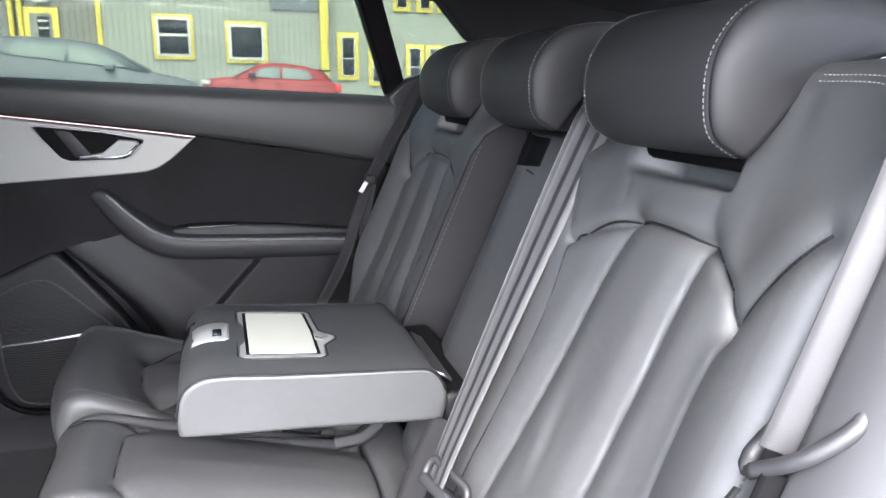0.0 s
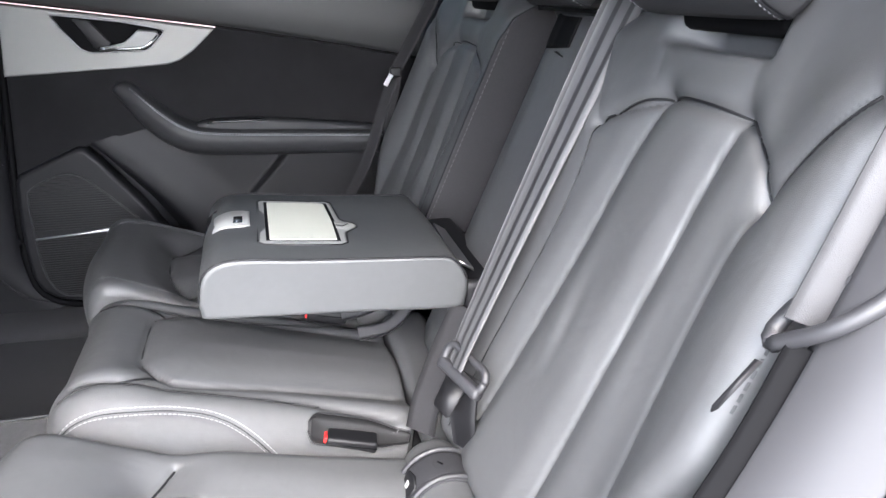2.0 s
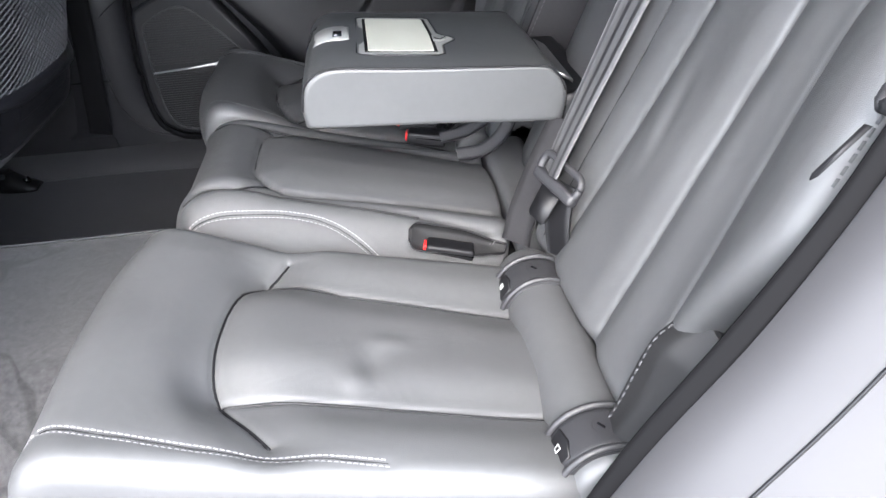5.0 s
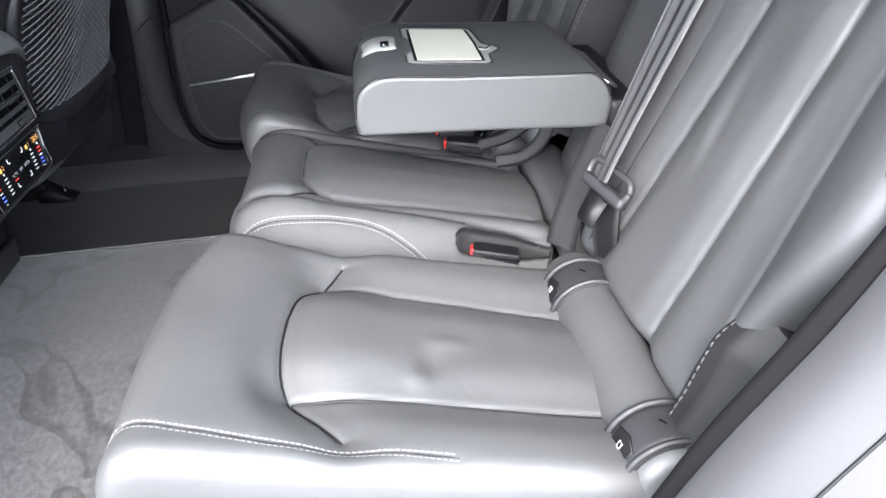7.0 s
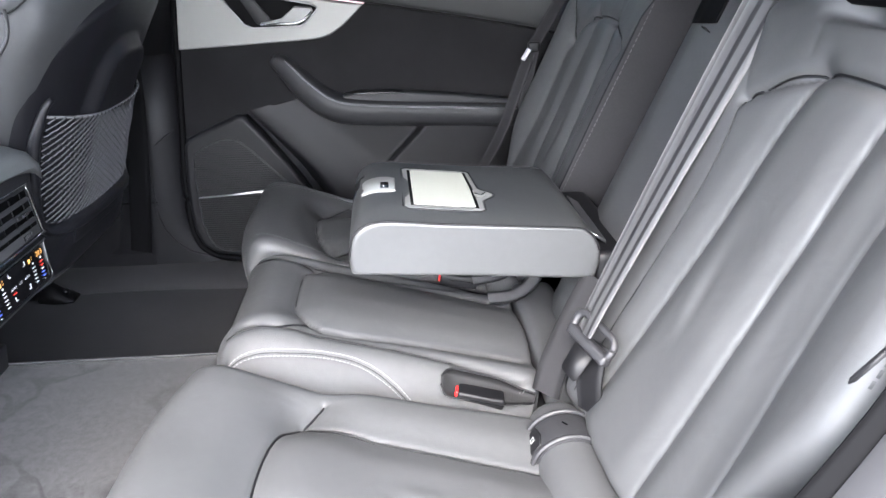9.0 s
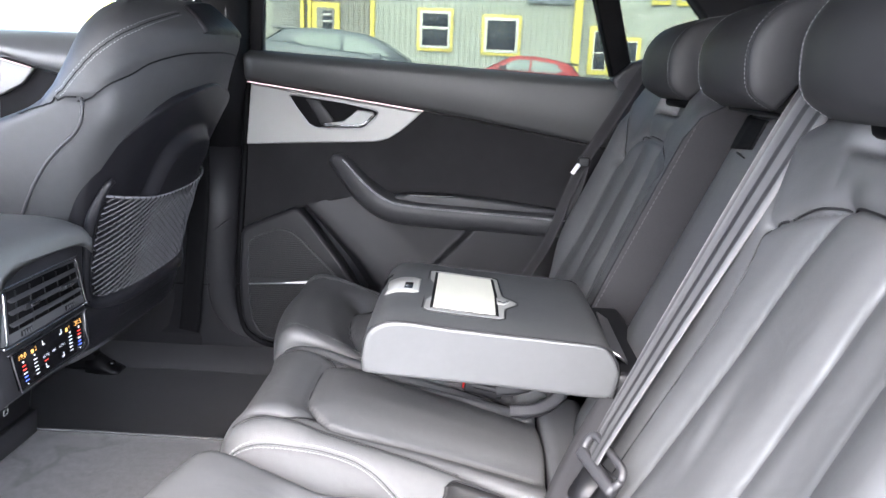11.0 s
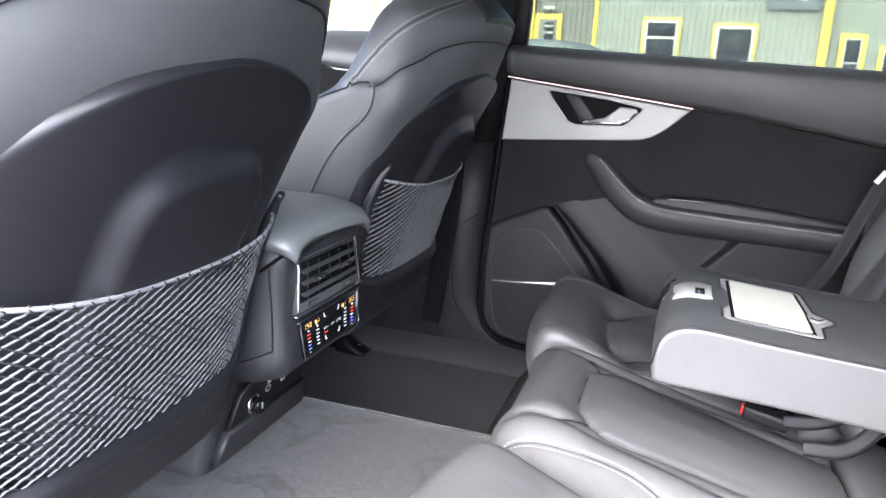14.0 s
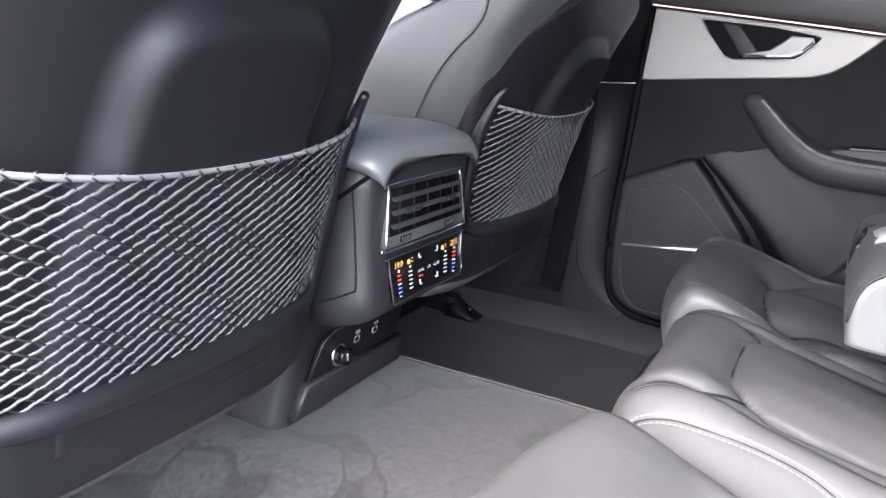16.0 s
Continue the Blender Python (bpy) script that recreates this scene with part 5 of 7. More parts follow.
# near belt at the outer edge of the near backrest
nb = thing("seat_belt", "grey seat belt beside the near backrest", "seat belt", "seat belts", at=(0.09, -0.57, 0.7))
part("webbing", strap(curve([(0.175, -0.572, 0.98), (0.145, -0.572, 0.88), (0.112, -0.572, 0.79), (0.085, -0.570, 0.715)], 30), [(-0.35, -0.90, 0.2)] * 30, 0.026), CLOTH_PALE, nb)
# filler strap: the shaded gap beside the seat edge, painted in its black
part("webbing", strap(curve([(0.080, -0.576, 0.705), (0.050, -0.578, 0.64), (0.004, -0.579, 0.56), (-0.046, -0.579, 0.48), (-0.080, -0.577, 0.41)], 30), [(-0.35, -0.90, 0.2)] * 30, 0.018), VOID, nb, "black strap standing in for the shaded gap behind the seat edge")
part("tongue", tubes("tongue", [curve([(0.072, -0.562, 0.700), (0.084, -0.590, 0.722), (0.106, -0.602, 0.745), (0.113, -0.590, 0.752), (0.097, -0.560, 0.728), (0.078, -0.555, 0.706), (0.072, -0.562, 0.700)], 30)], 0.0052, 12), COVER, nb, "dark grey plastic belt tongue")
part("blade", plate([(0, -0.0035), (0.040, -0.003), (0.044, 0.0), (0.040, 0.003), (0, 0.0035)], lambda a, b, h: (0.066 - 0.62 * a + 0.2 * b, -0.560 + h - b * 0.5, 0.690 - 0.7 * a), 0.002, 0.0006), BLACK, nb, "dark metal belt blade")


# ---- front seats ----
def front_seat(yc):
    """A front seat seen from behind: leather rim, dark shell with a raised arch, a net pocket, a lower panel and a headrest."""
    root = thing("front_seat", "black leather front seat with a net pocket on its back", "car seat", "front seats", at=(-0.85, 0, 0.19))
    xb = lambda z: float(np.interp(z, [0.40, 0.50, 0.60, 0.66, 0.70, 0.75, 0.80, 0.86, 0.90, 0.94, 0.97, 1.00], [-0.806, -0.778, -0.748, -0.728, -0.709, -0.683, -0.656, -0.622, -0.602, -0.590, -0.590, -0.600]))

    # height, half width, front edge of the back
    TABLE = ((0.42, 0.168, -1.00), (0.50, 0.186, -1.02), (0.58, 0.206, -1.03), (0.66, 0.224, -1.02), (0.72, 0.235, -0.99), (0.77, 0.238, -0.945), (0.80, 0.239, -0.90), (0.825, 0.240, -0.84), (0.85, 0.241, -0.805), (0.88, 0.242, -0.785), (0.91, 0.238, -0.77),
             (0.94, 0.226, -0.757), (0.960, 0.210, -0.745), (0.978, 0.186, -0.732), (0.990, 0.155, -0.715), (0.998, 0.11, -0.69))

    HEIGHTS = list(np.linspace(0.42, 0.78, 22)) + list(np.linspace(0.79, 0.985, 44)) + [0.990, 0.994, 0.998]

    def shoulder(x, y):
        """Height of the shoulder seam: high across the back, low along the sides."""
        return float(np.interp(y, [0, 0.1065, 0.1715, 0.2065, 0.232, 0.240], [0.917, 0.913, 0.899, 0.879, 0.861, 0.838])) if x > -0.76 else 0.838

    def body():
        """Rounded-box sections, evenly spaced round; the crown above the seam is padded out."""
        secs = []
        turn = np.linspace(0, 2 * math.pi, 4001)
        c, sn = np.cos(turn), np.sin(turn)
        rows = curve(TABLE, 200)
        for z in HEIGHTS:
            w, xf = np.interp(z, rows[:, 0], rows[:, 1]), np.interp(z, rows[:, 0], rows[:, 2])
            d = xb(z) - xf - 0.004 - max(0, z - 0.95) * 0.6
            soft = float(ss(np.array(z), 0.79, 0.90))
            xx = np.sign(c) * np.abs(c) ** 0.26
            yy = np.sign(sn) * np.abs(sn) ** 0.50
            X = xf + d / 2 + xx * d / 2 - np.maximum(0, xx) * (0.024 + 0.063 * float(ss(np.array(z), 0.80, 0.92))) * np.abs(yy) ** 2.3
            Y = w * yy
            run = np.r_[0, np.cumsum(np.hypot(np.diff(X), np.diff(Y)))]
            at = np.linspace(0, run[-1], 141)[:-1]
            ring = []
            X, Y = np.interp(at, run, X), np.interp(at, run, Y)
            for k in range(int(26 * soft)):
                X = X / 2 + (np.roll(X, 1) + np.roll(X, -1)) / 4
                Y = Y / 2 + (np.roll(Y, 1) + np.roll(Y, -1)) / 4
            for x, y in zip(X, Y):
                puff = 0.0045 * float(ss(np.array(z - shoulder(x, abs(y))), -0.002, 0.012)) * (1 - float(ss(np.array(z), 0.955, 0.985)))
                r = math.hypot(x - xf - d / 2, y)
                ring.append((x + puff * (x - xf - d / 2) / r, y + puff * y / r, z))
            secs.append(ring)
        return solid(loft(secs))
    ob = part("backrest", body(), LEATHER, root, "black leather seat back rim with sewn shoulder")
    def drape(pts, lift):
        P, N = [], []
        for q in pts:
            hit, co, no, idx = ob.closest_point_on_mesh(ob.matrix_world.inverted() @ Vector(q))
            P.append(tuple(co + no * lift))
            N.append(tuple(no))
        return P, N
    half_seam = [(-0.735, 0.245, 0.838), (-0.721, 0.244, 0.840), (-0.690, 0.237, 0.861), (-0.668, 0.2065, 0.879), (-0.647, 0.1715, 0.899), (-0.616, 0.1065, 0.913)]
    seam_line = [(x, -y, z) for x, y, z in half_seam] + [(-0.600, 0.0, 0.917)] + half_seam[::-1]
    P, N = drape(curve(seam_line, 120), 0.0004)
    part("shoulder_seam", tubes("shoulder_seam", [P], 0.0014), BLACK, ob)
    for s in (-1, 1):
        P, N = drape(curve([(-0.735, s * 0.26, 0.838), (-0.77, s * 0.26, 0.838), (-0.84, s * 0.25, 0.840)], 24), 0.0004)
        part("side_seam", tubes("side_seam", [P], 0.0014), BLACK, ob)
        P, N = drape(curve([(-0.728, s * 0.26, 0.838), (-0.733, s * 0.26, 0.812), (-0.746, s * 0.26, 0.79), (-0.794, s * 0.26, 0.743), (-0.845, s * 0.25, 0.659), (-0.88, s * 0.24, 0.58)], 50), 0.0006)
        part("side_piping", tubes("side_piping", [P], 0.0026), LEATHER, ob)
        # crown seam with a row of stitches on both sides
        mid = curve([(-0.770, s * 0.250, 0.841), (-0.745, s * 0.250, 0.869), (-0.710, s * 0.246, 0.905), (-0.674, s * 0.222, 0.935), (-0.647, s * 0.160, 0.960), (-0.633, s * 0.103, 0.975)], 90)
        P, N = drape(mid, 0.0002)
        part("crown_seam", tubes("crown_seam", [P[2:-2]], 0.0009), BLACK, ob)
        for o in (-0.0048, 0.0048):
            side = [Vector(N[k]).cross(Vector(P[min(k + 2, 89)]) - Vector(P[max(k - 2, 0)])).normalized() * o for k in range(90)]
            Q, M = drape([Vector(P[k]) + side[k] for k in range(2, 88)], 0.0004)
            part("stitching", stitches(Q, M, 0.0060, 0.0040, 0.0006), THREAD, ob)
    # shell: the outline narrows to the bottom, the inner field stands proud as an arch
    prof = [(xb(z) + 0.004, z) for z in np.linspace(0.46, 0.862, 14)]
    along = np.r_[0, np.cumsum(np.hypot(np.diff([p[0] for p in prof]), np.diff([p[1] for p in prof])))]
    outline = curve([(0.46, 0.166), (0.5, 0.18), (0.56, 0.198), (0.64, 0.214), (0.7, 0.221), (0.747, 0.212), (0.781, 0.193), (0.804, 0.173), (0.822, 0.15), (0.838, 0.122), (0.85, 0.086), (0.857, 0.05), (0.862, 0.012)], 160)
    def height_of(b):
        return np.interp(b, along, [p[1] for p in prof])
    def halfw(b):
        z = height_of(b)
        return np.interp(z, outline[:, 0], outline[:, 1])
    def relief(A, B):
        z = height_of(B)
        y = np.abs(A)
        # distance inside a rounded arch, 0.10 m to each side and up to 0.787 m
        low = np.minimum(z, 0.712)
        d = 0.104 + 0.12 * (0.70 - low) - np.where(z < 0.712, y, (y ** 3 + (np.maximum(0, z - 0.712) * 1.31) ** 3) ** (1 / 3))
        inside = np.clip(d / 0.024, 0, 1)
        bow = -0.044 * (y / 0.22) ** 4
        return bow + 0.018 * ss(inside, 0.0, 1.0)
    pad = Pad(prof, lambda b: -halfw(b), lambda b: halfw(b), relief, rim=0.008, skirt=0.045, da=0.006, db=0.006, rim0=0.008, rim1=0.004)
    pad.n = -pad.n
    sh = part("back_shell", pad.mesh("back_shell"), SHELL, root, "smooth dark plastic seat back shell with a raised arch")
    # lower panel below the pocket
    secs = []
    for z, w, x in ((0.414, 0.205, -0.796), (0.418, 0.214, -0.786), (0.426, 0.219, -0.780), (0.455, 0.222, -0.770), (0.48, 0.219, -0.764), (0.500, 0.212, -0.760), (0.508, 0.200, -0.766)):
        secs.append([(x - 0.044 * (abs(v) ** 5), w * v, z) for v in np.linspace(-1, 1, 21)] + [(x - 0.20, w * v, z) for v in (0.9, 0, -0.9)])
    part("lower_panel", solid(loft(secs)), SHELL, root, "dark plastic lower panel of the seat back")
    secs = []
    for z, w, x in ((0.384, 0.196, -0.835), (0.388, 0.206, -0.822), (0.400, 0.212, -0.806), (0.416, 0.213, -0.797), (0.419, 0.19, -0.82)):
        secs.append([(x - 0.044 * (abs(v) ** 5), w * v, z) for v in np.linspace(-1, 1, 15)] + [(x - 0.16, w * v, z) for v in (0.9, 0, -0.9)])
    part("carpet_hem", solid(loft(secs)), RUBBER, root, "carpeted edge below the panel")
    # pocket frame: two horns and a bowed lower bar
    def on(y, z, lift):
        return (xb(z) + lift + 0.013 - 0.043 * (abs(y) / 0.2) ** 4, y, z)
    horn = curve([(0.194, 0.717), (0.1995, 0.704), (0.2015, 0.66), (0.200, 0.62), (0.196, 0.58), (0.191, 0.545), (0.184, 0.522), (0.167, 0.507), (0.13, 0.503), (0.0, 0.501)], 60)
    full = [(-y, z) for y, z in horn] + [(y, z) for y, z in horn[::-1]][1:]
    rads = [0.0045 + 0.0045 * min(1, min(k, 118 - k) / 8) + 0.0050 * min(1, max(0, (min(k, 118 - k) - 30) / 12)) for k in range(119)]
    v, f = tube([on(y, z, 0.010) for y, z in full], rads, 12, flat=1.0)
    part("pocket_frame", mesh_of("pocket_frame", v, f), SHELL, root, "thick moulded frame of the net pocket")
    # the net: two families of cords between the elastic top cord and the frame
    def top_z(y):
        return 0.670 + 0.022 * (abs(y) / 0.195) ** 2.2
    def inside(y, z):
        return z < top_z(y) + 0.0005 and z > 0.510 and abs(y) < np.interp(z, [0.510, 0.518, 0.526, 0.548, 0.60, 0.66, 0.70], [0.160, 0.174, 0.179, 0.184, 0.191, 0.195, 0.196])
    def net_x(y, z):
        return (xb(z) + 0.012 + 0.012 - 0.044 * (abs(y) / 0.2) ** 4, y, z)
    def family(slope, phase, gap):
        out = []
        for c in np.arange(-0.6, 1.6, gap):
            run = []
            for y in np.linspace(-0.206, 0.206, 84):
                z = c + phase + slope * y + 0.10 * slope * (y * y) * (1 if slope > 0 else -1)
                if inside(y, z):
                    run.append(net_x(y, z))
                elif len(run) > 1:
                    out.append(run)
                    run = []
                else:
                    run = []
            if len(run) > 1:
                out.append(run)
        return out
    wave = lambda runs: [[(x + 0.0007 * math.sin(2600 * y + i), y, z + 0.0006 * math.sin(1900 * y + i)) for x, y, z in r] for i, r in enumerate(runs)]
    tagged(part("net", tubes("net", wave(family(0.54, 0.0, 0.0104)), 0.00125, 5), MESHCORD, root, "grey elastic net"), kind="stuff")
    tagged(part("net", tubes("net", wave(family(-0.58, 0.004, 0.0112)), 0.00085, 5), MESHCORD_DARK, root, "black elastic net"), kind="stuff")
    cord = [net_x(y, top_z(y)) for y in np.linspace(-0.199, 0.199, 50)]
    part("elastic_cord", tubes("elastic_cord", [cord], 0.0023, 8), CORD, root, "pale elastic cord along the pocket's top")
    wraps = [[(net_x(y, top_z(y))[0] + 0.003 * math.cos(a), y + 0.003 * math.sin(a) + (a - 3) * 0.0012, top_z(y) + 0.0030 * math.cos(a * 1.0 + 1.2)) for a in np.linspace(0, 5, 10)] for y in np.linspace(-0.185, 0.185, 24)]
    tagged(part("cord_wrap", tubes("cord_wrap", wraps, 0.0009, 5), MESHCORD_DARK, root), kind="stuff")
    # headrest on a flat carrier, with posts
    part("headrest_carrier", box(-0.748, -0.660, -0.088, 0.088, 0.950, 0.999, 0.012, 3), PLASTIC, root, "dark plastic headrest carrier")
    secs = []
    for k, z in enumerate(np.linspace(0.944, 0.990, 16)):
        half = 0.094 - 0.012 * (z - 0.944) / 0.046
        ring, rear = [], []
        for v in np.linspace(-1, 1, 31):
            rim = min((1 - abs(v)) * half, z - 0.944) / 0.006
            P, N = drape([(-0.600 - 0.9 * max(0, z - 0.950), half * v, z)], 0)
            q, m = Vector(P[0]), Vector(N[0])
            ring.append(tuple(q + m * (-0.001 + 0.0055 * math.sin(min(1, rim) * math.pi / 2))))
            rear.append(tuple(q - m * 0.008))
        secs.append(ring + rear[::-1])
    part("carrier_cover", solid(loft(secs)), PLASTIC, root, "smooth dark plastic cover at the headrest posts")
    for dy in (-0.03, 0.03):
        part("headrest_post", tubes("headrest_post", [[(-0.66, dy, 0.98), (-0.65, dy, 1.05)]], 0.006, 10), CHROME, root)
    ring = curve([(-0.62, 1.03), (-0.605, 1.10), (-0.61, 1.17), (-0.65, 1.20), (-0.695, 1.18), (-0.72, 1.10), (-0.705, 1.03), (-0.66, 1.02), (-0.62, 1.03)], 40)[:-1]
    cen = ring.mean(0)
    secs = []
    for v in (-1, -0.97, -0.9, -0.75, -0.4, 0, 0.4, 0.75, 0.9, 0.97, 1):
        s = (1 - abs(v) ** 5 * 0.5) * (0.9 if abs(v) == 1 else 1)
        secs.append([(cen[0] + (x - cen[0]) * s, 0.125 * v, cen[1] + (z - cen[1]) * s) for x, z in ring])
    part("headrest", solid(loft(secs)), LEATHER_HEAD, root, "black leather front headrest")
    part("cushion", box(-1.38, -0.92, -0.25, 0.25, 0.38, 0.50, 0.05, 5), LEATHER, root)
    part("seat_frame", box(-1.38, -1.02, -0.20, 0.20, 0.24, 0.40, 0.02, 2), BLACK, root)
    for s in (-1, 1):
        y = 0.245 * s
        rail = part("seat_rail", box(-1.45, -1.01, y - 0.016, y + 0.016, 0.196, 0.236, 0.004, 2), BLACK, root)
        cap = solid(loft([[(x, y + w, 0.190), (x, y + w, 0.190 + h * 0.6), (x - 0.004, y + w * 0.5, 0.190 + h), (x - 0.004, y - w * 0.5, 0.190 + h), (x, y - w, 0.190 + h * 0.6), (x, y - w, 0.190)]
                          for x, w, h in ((-1.03, 0.022, 0.036), (-1.00, 0.024, 0.038), (-0.985, 0.024, 0.026), (-0.970, 0.025, 0.014), (-0.955, 0.020, 0.008))]))
        part("rail_cap", cap, BLACK, rail)
        part("rail_bolt", tubes("rail_bolt", [[(-0.982, y, 0.2065), (-0.972, y, 0.2105)]], 0.007, 12), GLOSS, rail)
    return root


seat = front_seat(0)
seat_far = copy_thing(seat, Matrix.Translation((-0.85, 0.3575, 0.19)))
seat.matrix_basis = Matrix.Translation((-0.85, -0.3575, 0.19))

# ---- centre console ----
con = thing("centre_console", "dark plastic centre console with rear vents and touch panel", "console", at=(-0.8, 0, 0.29))


def console():
    # main body
    secs = []
    for x, w, z0, z1 in ((-1.45, 0.135, 0.43, 0.55), (-1.00, 0.132, 0.435, 0.59), (-0.86, 0.128, 0.44, 0.625), (-0.81, 0.127, 0.445, 0.634), (-0.782, 0.126, 0.45, 0.637), (-0.757, 0.120, 0.456, 0.638), (-0.744, 0.112, 0.462, 0.636), (-0.7395, 0.102, 0.468, 0.630)):
        ring = []
        for v in np.linspace(-1, 1, 11):
            ring.append((x, w * v, z1 + 0.010 * (1 - v * v)))
        for t in np.linspace(0.15, 0.85, 6):
            ring.append((x - 0.006 * math.sin(math.pi * t), w, z1 + (z0 - z1) * t))
        for v in np.linspace(1, -1, 9):
            ring.append((x, w * 0.97 * v, z0))
        for t in np.linspace(0.85, 0.15, 6):
            ring.append((x - 0.006 * math.sin(math.pi * t), -w, z1 + (z0 - z1) * t))
        secs.append(ring)
    me = solid(loft(secs))
    part("body", me, PLASTIC, con, "dark grained plastic console body")
    # hood / lid on top
    secs = []
    for x, w, z in ((-1.30, 0.125, 0.650), (-1.0, 0.128, 0.662), (-0.86, 0.130, 0.667), (-0.80, 0.130, 0.667), (-0.765, 0.128, 0.663), (-0.742, 0.123, 0.657), (-0.731, 0.116, 0.649), (-0.728, 0.110, 0.641)):
        crown = lambda v: 0.012 * (1 - v * v) - 0.014 * abs(v) ** 8
        ring = [(x, w * v, z + crown(v)) for v in np.linspace(-1, 1, 21)] + [(x, w * v * 0.98, z - 0.013 + crown(v)) for v in np.linspace(1, -1, 15)]
        secs.append(ring)
    part("hood", solid(loft(secs)), HOOD, con, "dark leather console lid with window glare painted into its colour")
    # side shut line
    for s in (-1, 1):
        wide = lambda x: s * (float(np.interp(x, [-1.0, -0.86, -0.81, -0.782, -0.757, -0.744, -0.7395], [0.132, 0.128, 0.127, 0.126, 0.120, 0.112, 0.102])) + 0.0004)
        part("shut_line", tubes("shut_line", [[(x, wide(x), z) for x, z in curve([(-0.762, 0.612), (-0.759, 0.56), (-0.758, 0.505), (-0.764, 0.494), (-0.82, 0.470), (-0.87, 0.452)], 50)]], 0.0012), BLACK, con)
        part("lid_gap", tubes("lid_gap", [[(x, wide(x), z) for x, z in curve([(-0.741, 0.632), (-0.752, 0.622), (-0.772, 0.606), (-0.82, 0.572)], 40)]], 0.0026), VOID, con)
    face = lambda a, b, h: (-0.7370 + h + (0.54 - b) * 0.06, a * (1 + 1.6 * max(0, min(0.613 - b, b - 0.47) if b < 0.53 else 0.613 - b)), b)
    # vent: bright frame, dark well, slats and sliders
    vent = part("vent", plate([(-0.083, 0.541), (0.083, 0.541), (0.081, 0.607), (0.078, 0.613), (-0.078, 0.613), (-0.081, 0.607)], face, 0.010, 0.003), SATIN, con, "air vent with horizontal slats")
    loop = [face(a, b, 0.001) for a, b in curve([(-0.083, 0.545), (-0.083, 0.600), (-0.0815, 0.611), (-0.076, 0.6145), (0.076, 0.6145), (0.0815, 0.611), (0.083, 0.600), (0.083, 0.545), (0.080, 0.5395), (-0.080, 0.5395), (-0.083, 0.545)], 120)]
    part("bright_frame", tubes("bright_frame", [loop], 0.0015, 8), CHROME, vent, "thin bright metal frame")
    # flat black plate: the shade behind the slats is put into its colour
    part("well", plate([(-0.077, 0.5555), (0.077, 0.5555), (0.077, 0.6095), (-0.077, 0.6095)], lambda a, b, h: face(a, b, h + 0.0006), 0.001, 0), VOID, vent)
    for k in range(3):
        z = 0.5665 + 0.0155 * k
        part("slat", plate([(-0.0755, z - 0.0021), (0.0755, z - 0.0021), (0.0755, z + 0.0021), (-0.0755, z + 0.0021)], lambda a, b, h: (face(a, b, h + 0.004)[0] - 1.5 * (b - z), face(a, b, 0)[1], b), 0.004, 0.0012), PLASTIC_GREY, vent)
    for k in range(5):
        y = -0.060 + 0.030 * k
        part("fin", plate([(y - 0.001, 0.557), (y + 0.001, 0.557), (y + 0.001, 0.607), (y - 0.001, 0.607)], lambda a, b, h: face(a, b, h + 0.0016), 0.001, 0), BLACK, vent)
    for y in (-0.038, 0.040):
        part("slider", plate([(y - 0.014, 0.5785), (y + 0.014, 0.5785), (y + 0.014, 0.5850), (y - 0.014, 0.5850)], lambda a, b, h: face(a, b, h + 0.0085), 0.004, 0.0012), PLASTIC, vent, "small vent slider")
        part("slider_edge", plate([(y - 0.004, 0.5795), (y + 0.015, 0.5800), (y + 0.015, 0.5835), (y - 0.004, 0.5840)], lambda a, b, h: face(a, b, h + 0.0092), 0.001, 0.0004), CHROME, vent)
    for y in (-0.045, 0.048):
        w = part("wheel", plate([(y - 0.011, 0.5445), (y + 0.011, 0.5445), (y + 0.011, 0.5515), (y - 0.011, 0.5515)], lambda a, b, h: face(a, b, h + 0.0008), 0.001, 0.0004), BLACK, vent, "small vent thumbwheel")
        for k in range(4):
            part("tooth", plate([(y - 0.008 + 0.005 * k, 0.5455), (y - 0.0055 + 0.005 * k, 0.5455), (y - 0.0055 + 0.005 * k, 0.5505), (y - 0.008 + 0.005 * k, 0.5505)], lambda a, b, h: face(a, b, h + 0.0014), 0.0006, 0), SATIN, w)
    # touch panel
    panel = part("touch_panel", plate([(-0.079, 0.476), (0.077, 0.476), (0.077, 0.528), (-0.079, 0.528)], face, 0.004, 0.0015), GLOSS, con, "gloss black climate touch panel with lit symbols")
    loop = [face(a, b, 0.0006) for a, b in curve([(-0.079, 0.474), (-0.080, 0.500), (-0.080, 0.528), (-0.079, 0.530), (0.0, 0.530), (0.077, 0.530), (0.078, 0.528), (0.078, 0.500), (0.078, 0.474), (0.0, 0.4735), (-0.079, 0.474)], 100)]
    part("panel_edge", tubes("panel_edge", [loop], 0.0008, 6), SILVER, panel)
    def bar(a, b, w, h, material, name="symbol"):
        part(name, plate([(a - w, b - h), (a + w, b - h), (a + w, b + h), (a - w, b + h)], lambda p, q, r: face(p, q, r + 0.0007), 0.0004, 0), material, panel)
    def text(s, a, b, size, material):
        m = Matrix.Translation(face(a, b, 0.0008)) @ Matrix(((0, 0, 1, 0), (1, 0, 0, 0), (0, 1, 0, 0), (0, 0, 0, 1)))
        letters(s, size, m, material, panel, "digits" if s[0].isdigit() else "word")
    text("19.0", -0.063, 0.519, 0.0105, AMBER)
    text("20.5", 0.060, 0.519, 0.0105, AMBER)
    text("2", -0.036, 0.519, 0.0085, AMBER)
    text("1", 0.039, 0.519, 0.0085, AMBER)
    bar(-0.0425, 0.518, 0.0022, 0.0026, AMBER)
    bar(0.0325, 0.518, 0.0022, 0.0026, AMBER)
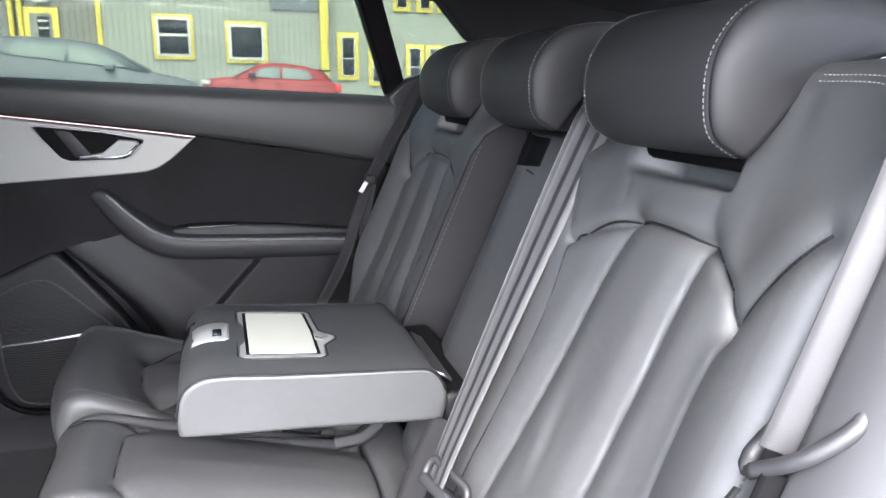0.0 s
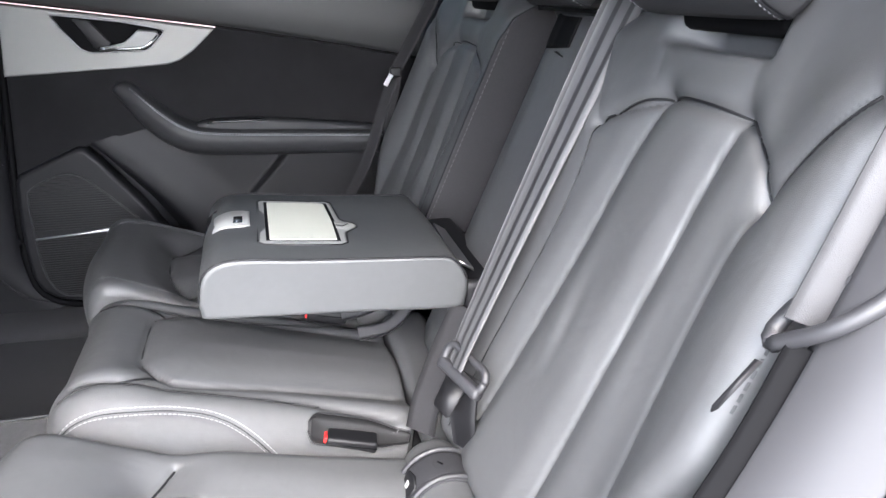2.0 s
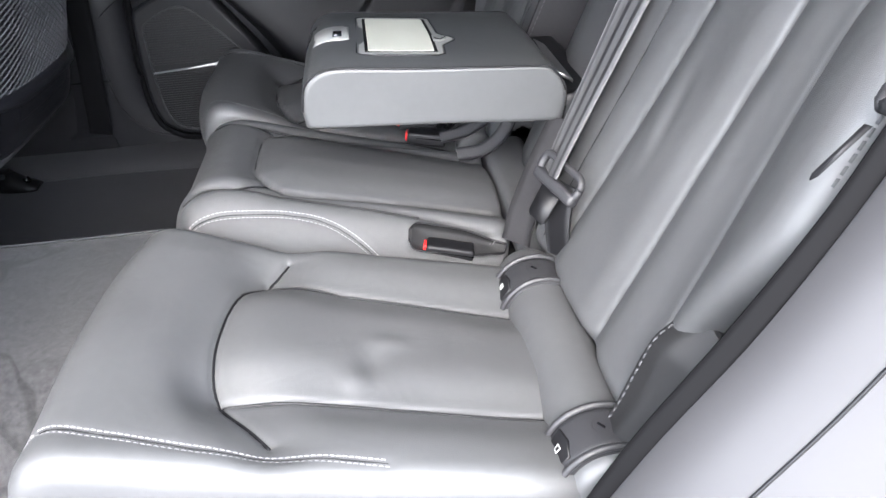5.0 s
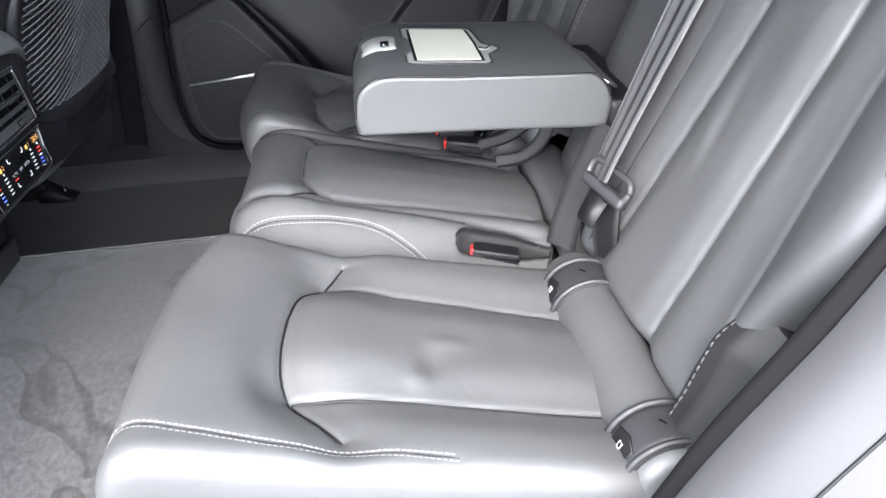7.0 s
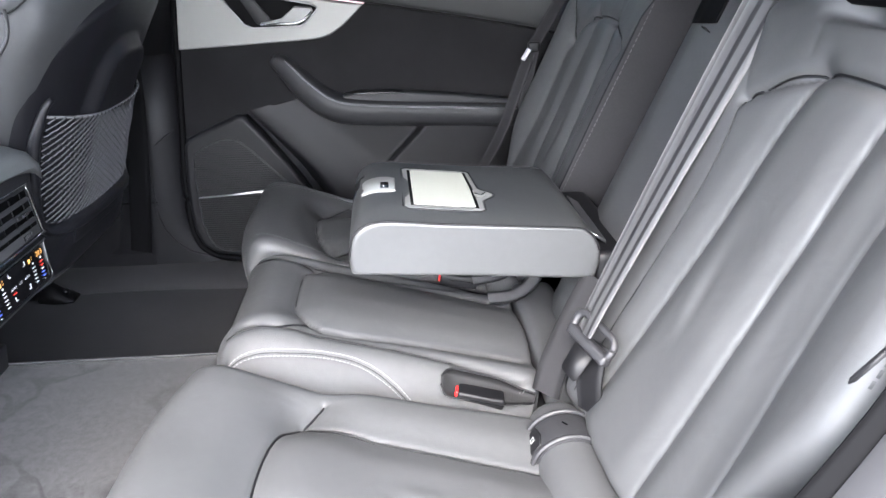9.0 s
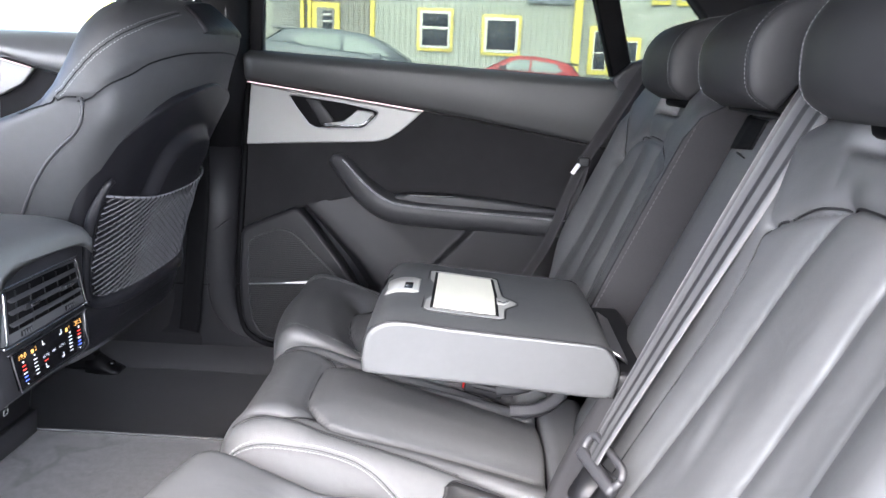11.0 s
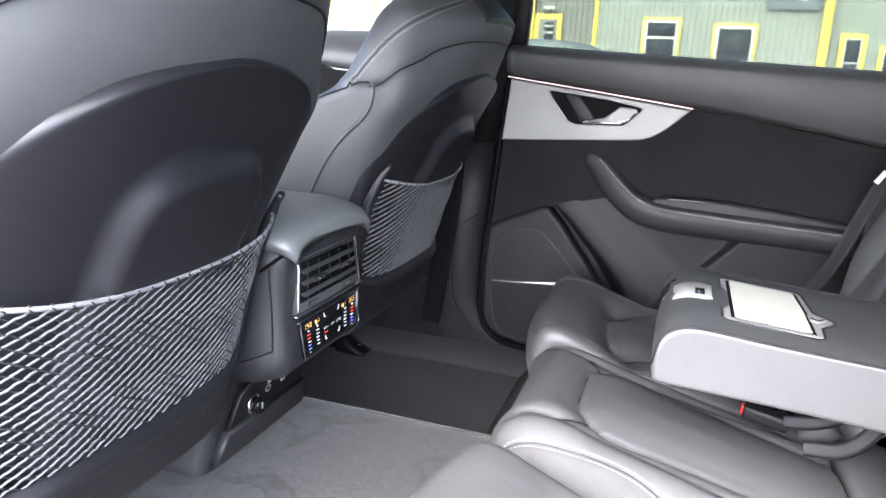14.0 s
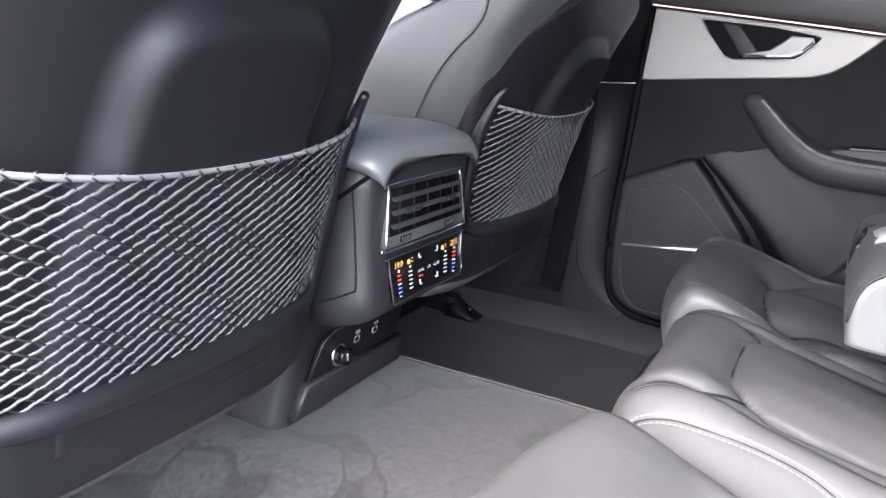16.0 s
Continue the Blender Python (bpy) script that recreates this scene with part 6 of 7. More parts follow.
    for a in (-0.063, 0.062):
        for k in range(5):
            bar(a, 0.506 - 0.0052 * k, 0.0036, 0.0007, (REDGLOW, REDGLOW, WHITEGLOW, BLUEGLOW, BLUEGLOW)[k])
        bar(a, 0.5115, 0.0006, 0.0016, WHITEGLOW)
        bar(a, 0.5115, 0.0016, 0.0006, WHITEGLOW)
        bar(a, 0.4800, 0.0016, 0.0005, WHITEGLOW)
    for a in (-0.040, 0.040):
        for k in range(5):
            bar(a, 0.5055 - 0.0052 * k, 0.0034, 0.0006, WHITEGLOW)
        bar(a, 0.5115, 0.0006, 0.0014, WHITEGLOW)
        bar(a, 0.5115, 0.0014, 0.0006, WHITEGLOW)
    text("AUTO", -0.018, 0.501, 0.0052, WHITEGLOW)
    text("OFF", 0.000, 0.501, 0.0048, WHITEGLOW)
    text("AUTO", 0.018, 0.501, 0.0052, WHITEGLOW)
    for a, s in ((-0.019, 1), (0.019, -1)):
        for z in (0.5195, 0.486):
            bar(a - 0.0015 * s, z + 0.0012, 0.0006, 0.0028, WHITEGLOW)
            bar(a + 0.0006 * s, z - 0.0018, 0.0022, 0.0006, WHITEGLOW)
    bar(-0.021, 0.4945, 0.0018, 0.0007, REDGLOW)
    bar(-0.016, 0.4945, 0.0018, 0.0007, REDGLOW)
    # foot below, set back, with a socket field
    secs = []
    for z, x, w in ((0.265, -0.868, 0.138), (0.30, -0.868, 0.134), (0.335, -0.862, 0.130), (0.36, -0.858, 0.128), (0.40, -0.850, 0.126), (0.44, -0.835, 0.124), (0.47, -0.810, 0.122)):
        secs.append([(x - 0.4, -w, z), (x - 0.02, -w, z), (x - 0.004, -w + 0.008, z), (x, -w + 0.022, z), (x, w - 0.012, z), (x - 0.004, w + 0.002, z), (x - 0.02, w + 0.01, z), (x - 0.4, w + 0.01, z)])
    part("foot", solid(loft(secs)), PLASTIC, con, "dark plastic console foot")
    ff = lambda a, b, h: (-0.8480 + h - (0.37 - b) * 0.22, a, b)
    part("step", plate([(-0.116, 0.300), (0.124, 0.300), (0.116, 0.347), (-0.104, 0.347)], lambda a, b, h: ff(a, b, h + 0.010), 0.02, 0.004), PLASTIC, con)
    fld = part("socket_field", plate([(-0.098, 0.350), (0.100, 0.350), (0.100, 0.412), (-0.062, 0.412), (-0.082, 0.400)], lambda a, b, h: ff(a, b, h + 0.004), 0.006, 0.002), BLACK, con, "black recessed socket field")
    part("field_edge", tubes("field_edge", [[ff(a, b, 0.0045) for a, b in ((-0.098, 0.350), (-0.082, 0.400), (-0.062, 0.412), (0.100, 0.412))]], 0.0016, 6), PLASTIC, fld)
    part("socket_ring", tubes("socket_ring", [[(-0.8380, -0.048 + 0.0135 * math.cos(t), 0.3735 + 0.0135 * math.sin(t)) for t in np.linspace(0, 2 * math.pi, 30)]], 0.0024, 8), CHROME, fld, "bright socket ring")
    part("socket_cap", tubes("socket_cap", [[(-0.850, -0.048, 0.3735), (-0.826, -0.048, 0.3735), (-0.824, -0.048, 0.3735)]], 0.0120, 20), GLOSS, fld, "gloss black socket cap")
    for k in range(3):
        part("cap_mark", box(-0.8238, -0.8232, -0.0495, -0.0465, 0.3690 + 0.0035 * k, 0.3712 + 0.0035 * k), PRINT, fld)
    for y in (-0.005, 0.037):
        part("usb_sign", tubes("usb_sign", [[ff(y + a, 0.380 + b, 0.0048) for a, b in frame_loop(0.0050, 0.0048, 0.0025)], [ff(y + a, 0.391 + b, 0.0048) for a, b in frame_loop(0.0036, 0.0018, 0.0008)]], 0.0008, 6), BEZEL, fld, "white USB port marking")
        part("usb_port", plate([(y - 0.0042, 0.3775), (y + 0.0042, 0.3775), (y + 0.0042, 0.3815), (y - 0.0042, 0.3815)], lambda a, b, h: ff(a, b, h + 0.0052), 0.001, 0.0004), GLOSS, fld)


console()


# ---- far rear door ----
door = thing("door_1", "closed rear door lined in suede, leather and pale metal", "car door", kind="structure", at=(-0.3, 0.7, 0.25))
yd = lambda y: (lambda a, b, h: (a, y - h, b))


def door_lining():
    LINE = [(-0.668, 0.868), (-0.655, 0.866), (-0.46, 0.8425), (-0.275, 0.819), (-0.10, 0.7925), (0.111, 0.757), (0.175, 0.745)]
    line = curve(LINE, 40)
    zl = lambda x: float(np.interp(x, line[:, 0], line[:, 1]))
    # upper lining: a padded sill that rolls over to the glass
    secs = []
    for x in np.linspace(-0.668, 0.168, 36):
        top = 0.929 - 0.031 * (x + 0.62) / 0.76
        z0 = zl(x)
        secs.append([(x, 0.745, z0), (x, 0.690, z0), (x, 0.681, z0 + 0.003), (x, 0.676, z0 + 0.010), (x, 0.672, (z0 + top) / 2), (x, 0.670, top - 0.022), (x, 0.674, top - 0.010), (x, 0.684, top - 0.002), (x, 0.700, top + 0.001), (x, 0.716, top), (x, 0.722, top - 0.012), (x, 0.745, top - 0.02)])
    part("upper_lining", solid(loft(secs)), DOOR_TOP, door, "padded black upper door lining")
    # suede field
    suede = [(-0.690, 0.520), (-0.672, 0.74)] + [(x, z - 0.004) for x, z in line[1:]] + [(0.175, 0.56), (0.0, 0.545), (-0.30, 0.560), (-0.36, 0.598), (-0.42, 0.616), (-0.554, 0.580), (-0.64, 0.546)]
    part("suede_field", plate(suede, yd(0.701), 0.03, 0.004), SUEDE, door, "black suede door field")
    # pale inlay
    inlay = [(-0.672, 0.725), (-0.659, 0.858)] + [(x, zl(x) - 0.008) for x in np.linspace(-0.64, -0.30, 14)] + [(-0.2755, 0.8115), (-0.295, 0.792), (-0.322, 0.768), (-0.348, 0.751), (-0.372, 0.7435), (-0.42, 0.7395), (-0.50, 0.735), (-0.60, 0.729)]
    inl = part("inlay", plate(inlay, yd(0.690), 0.014, 0.003), INLAY, door, "pale silver door inlay with a fine weave")
    part("light_strip", tubes("light_strip", [[(x, 0.6825, zl(x) - 0.0035) for x in np.linspace(-0.664, -0.272, 30)]], 0.0013, 6), AMBIENT, door, "thin lit pinkish light strip")
    # handle bowl and lever
    bowl = [(-0.572, 0.838), (-0.560, 0.8385), (-0.45, 0.8265), (-0.385, 0.8145), (-0.372, 0.8085), (-0.376, 0.800), (-0.398, 0.778), (-0.410, 0.7715), (-0.510, 0.7685), (-0.527, 0.7755), (-0.556, 0.812)]
    # flat plate: the bowl's depth and shade are put into its black
    bw = part("handle_bowl", plate(bowl, yd(0.6865), 0.004, 0.001), VOID, inl, "black handle bowl with its shade painted in")
    part("bowl_edge", tubes("bowl_edge", [[(x, 0.6860, z) for x, z in bowl + bowl[:1]]], 0.0014, 6), SILVER, inl)
    part("bowl_post", plate([(-0.535, 0.832), (-0.505, 0.829), (-0.470, 0.785), (-0.480, 0.776), (-0.500, 0.776)], yd(0.6835), 0.004, 0.002), BLACK, bw)
    lever = [(-0.492, 0.7735), (-0.415, 0.7745), (-0.398, 0.782), (-0.380, 0.8005), (-0.384, 0.8085), (-0.418, 0.8115), (-0.428, 0.802), (-0.448, 0.7865), (-0.490, 0.7790)]
    part("lever", plate(lever, yd(0.672), 0.012, 0.004, 3), BEZEL, inl, "satin silver door lever")
    part("lever_shine", tubes("lever_shine", [[(-0.492, 0.6705, 0.7762), (-0.45, 0.6695, 0.7768), (-0.416, 0.6695, 0.7775), (-0.40, 0.6700, 0.7840), (-0.383, 0.6705, 0.8010)]], 0.0018, 8), CHROME, inl)
    # pull armrest: a swept leather body
    top = curve([(-0.474, 0.709), (-0.447, 0.708), (-0.396, 0.664), (-0.350, 0.6315), (-0.305, 0.6185), (-0.20, 0.611), (-0.05, 0.604), (0.06, 0.598)], 60)
    low = curve([(-0.484, 0.694), (-0.470, 0.672), (-0.425, 0.612), (-0.375, 0.574), (-0.320, 0.557), (-0.20, 0.551), (-0.05, 0.547), (0.06, 0.543)], 60)
    secs = []
    for k in range(60):
        (xt, zt), (xl, zl2) = top[k], low[k]
        out = 0.050 * min(1, 0.35 + k / 22)
        ring = []
        for t, o in ((0, 0.0), (0.02, 0.55), (0.10, 0.86), (0.25, 0.99), (0.45, 1.0), (0.7, 0.93), (0.88, 0.75), (0.98, 0.4), (1, 0.0)):
            ring.append((xt + (xl - xt) * t, 0.700 - out * o, zt + (zl2 - zt) * t))
        ring += [(xl, 0.712, zl2), (xt, 0.712, zt)]
        secs.append(ring)
    arm = part("pull_armrest", solid(loft(secs)), LEATHER_HEAD, door, "dark leather door pull and armrest")
    for f in (0.16, 0.20):
        pts = []
        for k in range(3, 60):
            (xt, zt), (xl, zl2) = top[k], low[k]
            out = 0.050 * min(1, 0.35 + k / 22)
            o = np.interp(f, [0.02, 0.10, 0.25, 0.45], [0.55, 0.86, 0.99, 1.0])
            pts.append((xt + (xl - xt) * f, 0.6995 - out * o, zt + (zl2 - zt) * f))
        part("stitching", stitches(pts, [(0, -1, 0.3)] * len(pts), 0.0056, 0.0040, 0.0006), THREAD, arm)
    # switch ledge above the armrest
    part("switch_ledge", plate([(-0.335, 0.6155), (-0.325, 0.626), (-0.29, 0.6315), (-0.20, 0.6315), (-0.16, 0.627), (-0.10, 0.623), (0.06, 0.606), (0.06, 0.595), (-0.32, 0.6085)], yd(0.668), 0.03, 0.006), LEATHER_HEAD, door)
    part("window_switch", plate([(-0.310, 0.6255), (-0.295, 0.6315), (-0.20, 0.6325), (-0.185, 0.6275)], yd(0.662), 0.01, 0.003), GLOSS, door, "gloss black window switch")
    # lower lining: hollow pocket, flat rear field
    X, Z = np.meshgrid(np.linspace(-0.69, 0.16, 150), np.linspace(0.0, 1.0, 70), indexing="ij")
    Z = 0.24 + Z * (np.interp(X, [-0.69, -0.554, -0.42, -0.36, -0.30, 0.16], [0.532, 0.586, 0.622, 0.605, 0.60, 0.60]) - 0.24)
    edge = np.interp(Z, [0.24, 0.392, 0.458, 0.55, 0.585, 0.62], [-0.40, -0.41, -0.453, -0.523, -0.552, -0.585])
    d = X - edge
    wedge = np.interp(Z, [0.40, 0.46, 0.585, 0.60], [0.055, 0.048, 0.014, 0.008])
    rear = 1 - ss(X, -0.245 + 0.92 * (Z - 0.449), -0.238 + 0.92 * (Z - 0.449))
    Y = 0.694 + 0.042 * (1 - ss(d, 0.0, wedge)) + (0.020 * ss(d, wedge + 0.02, wedge + 0.16) + 0.006 * np.cos(9 * (Z - 0.45))) * rear
    nx, nz = X.shape
    V = np.stack([X, Y, Z], -1).reshape(-1, 3)
    F = [(i * nz + j, i * nz + j + 1, (i + 1) * nz + j + 1, (i + 1) * nz + j) for i in range(nx - 1) for j in range(nz - 1)]
    part("lower_lining", solid(mesh_of("lower_lining", V, F)), DOOR_PLASTIC, door, "dark plastic lower door lining with a hollow pocket")
    part("door_carcass", box(-0.685, 0.16, 0.735, 0.78, 0.235, 0.90, 0.01, 2), BLACK, door)
    # speaker frame and grille
    sf = [(-0.693, 0.31), (-0.697, 0.36), (-0.697, 0.42), (-0.690, 0.515), (-0.682, 0.531), (-0.62, 0.560), (-0.566, 0.583), (-0.550, 0.581), (-0.523, 0.550), (-0.453, 0.458), (-0.41, 0.392), (-0.39, 0.34), (-0.40, 0.245), (-0.60, 0.245), (-0.65, 0.255), (-0.68, 0.277)]
    seal = curve([(-0.668, 0.86), (-0.678, 0.72), (-0.694, 0.53), (-0.703, 0.42), (-0.702, 0.33), (-0.690, 0.275), (-0.655, 0.245), (-0.60, 0.234), (-0.40, 0.232), (-0.10, 0.232)], 80)
    part("door_seal", tubes("door_seal", [[(x, 0.700, z) for x, z in seal]], 0.0075, 8), VOID, door, "black rubber door seal")
    part("speaker_frame", plate(sf, yd(0.682), 0.04, 0.010, 3), DOOR_PLASTIC, door, "dark grained speaker surround")
    grille = curve([(-0.671, 0.47), (-0.669, 0.495), (-0.655, 0.508), (-0.63, 0.521), (-0.602, 0.531), (-0.578, 0.530), (-0.555, 0.517), (-0.51, 0.472), (-0.462, 0.420), (-0.445, 0.385), (-0.45, 0.32), (-0.49, 0.268), (-0.60, 0.262), (-0.648, 0.278), (-0.668, 0.33), (-0.672, 0.42), (-0.671, 0.47)], 90)
    g = part("speaker_grille", plate([tuple(p) for p in grille[:-1]], yd(0.6795), 0.003, 0.0008), BLACK, door, "fine ribbed black speaker grille")
    part("grille_edge", tubes("grille_edge", [[(x, 0.6785, z) for x, z in grille]], 0.0022, 6), PLASTIC, g)
    poly = grille[:-1]
    for z in np.arange(0.268, 0.537, 0.0052):
        hits = []
        for (x0, z0), (x1, z1) in zip(poly, np.roll(poly, -1, 0)):
            if (z0 <= z) != (z1 <= z):
                hits.append(x0 + (x1 - x0) * (z - z0) / (z1 - z0))
        if len(hits) >= 2 and abs(z - 0.403) > 0.006:
            part("grille_rib", box(min(hits) + 0.003, max(hits) - 0.003, 0.6765, 0.6790, z - 0.0011, z + 0.0011), BLACK, g)
    part("grille_bar", plate([(-0.671, 0.3955), (-0.47, 0.4085), (-0.47, 0.4175), (-0.60, 0.4035), (-0.671, 0.3985)], yd(0.674), 0.005, 0.0012), SILVER, g, "satin metal strip across the grille")
    # glass and rubber
    pane = part("pane", plate([(-0.66, 0.90), (0.16, 0.88), (0.10, 1.24), (-0.62, 1.24)], lambda a, b, h: (a, 0.718 - 0.28 * (b - 0.90) - h, b), 0.004, 0), GLASS, door, "clear door glass with rain on it")
    pane.visible_shadow = False
    part("glass_seal", tubes("glass_seal", [[(x, 0.712, 0.9305 - 0.031 * (x + 0.62) / 0.76) for x in np.linspace(-0.665, 0.14, 12)]], 0.0015, 6), BLACK, door)
    for xa, xb, za, zb in ((-0.664, -0.636, 0.92, 1.24),):
        part("door_frame", plate([(xa, za), (xb, za), (xb + 0.035, zb), (xa + 0.035, zb)], lambda a, b, h: (a, 0.708 - 0.25 * (b - 0.90) - h, b), 0.03, 0.003), BLACK, door)
    return pane


door_lining()

# ---- far front door, seen past the seat ----
fdoor = thing("door_2", "closed front door lined in suede with pale inlay", "car door", kind="structure", at=(-1.2, 0.7, 0.25))
secs = []
for x in np.linspace(-1.74, -0.80, 24):
    top = 0.955
    z0 = min(0.900, 0.866 - 0.30 * (x + 1.11)) if x < -1.11 else 0.866 - 0.05 * (x + 1.11)
    secs.append([(x, 0.745, z0), (x, 0.69, z0), (x, 0.672, z0 + 0.006), (x, 0.668, z0 + 0.014), (x, 0.676, (z0 + top) / 2), (x, 0.690, top - 0.004), (x, 0.715, top), (x, 0.745, top - 0.02)])
# paler than the rear door's lining: window light on it is put into the colour
part("upper_lining", solid(loft(secs)), SATIN, fdoor, "smooth upper door lining with sky light painted in as grey")
part("suede_field", plate([(-1.74, 0.16), (-0.80, 0.16), (-0.80, 0.852), (-1.11, 0.862), (-1.22, 0.895), (-1.74, 0.897)], yd(0.702), 0.03, 0.004), SUEDE, fdoor)
part("inlay", plate([(-1.70, 0.892), (-1.225, 0.890), (-1.150, 0.872), (-1.18, 0.838), (-1.225, 0.815), (-1.30, 0.79), (-1.70, 0.77)], yd(0.69), 0.012, 0.003), INLAY, fdoor)
part("light_strip", tubes("light_strip", [[(-1.70, 0.684, 0.894), (-1.225, 0.684, 0.892), (-1.152, 0.684, 0.874)]], 0.0012), AMBIENT, fdoor)
pane = part("pane", plate([(-1.70, 0.93), (-0.82, 0.93), (-0.78, 1.23), (-1.35, 1.23)], lambda a, b, h: (a, 0.716 - 0.28 * (b - 0.90) - h, b), 0.004, 0), GLASS_CLEAR, fdoor)
pane.visible_shadow = False


# ---- outside ----
def ground_z(X, Y):
    return -0.45 + 0.03 * Y - 0.075 * X


def ground():
    xs = [-300, -120, -60, -40, -30, -20, -10, -4, 0, 4, 10, 20, 30, 40, 60, 120, 300]
    ys = [-300, -120, -60, -30, -10, 0, 10, 20, 26, 40, 80, 160, 300]
    lim = lambda X, Y: ground_z(np.clip(X, -25, 20), np.clip(Y, -15, 30))
    X, Y = np.meshgrid(xs, ys, indexing="ij")
    Z = lim(X.astype(float), Y.astype(float))
    V = np.stack([X, Y, Z], -1).reshape(-1, 3)
    ny = len(ys)
    F = [(i * ny + j, (i + 1) * ny + j, (i + 1) * ny + j + 1, i * ny + j + 1) for i in range(len(xs) - 1) for j in range(ny - 1)]
    ob = part("ground", solid(mesh_of("ground", V, F, False)), ASPHALT, None)
    tagged(ob, "damp grey asphalt yard", "ground", kind="structure")


ground()


def rib_wall(x0, x1, y, z0, z1, pitch=0.2, depth=0.014, along="x"):
    """Trapezoid-profiled cladding."""
    prof = []
    a = x0
    while a < x1 - 1e-6:
        for t, d in ((0, 0), (0.40, 0), (0.50, depth), (0.90, depth)):
            b = a + t * pitch
            if b < x1:
                prof.append((b, -d))
        a += pitch
    prof.append((x1, 0))
    V, F = [], []
    for u, d in prof:
        for z in (z0, z1):
            V.append((u, y + d, z) if along == "x" else (y - d, u, z))
    for i in range(len(prof) - 1):
        F.append((2 * i, 2 * i + 2, 2 * i + 3, 2 * i + 1))
    k = len(V)
    for u in (x0, x1):
        for z in (z0, z1):
            V.append((u, y + 0.3, z) if along == "x" else (y + 0.3, u, z))
    F.append((k, k + 1, k + 3, k + 2))
    F.append((0, 1, k + 1, k))
    n = 2 * (len(prof) - 1)
    F.append((n, k + 2, k + 3, n + 1))
    return solid(mesh_of("cladding", V, F, False))


def b_window(root, x0, x1, z0, z1, y, split=0.55, trim=0.10, to=None):
    """A window: yellow surround, white frame and sashes, dark panes."""
    to = to or (lambda a, b, h: (a, y - h, b))
    w = part("window", plate([(x0 - trim, z0 - trim), (x1 + trim, z0 - trim), (x1 + trim, z1 + trim), (x0 - trim, z1 + trim)], lambda a, b, h: to(a, b, h + 0.06), 0.05, 0.01), YELLOW, root, "window in a yellow surround")
    part("frame", plate([(x0, z0), (x1, z0), (x1, z1), (x0, z1)], lambda a, b, h: to(a, b, h + 0.09), 0.03, 0.01), WHITE_FRAME, w)
    b = 0.085 * (x1 - x0)
    zs = z0 + split * (z1 - z0)
    cuts = ((z0 + b, zs - b * 0.5), (zs + b * 0.5, z1 - b)) if split else ((z0 + b, z1 - b),)
    for a0, a1 in cuts:
        part("pane", plate([(x0 + b, a0), (x1 - b, a0), (x1 - b, a1), (x0 + b, a1)], lambda a, b2, h: to(a, b2, h + 0.095), 0.01, 0), DARKPANE, w)
    return w


hall = thing("industrial_building", "pale ribbed metal industrial building with yellow window surrounds", "building", at=(0, 26, 0))
zb = -1.5
part("cladding", rib_wall(-3.85, 3.55, 26.0, zb, 7.5), CLADDING, hall, "pale ribbed wall cladding")
part("cladding", rib_wall(-7.6, -3.85, 26.25, zb, 7.5, 0.2, 0.018), CLADDING_GREY, hall, "greyer recessed wall cladding")
part("corner_flashing", box(3.45, 3.75, 25.80, 26.1, zb, 7.5, 0.02), YELLOW, hall)
part("corner_flashing", box(-3.95, -3.78, 25.92, 26.4, zb, 7.5, 0.02), YELLOW, hall)
part("wall", box(3.75, 16.0, 26.35, 26.7, zb, 9.0), CLADDING, hall)
part("wall", box(-24.0, -7.45, 26.35, 26.7, zb, 7.5), CLADDING, hall)
part("roof", box(-24.0, 16.0, 25.9, 45, 7.5, 7.7), CLADDING_GREY, hall)
b_window(hall, -2.12, -1.00, 1.77, 3.08, 25.96)
b_window(hall, 0.24, 1.48, 1.70, 2.93, 25.96, 0)
b_window(hall, 4.28, 4.78, 1.22, 2.63, 26.30, 0.45, 0.16)
for x in (5.45, 6.9, 7.7):
    b_window(hall, x, x + 0.45, 1.0, 2.3, 26.30, 0.45, 0.14)
for x in (6.4, 7.3, 8.15, 9.0):
    b_window(hall, x, x + 0.40, 3.75, 5.0, 26.30, 0.45, 0.14)
sign = part("sign_board", box(1.74, 3.36, 25.86, 25.92, 3.46, 4.35, 0.01), SIGN, hall, "dark sign board with a pale arrow")
part("arrow", plate([(2.40, 3.87), (2.92, 3.87), (2.76, 3.74), (2.84, 3.69), (3.10, 3.92), (2.84, 4.15), (2.76, 4.10), (2.92, 3.97), (2.40, 3.97)], lambda a, b, h: (a, 25.855 - h, b), 0.004, 0), WHITE_FRAME, sign, "pale arrow")
# entrance with yellow frame, lamp, and the roller shutter beside it
ent = part("entrance", box(-6.15, -5.10, 26.10, 26.2, zb, 3.25, 0.02), YELLOW, hall, "yellow entrance door frame")
part("door_leaf", box(-5.95, -5.30, 26.05, 26.09, zb, 3.05, 0.01), CLADDING_GREY, ent)
part("pane", box(-5.72, -5.38, 26.03, 26.045, 1.9, 2.95, 0.005), DARKPANE, ent)
part("blind", box(-5.70, -5.40, 26.02, 26.03, 2.55, 2.62, 0), WHITE_FRAME, ent)
part("blind", box(-5.70, -5.40, 26.02, 26.03, 2.78, 2.85, 0), WHITE_FRAME, ent)
part("lamp", box(-5.80, -5.35, 25.95, 26.1, 3.38, 3.52, 0.03), WHITE_FRAME, hall, "small white wall lamp")
for x in (-6.55, -6.28):
    part("post", box(x, x + 0.14, 26.0, 26.2, zb, 7.0, 0.02), YELLOW, hall)
sh = part("roller_shutter", box(-7.6, -6.56, 26.15, 26.22, zb, 7.0), SHUTTER, hall, "dark roller shutter")
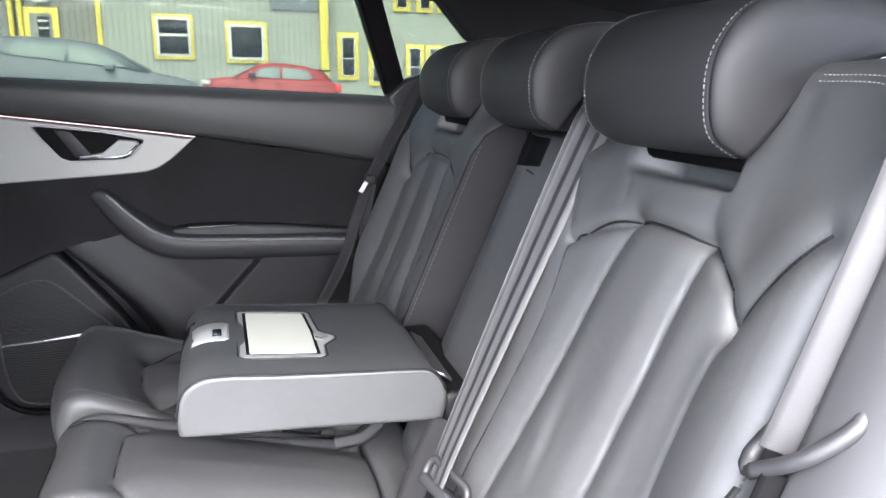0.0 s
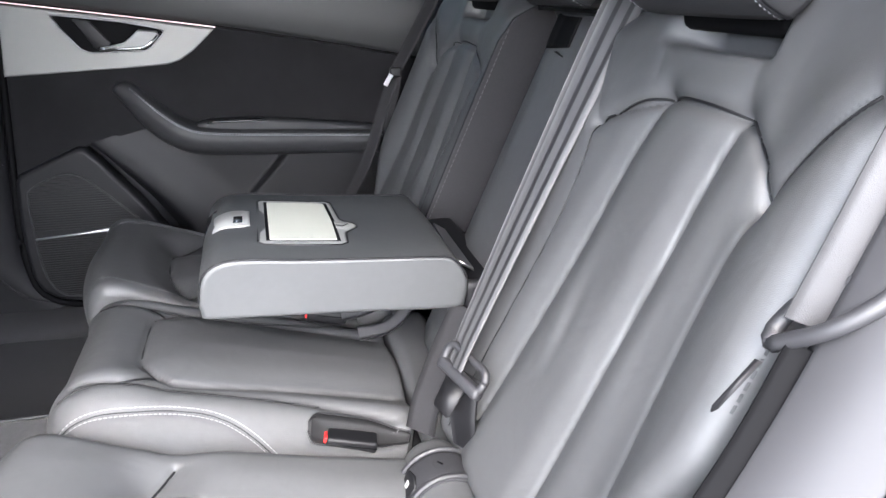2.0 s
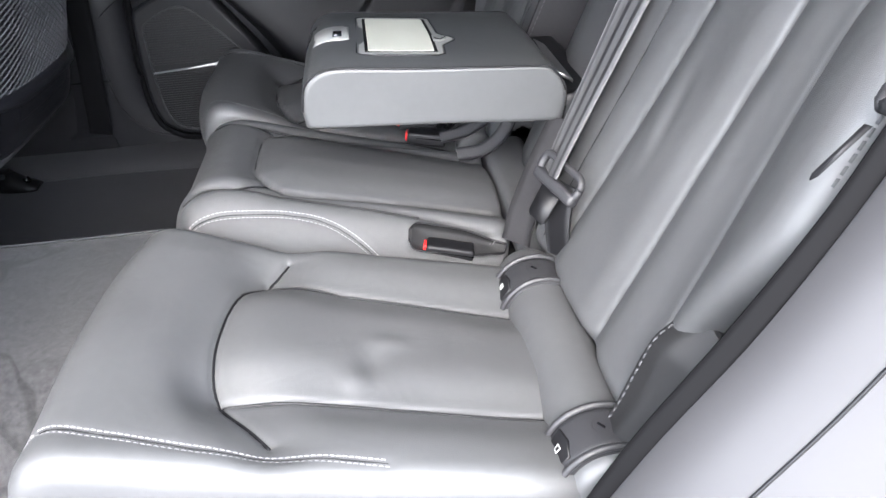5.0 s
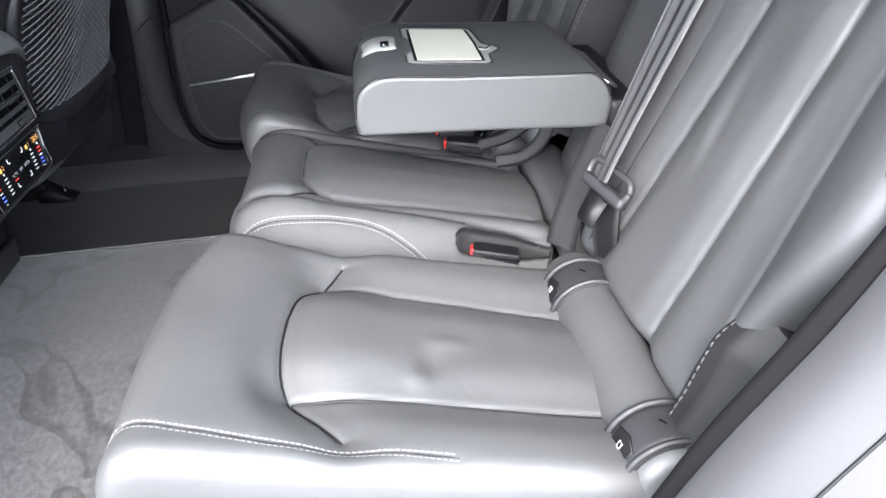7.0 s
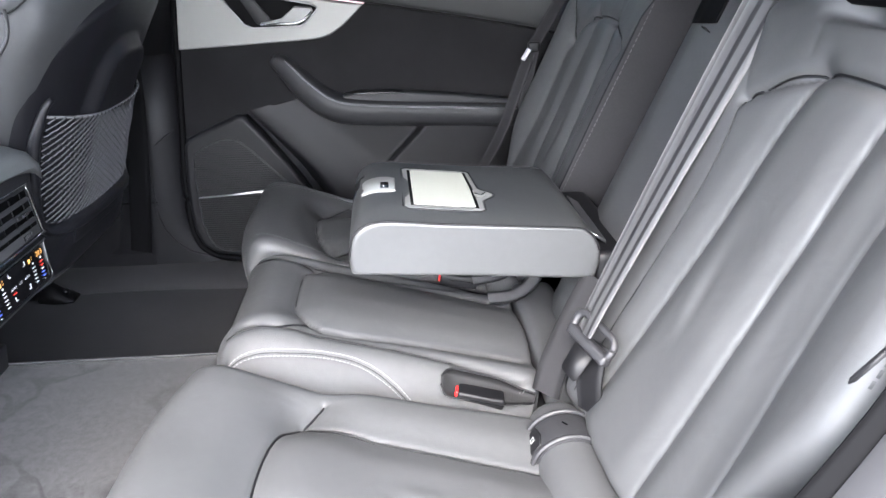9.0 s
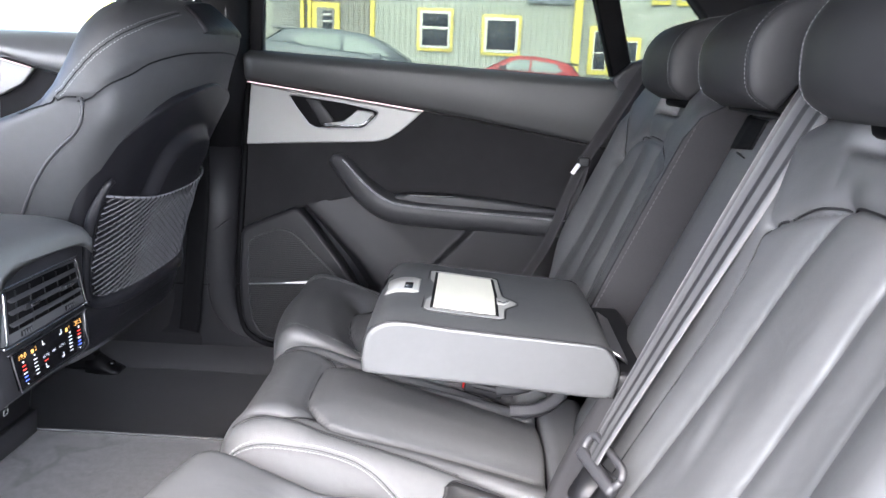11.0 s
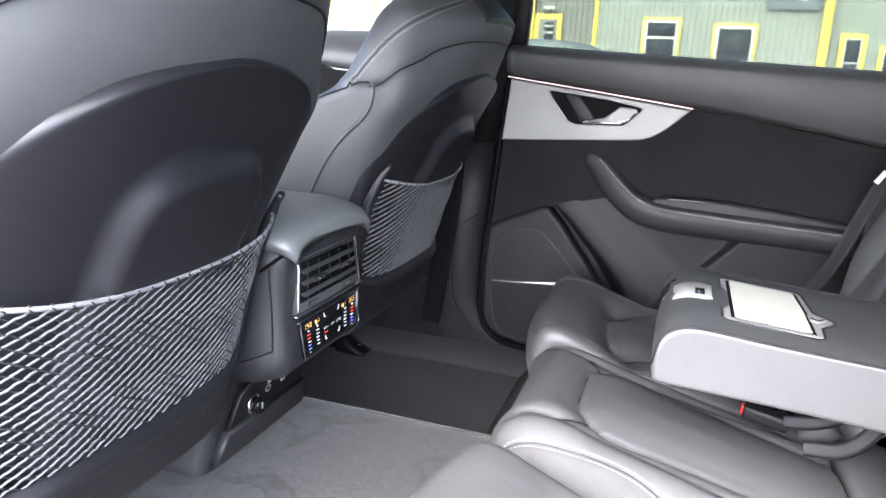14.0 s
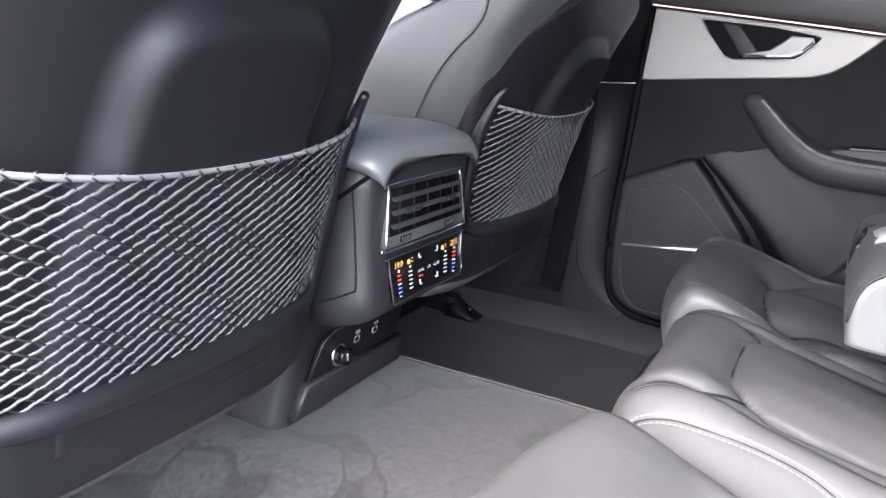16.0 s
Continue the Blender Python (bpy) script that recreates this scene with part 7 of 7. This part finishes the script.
for k in range(44):
    part("lath", box(-7.6, -6.56, 26.125, 26.15, 0.4 + 0.1 * k, 0.485 + 0.1 * k, 0.008, 1), SHUTTER, sh)
part("front_door", box(-14.75, -13.70, 26.25, 26.34, zb, 5.0, 0.02), YELLOW, hall, "yellow painted door")
part("downpipe", box(-12.9, -12.75, 26.2, 26.34, zb, 7.4, 0.02), YELLOW, hall)
part("door_leaf", box(-14.45, -14.0, 26.2, 26.24, 2.2, 4.6, 0.01), CLADDING_GREY, hall)
ob = part("kerb", box(-24, -9.5, 25.6, 26.3, zb, 2.05, 0.05), ASPHALT, None)
tagged(ob, "low plinth in front of the wall", "plinth", kind="structure")
ob = part("bollard", box(-6.93, -6.78, 24.9, 25.05, -0.2, 2.25, 0.05, 3), YELLOW, None)
tagged(ob, "yellow bollard before the shutter", "bollard")


def hatchback(name, label, paint, at, heading, L=4.1, W=1.75, H=1.45, flip=1):
    """A parked hatchback: body by lofted side sections, glasshouse, wheels, lamps, mirrors."""
    root = thing(name, label, "car", "parked cars")
    bx = np.array([-2.05, -1.95, -1.6, -1.2, -0.75, -0.2, 0.4, 1.0, 1.5, 1.85, 1.98, 2.05]) * L / 4.1
    belt = np.array([0.62, 0.76, 0.84, 0.89, 0.93, 0.95, 0.97, 1.0, 1.02, 1.0, 0.92, 0.70]) * H / 1.45
    hw = np.array([0.55, 0.72, 0.82, 0.86, 0.875, 0.88, 0.88, 0.88, 0.86, 0.80, 0.74, 0.62]) * W / 1.76
    secs = []
    for x, b, w in zip(bx, belt, hw):
        secs.append([(x, -w * 0.92, 0.20), (x, -w, 0.36), (x, -w * 1.0, 0.60), (x, -w * 0.96, b - 0.05), (x, -w * 0.90, b), (x, 0, b + 0.03), (x, w * 0.90, b), (x, w * 0.96, b - 0.05), (x, w, 0.60), (x, w, 0.36), (x, w * 0.92, 0.20)])
    made = [part("body", solid(loft(secs)), paint, root, "")]
    gx = np.array([-1.15, -0.55, -0.20, 0.35, 0.95, 1.45, 1.80]) * L / 4.1
    gz = np.array([0.92, 1.28, 1.41, 1.45, 1.42, 1.33, 1.02]) * H / 1.45
    gw = np.array([0.80, 0.66, 0.60, 0.60, 0.60, 0.58, 0.66]) * W / 1.76
    secs = [[(x, -0.80 * W / 1.76, 0.90 * H / 1.45), (x, -w, z - 0.05), (x, -w * 0.8, z), (x, 0, z + 0.02), (x, w * 0.8, z), (x, w, z - 0.05), (x, 0.80 * W / 1.76, 0.90 * H / 1.45)] for x, z, w in zip(gx, gz, gw)]
    made.append(part("cabin", solid(loft(secs)), paint, root))
    def side_glass(poly, s):
        f = H / 1.45
        return plate(poly, lambda a, b, h: (a * L / 4.1, s * (0.80 * W / 1.76 - (b * f - 0.90 * f) * 0.40 + 0.012 + h), b * f), 0.01, 0.003)
    for s in (-1, 1):
        made.append(part("side_window", side_glass([(-0.78, 0.965), (0.18, 0.985), (0.18, 1.33), (-0.12, 1.31), (-0.38, 1.22)], s), CARGLASS, root))
        made.append(part("side_window", side_glass([(0.25, 0.99), (1.02, 1.02), (1.22, 1.10), (0.98, 1.30), (0.25, 1.335)], s), CARGLASS, root))
        made.append(part("door_mirror", box(-0.72, -0.52, s * 0.95 - 0.09, s * 0.95 + 0.09, 0.93, 1.06, 0.04, 3), BLACK if paint is REDPAINT else GREYPAINT, root))
        made.append(part("door_handle", box(0.02, 0.20, s * 0.875 - 0.02, s * 0.875 + 0.02, 0.80, 0.83, 0.01), paint, root))
        made.append(part("door_handle", box(0.98, 1.14, s * 0.868 - 0.02, s * 0.868 + 0.02, 0.83, 0.86, 0.01), paint, root))
        made.append(part("tail_lamp", box(1.80, 1.99, s * 0.70 - 0.10, s * 0.70 + 0.08, 0.72, 0.95, 0.04, 3), RED, root, "red tail lamp"))
        made.append(part("headlamp", box(-2.0, -1.75, s * 0.62 - 0.13, s * 0.62 + 0.12, 0.62, 0.76, 0.05, 3), WHITE_FRAME, root, "clear headlamp"))
        for x in (-1.28, 1.28):
            bm = bmesh.new()
            bmesh.ops.create_cone(bm, cap_ends=True, radius1=0.31, radius2=0.31, depth=0.20, segments=32, matrix=Matrix.Translation((x * L / 4.1, s * 0.79, 0.31)) @ Matrix.Rotation(radians(90), 4, "X"))
            wheel = part("wheel", bm, TYRE, root)
            made.append(wheel)
            bm = bmesh.new()
            bmesh.ops.create_cone(bm, cap_ends=True, radius1=0.20, radius2=0.20, depth=0.21, segments=24, matrix=Matrix.Translation((x * L / 4.1, s * 0.79, 0.31)) @ Matrix.Rotation(radians(90), 4, "X"))
            part("rim", bm, SILVER, wheel)
    f = H / 1.45
    made.append(part("windscreen", plate([(-0.70, -0.0), (0.70, -0.0), (0.55, 0.62), (-0.55, 0.62)], lambda a, b, h: ((-1.10 + b) * L / 4.1 - 0.008, a * W / 1.76, (0.955 + b * 0.58) * f + 0.016 + h), 0.012, 0.003), CARGLASS, root))
    made.append(part("rear_window", plate([(-0.55, 0.0), (0.55, 0.0), (0.48, 0.30), (-0.48, 0.30)], lambda a, b, h: ((1.80 - b) * L / 4.1 + 0.012 + h, a * W / 1.76, (1.05 + b * 0.9) * f), 0.012, 0.003), CARGLASS, root))
    made.append(part("roof_spoiler", box(1.35 * L / 4.1, 1.72 * L / 4.1, -0.5, 0.5, 1.33 * f, 1.38 * f, 0.02, 2), BLACK if paint is REDPAINT else paint, root))
    root.matrix_basis = Matrix.Translation(at) @ Matrix.Rotation(radians(heading), 4, "Z") @ Matrix.Rotation(radians(4.2) * flip, 4, "Y")
    return root


hatchback("parked_car", "red hatchback parked by the pale building", REDPAINT, (1.30, 21.5, ground_z(1.3, 21.5)), 0, 3.95, 1.7, 1.42)
hatchback("parked_car", "grey hatchback parked before the building's entrance", GREYPAINT, (-3.15, 17.5, ground_z(-2.75, 17.5)), 180, 5.0, 1.85, 1.52, -1)
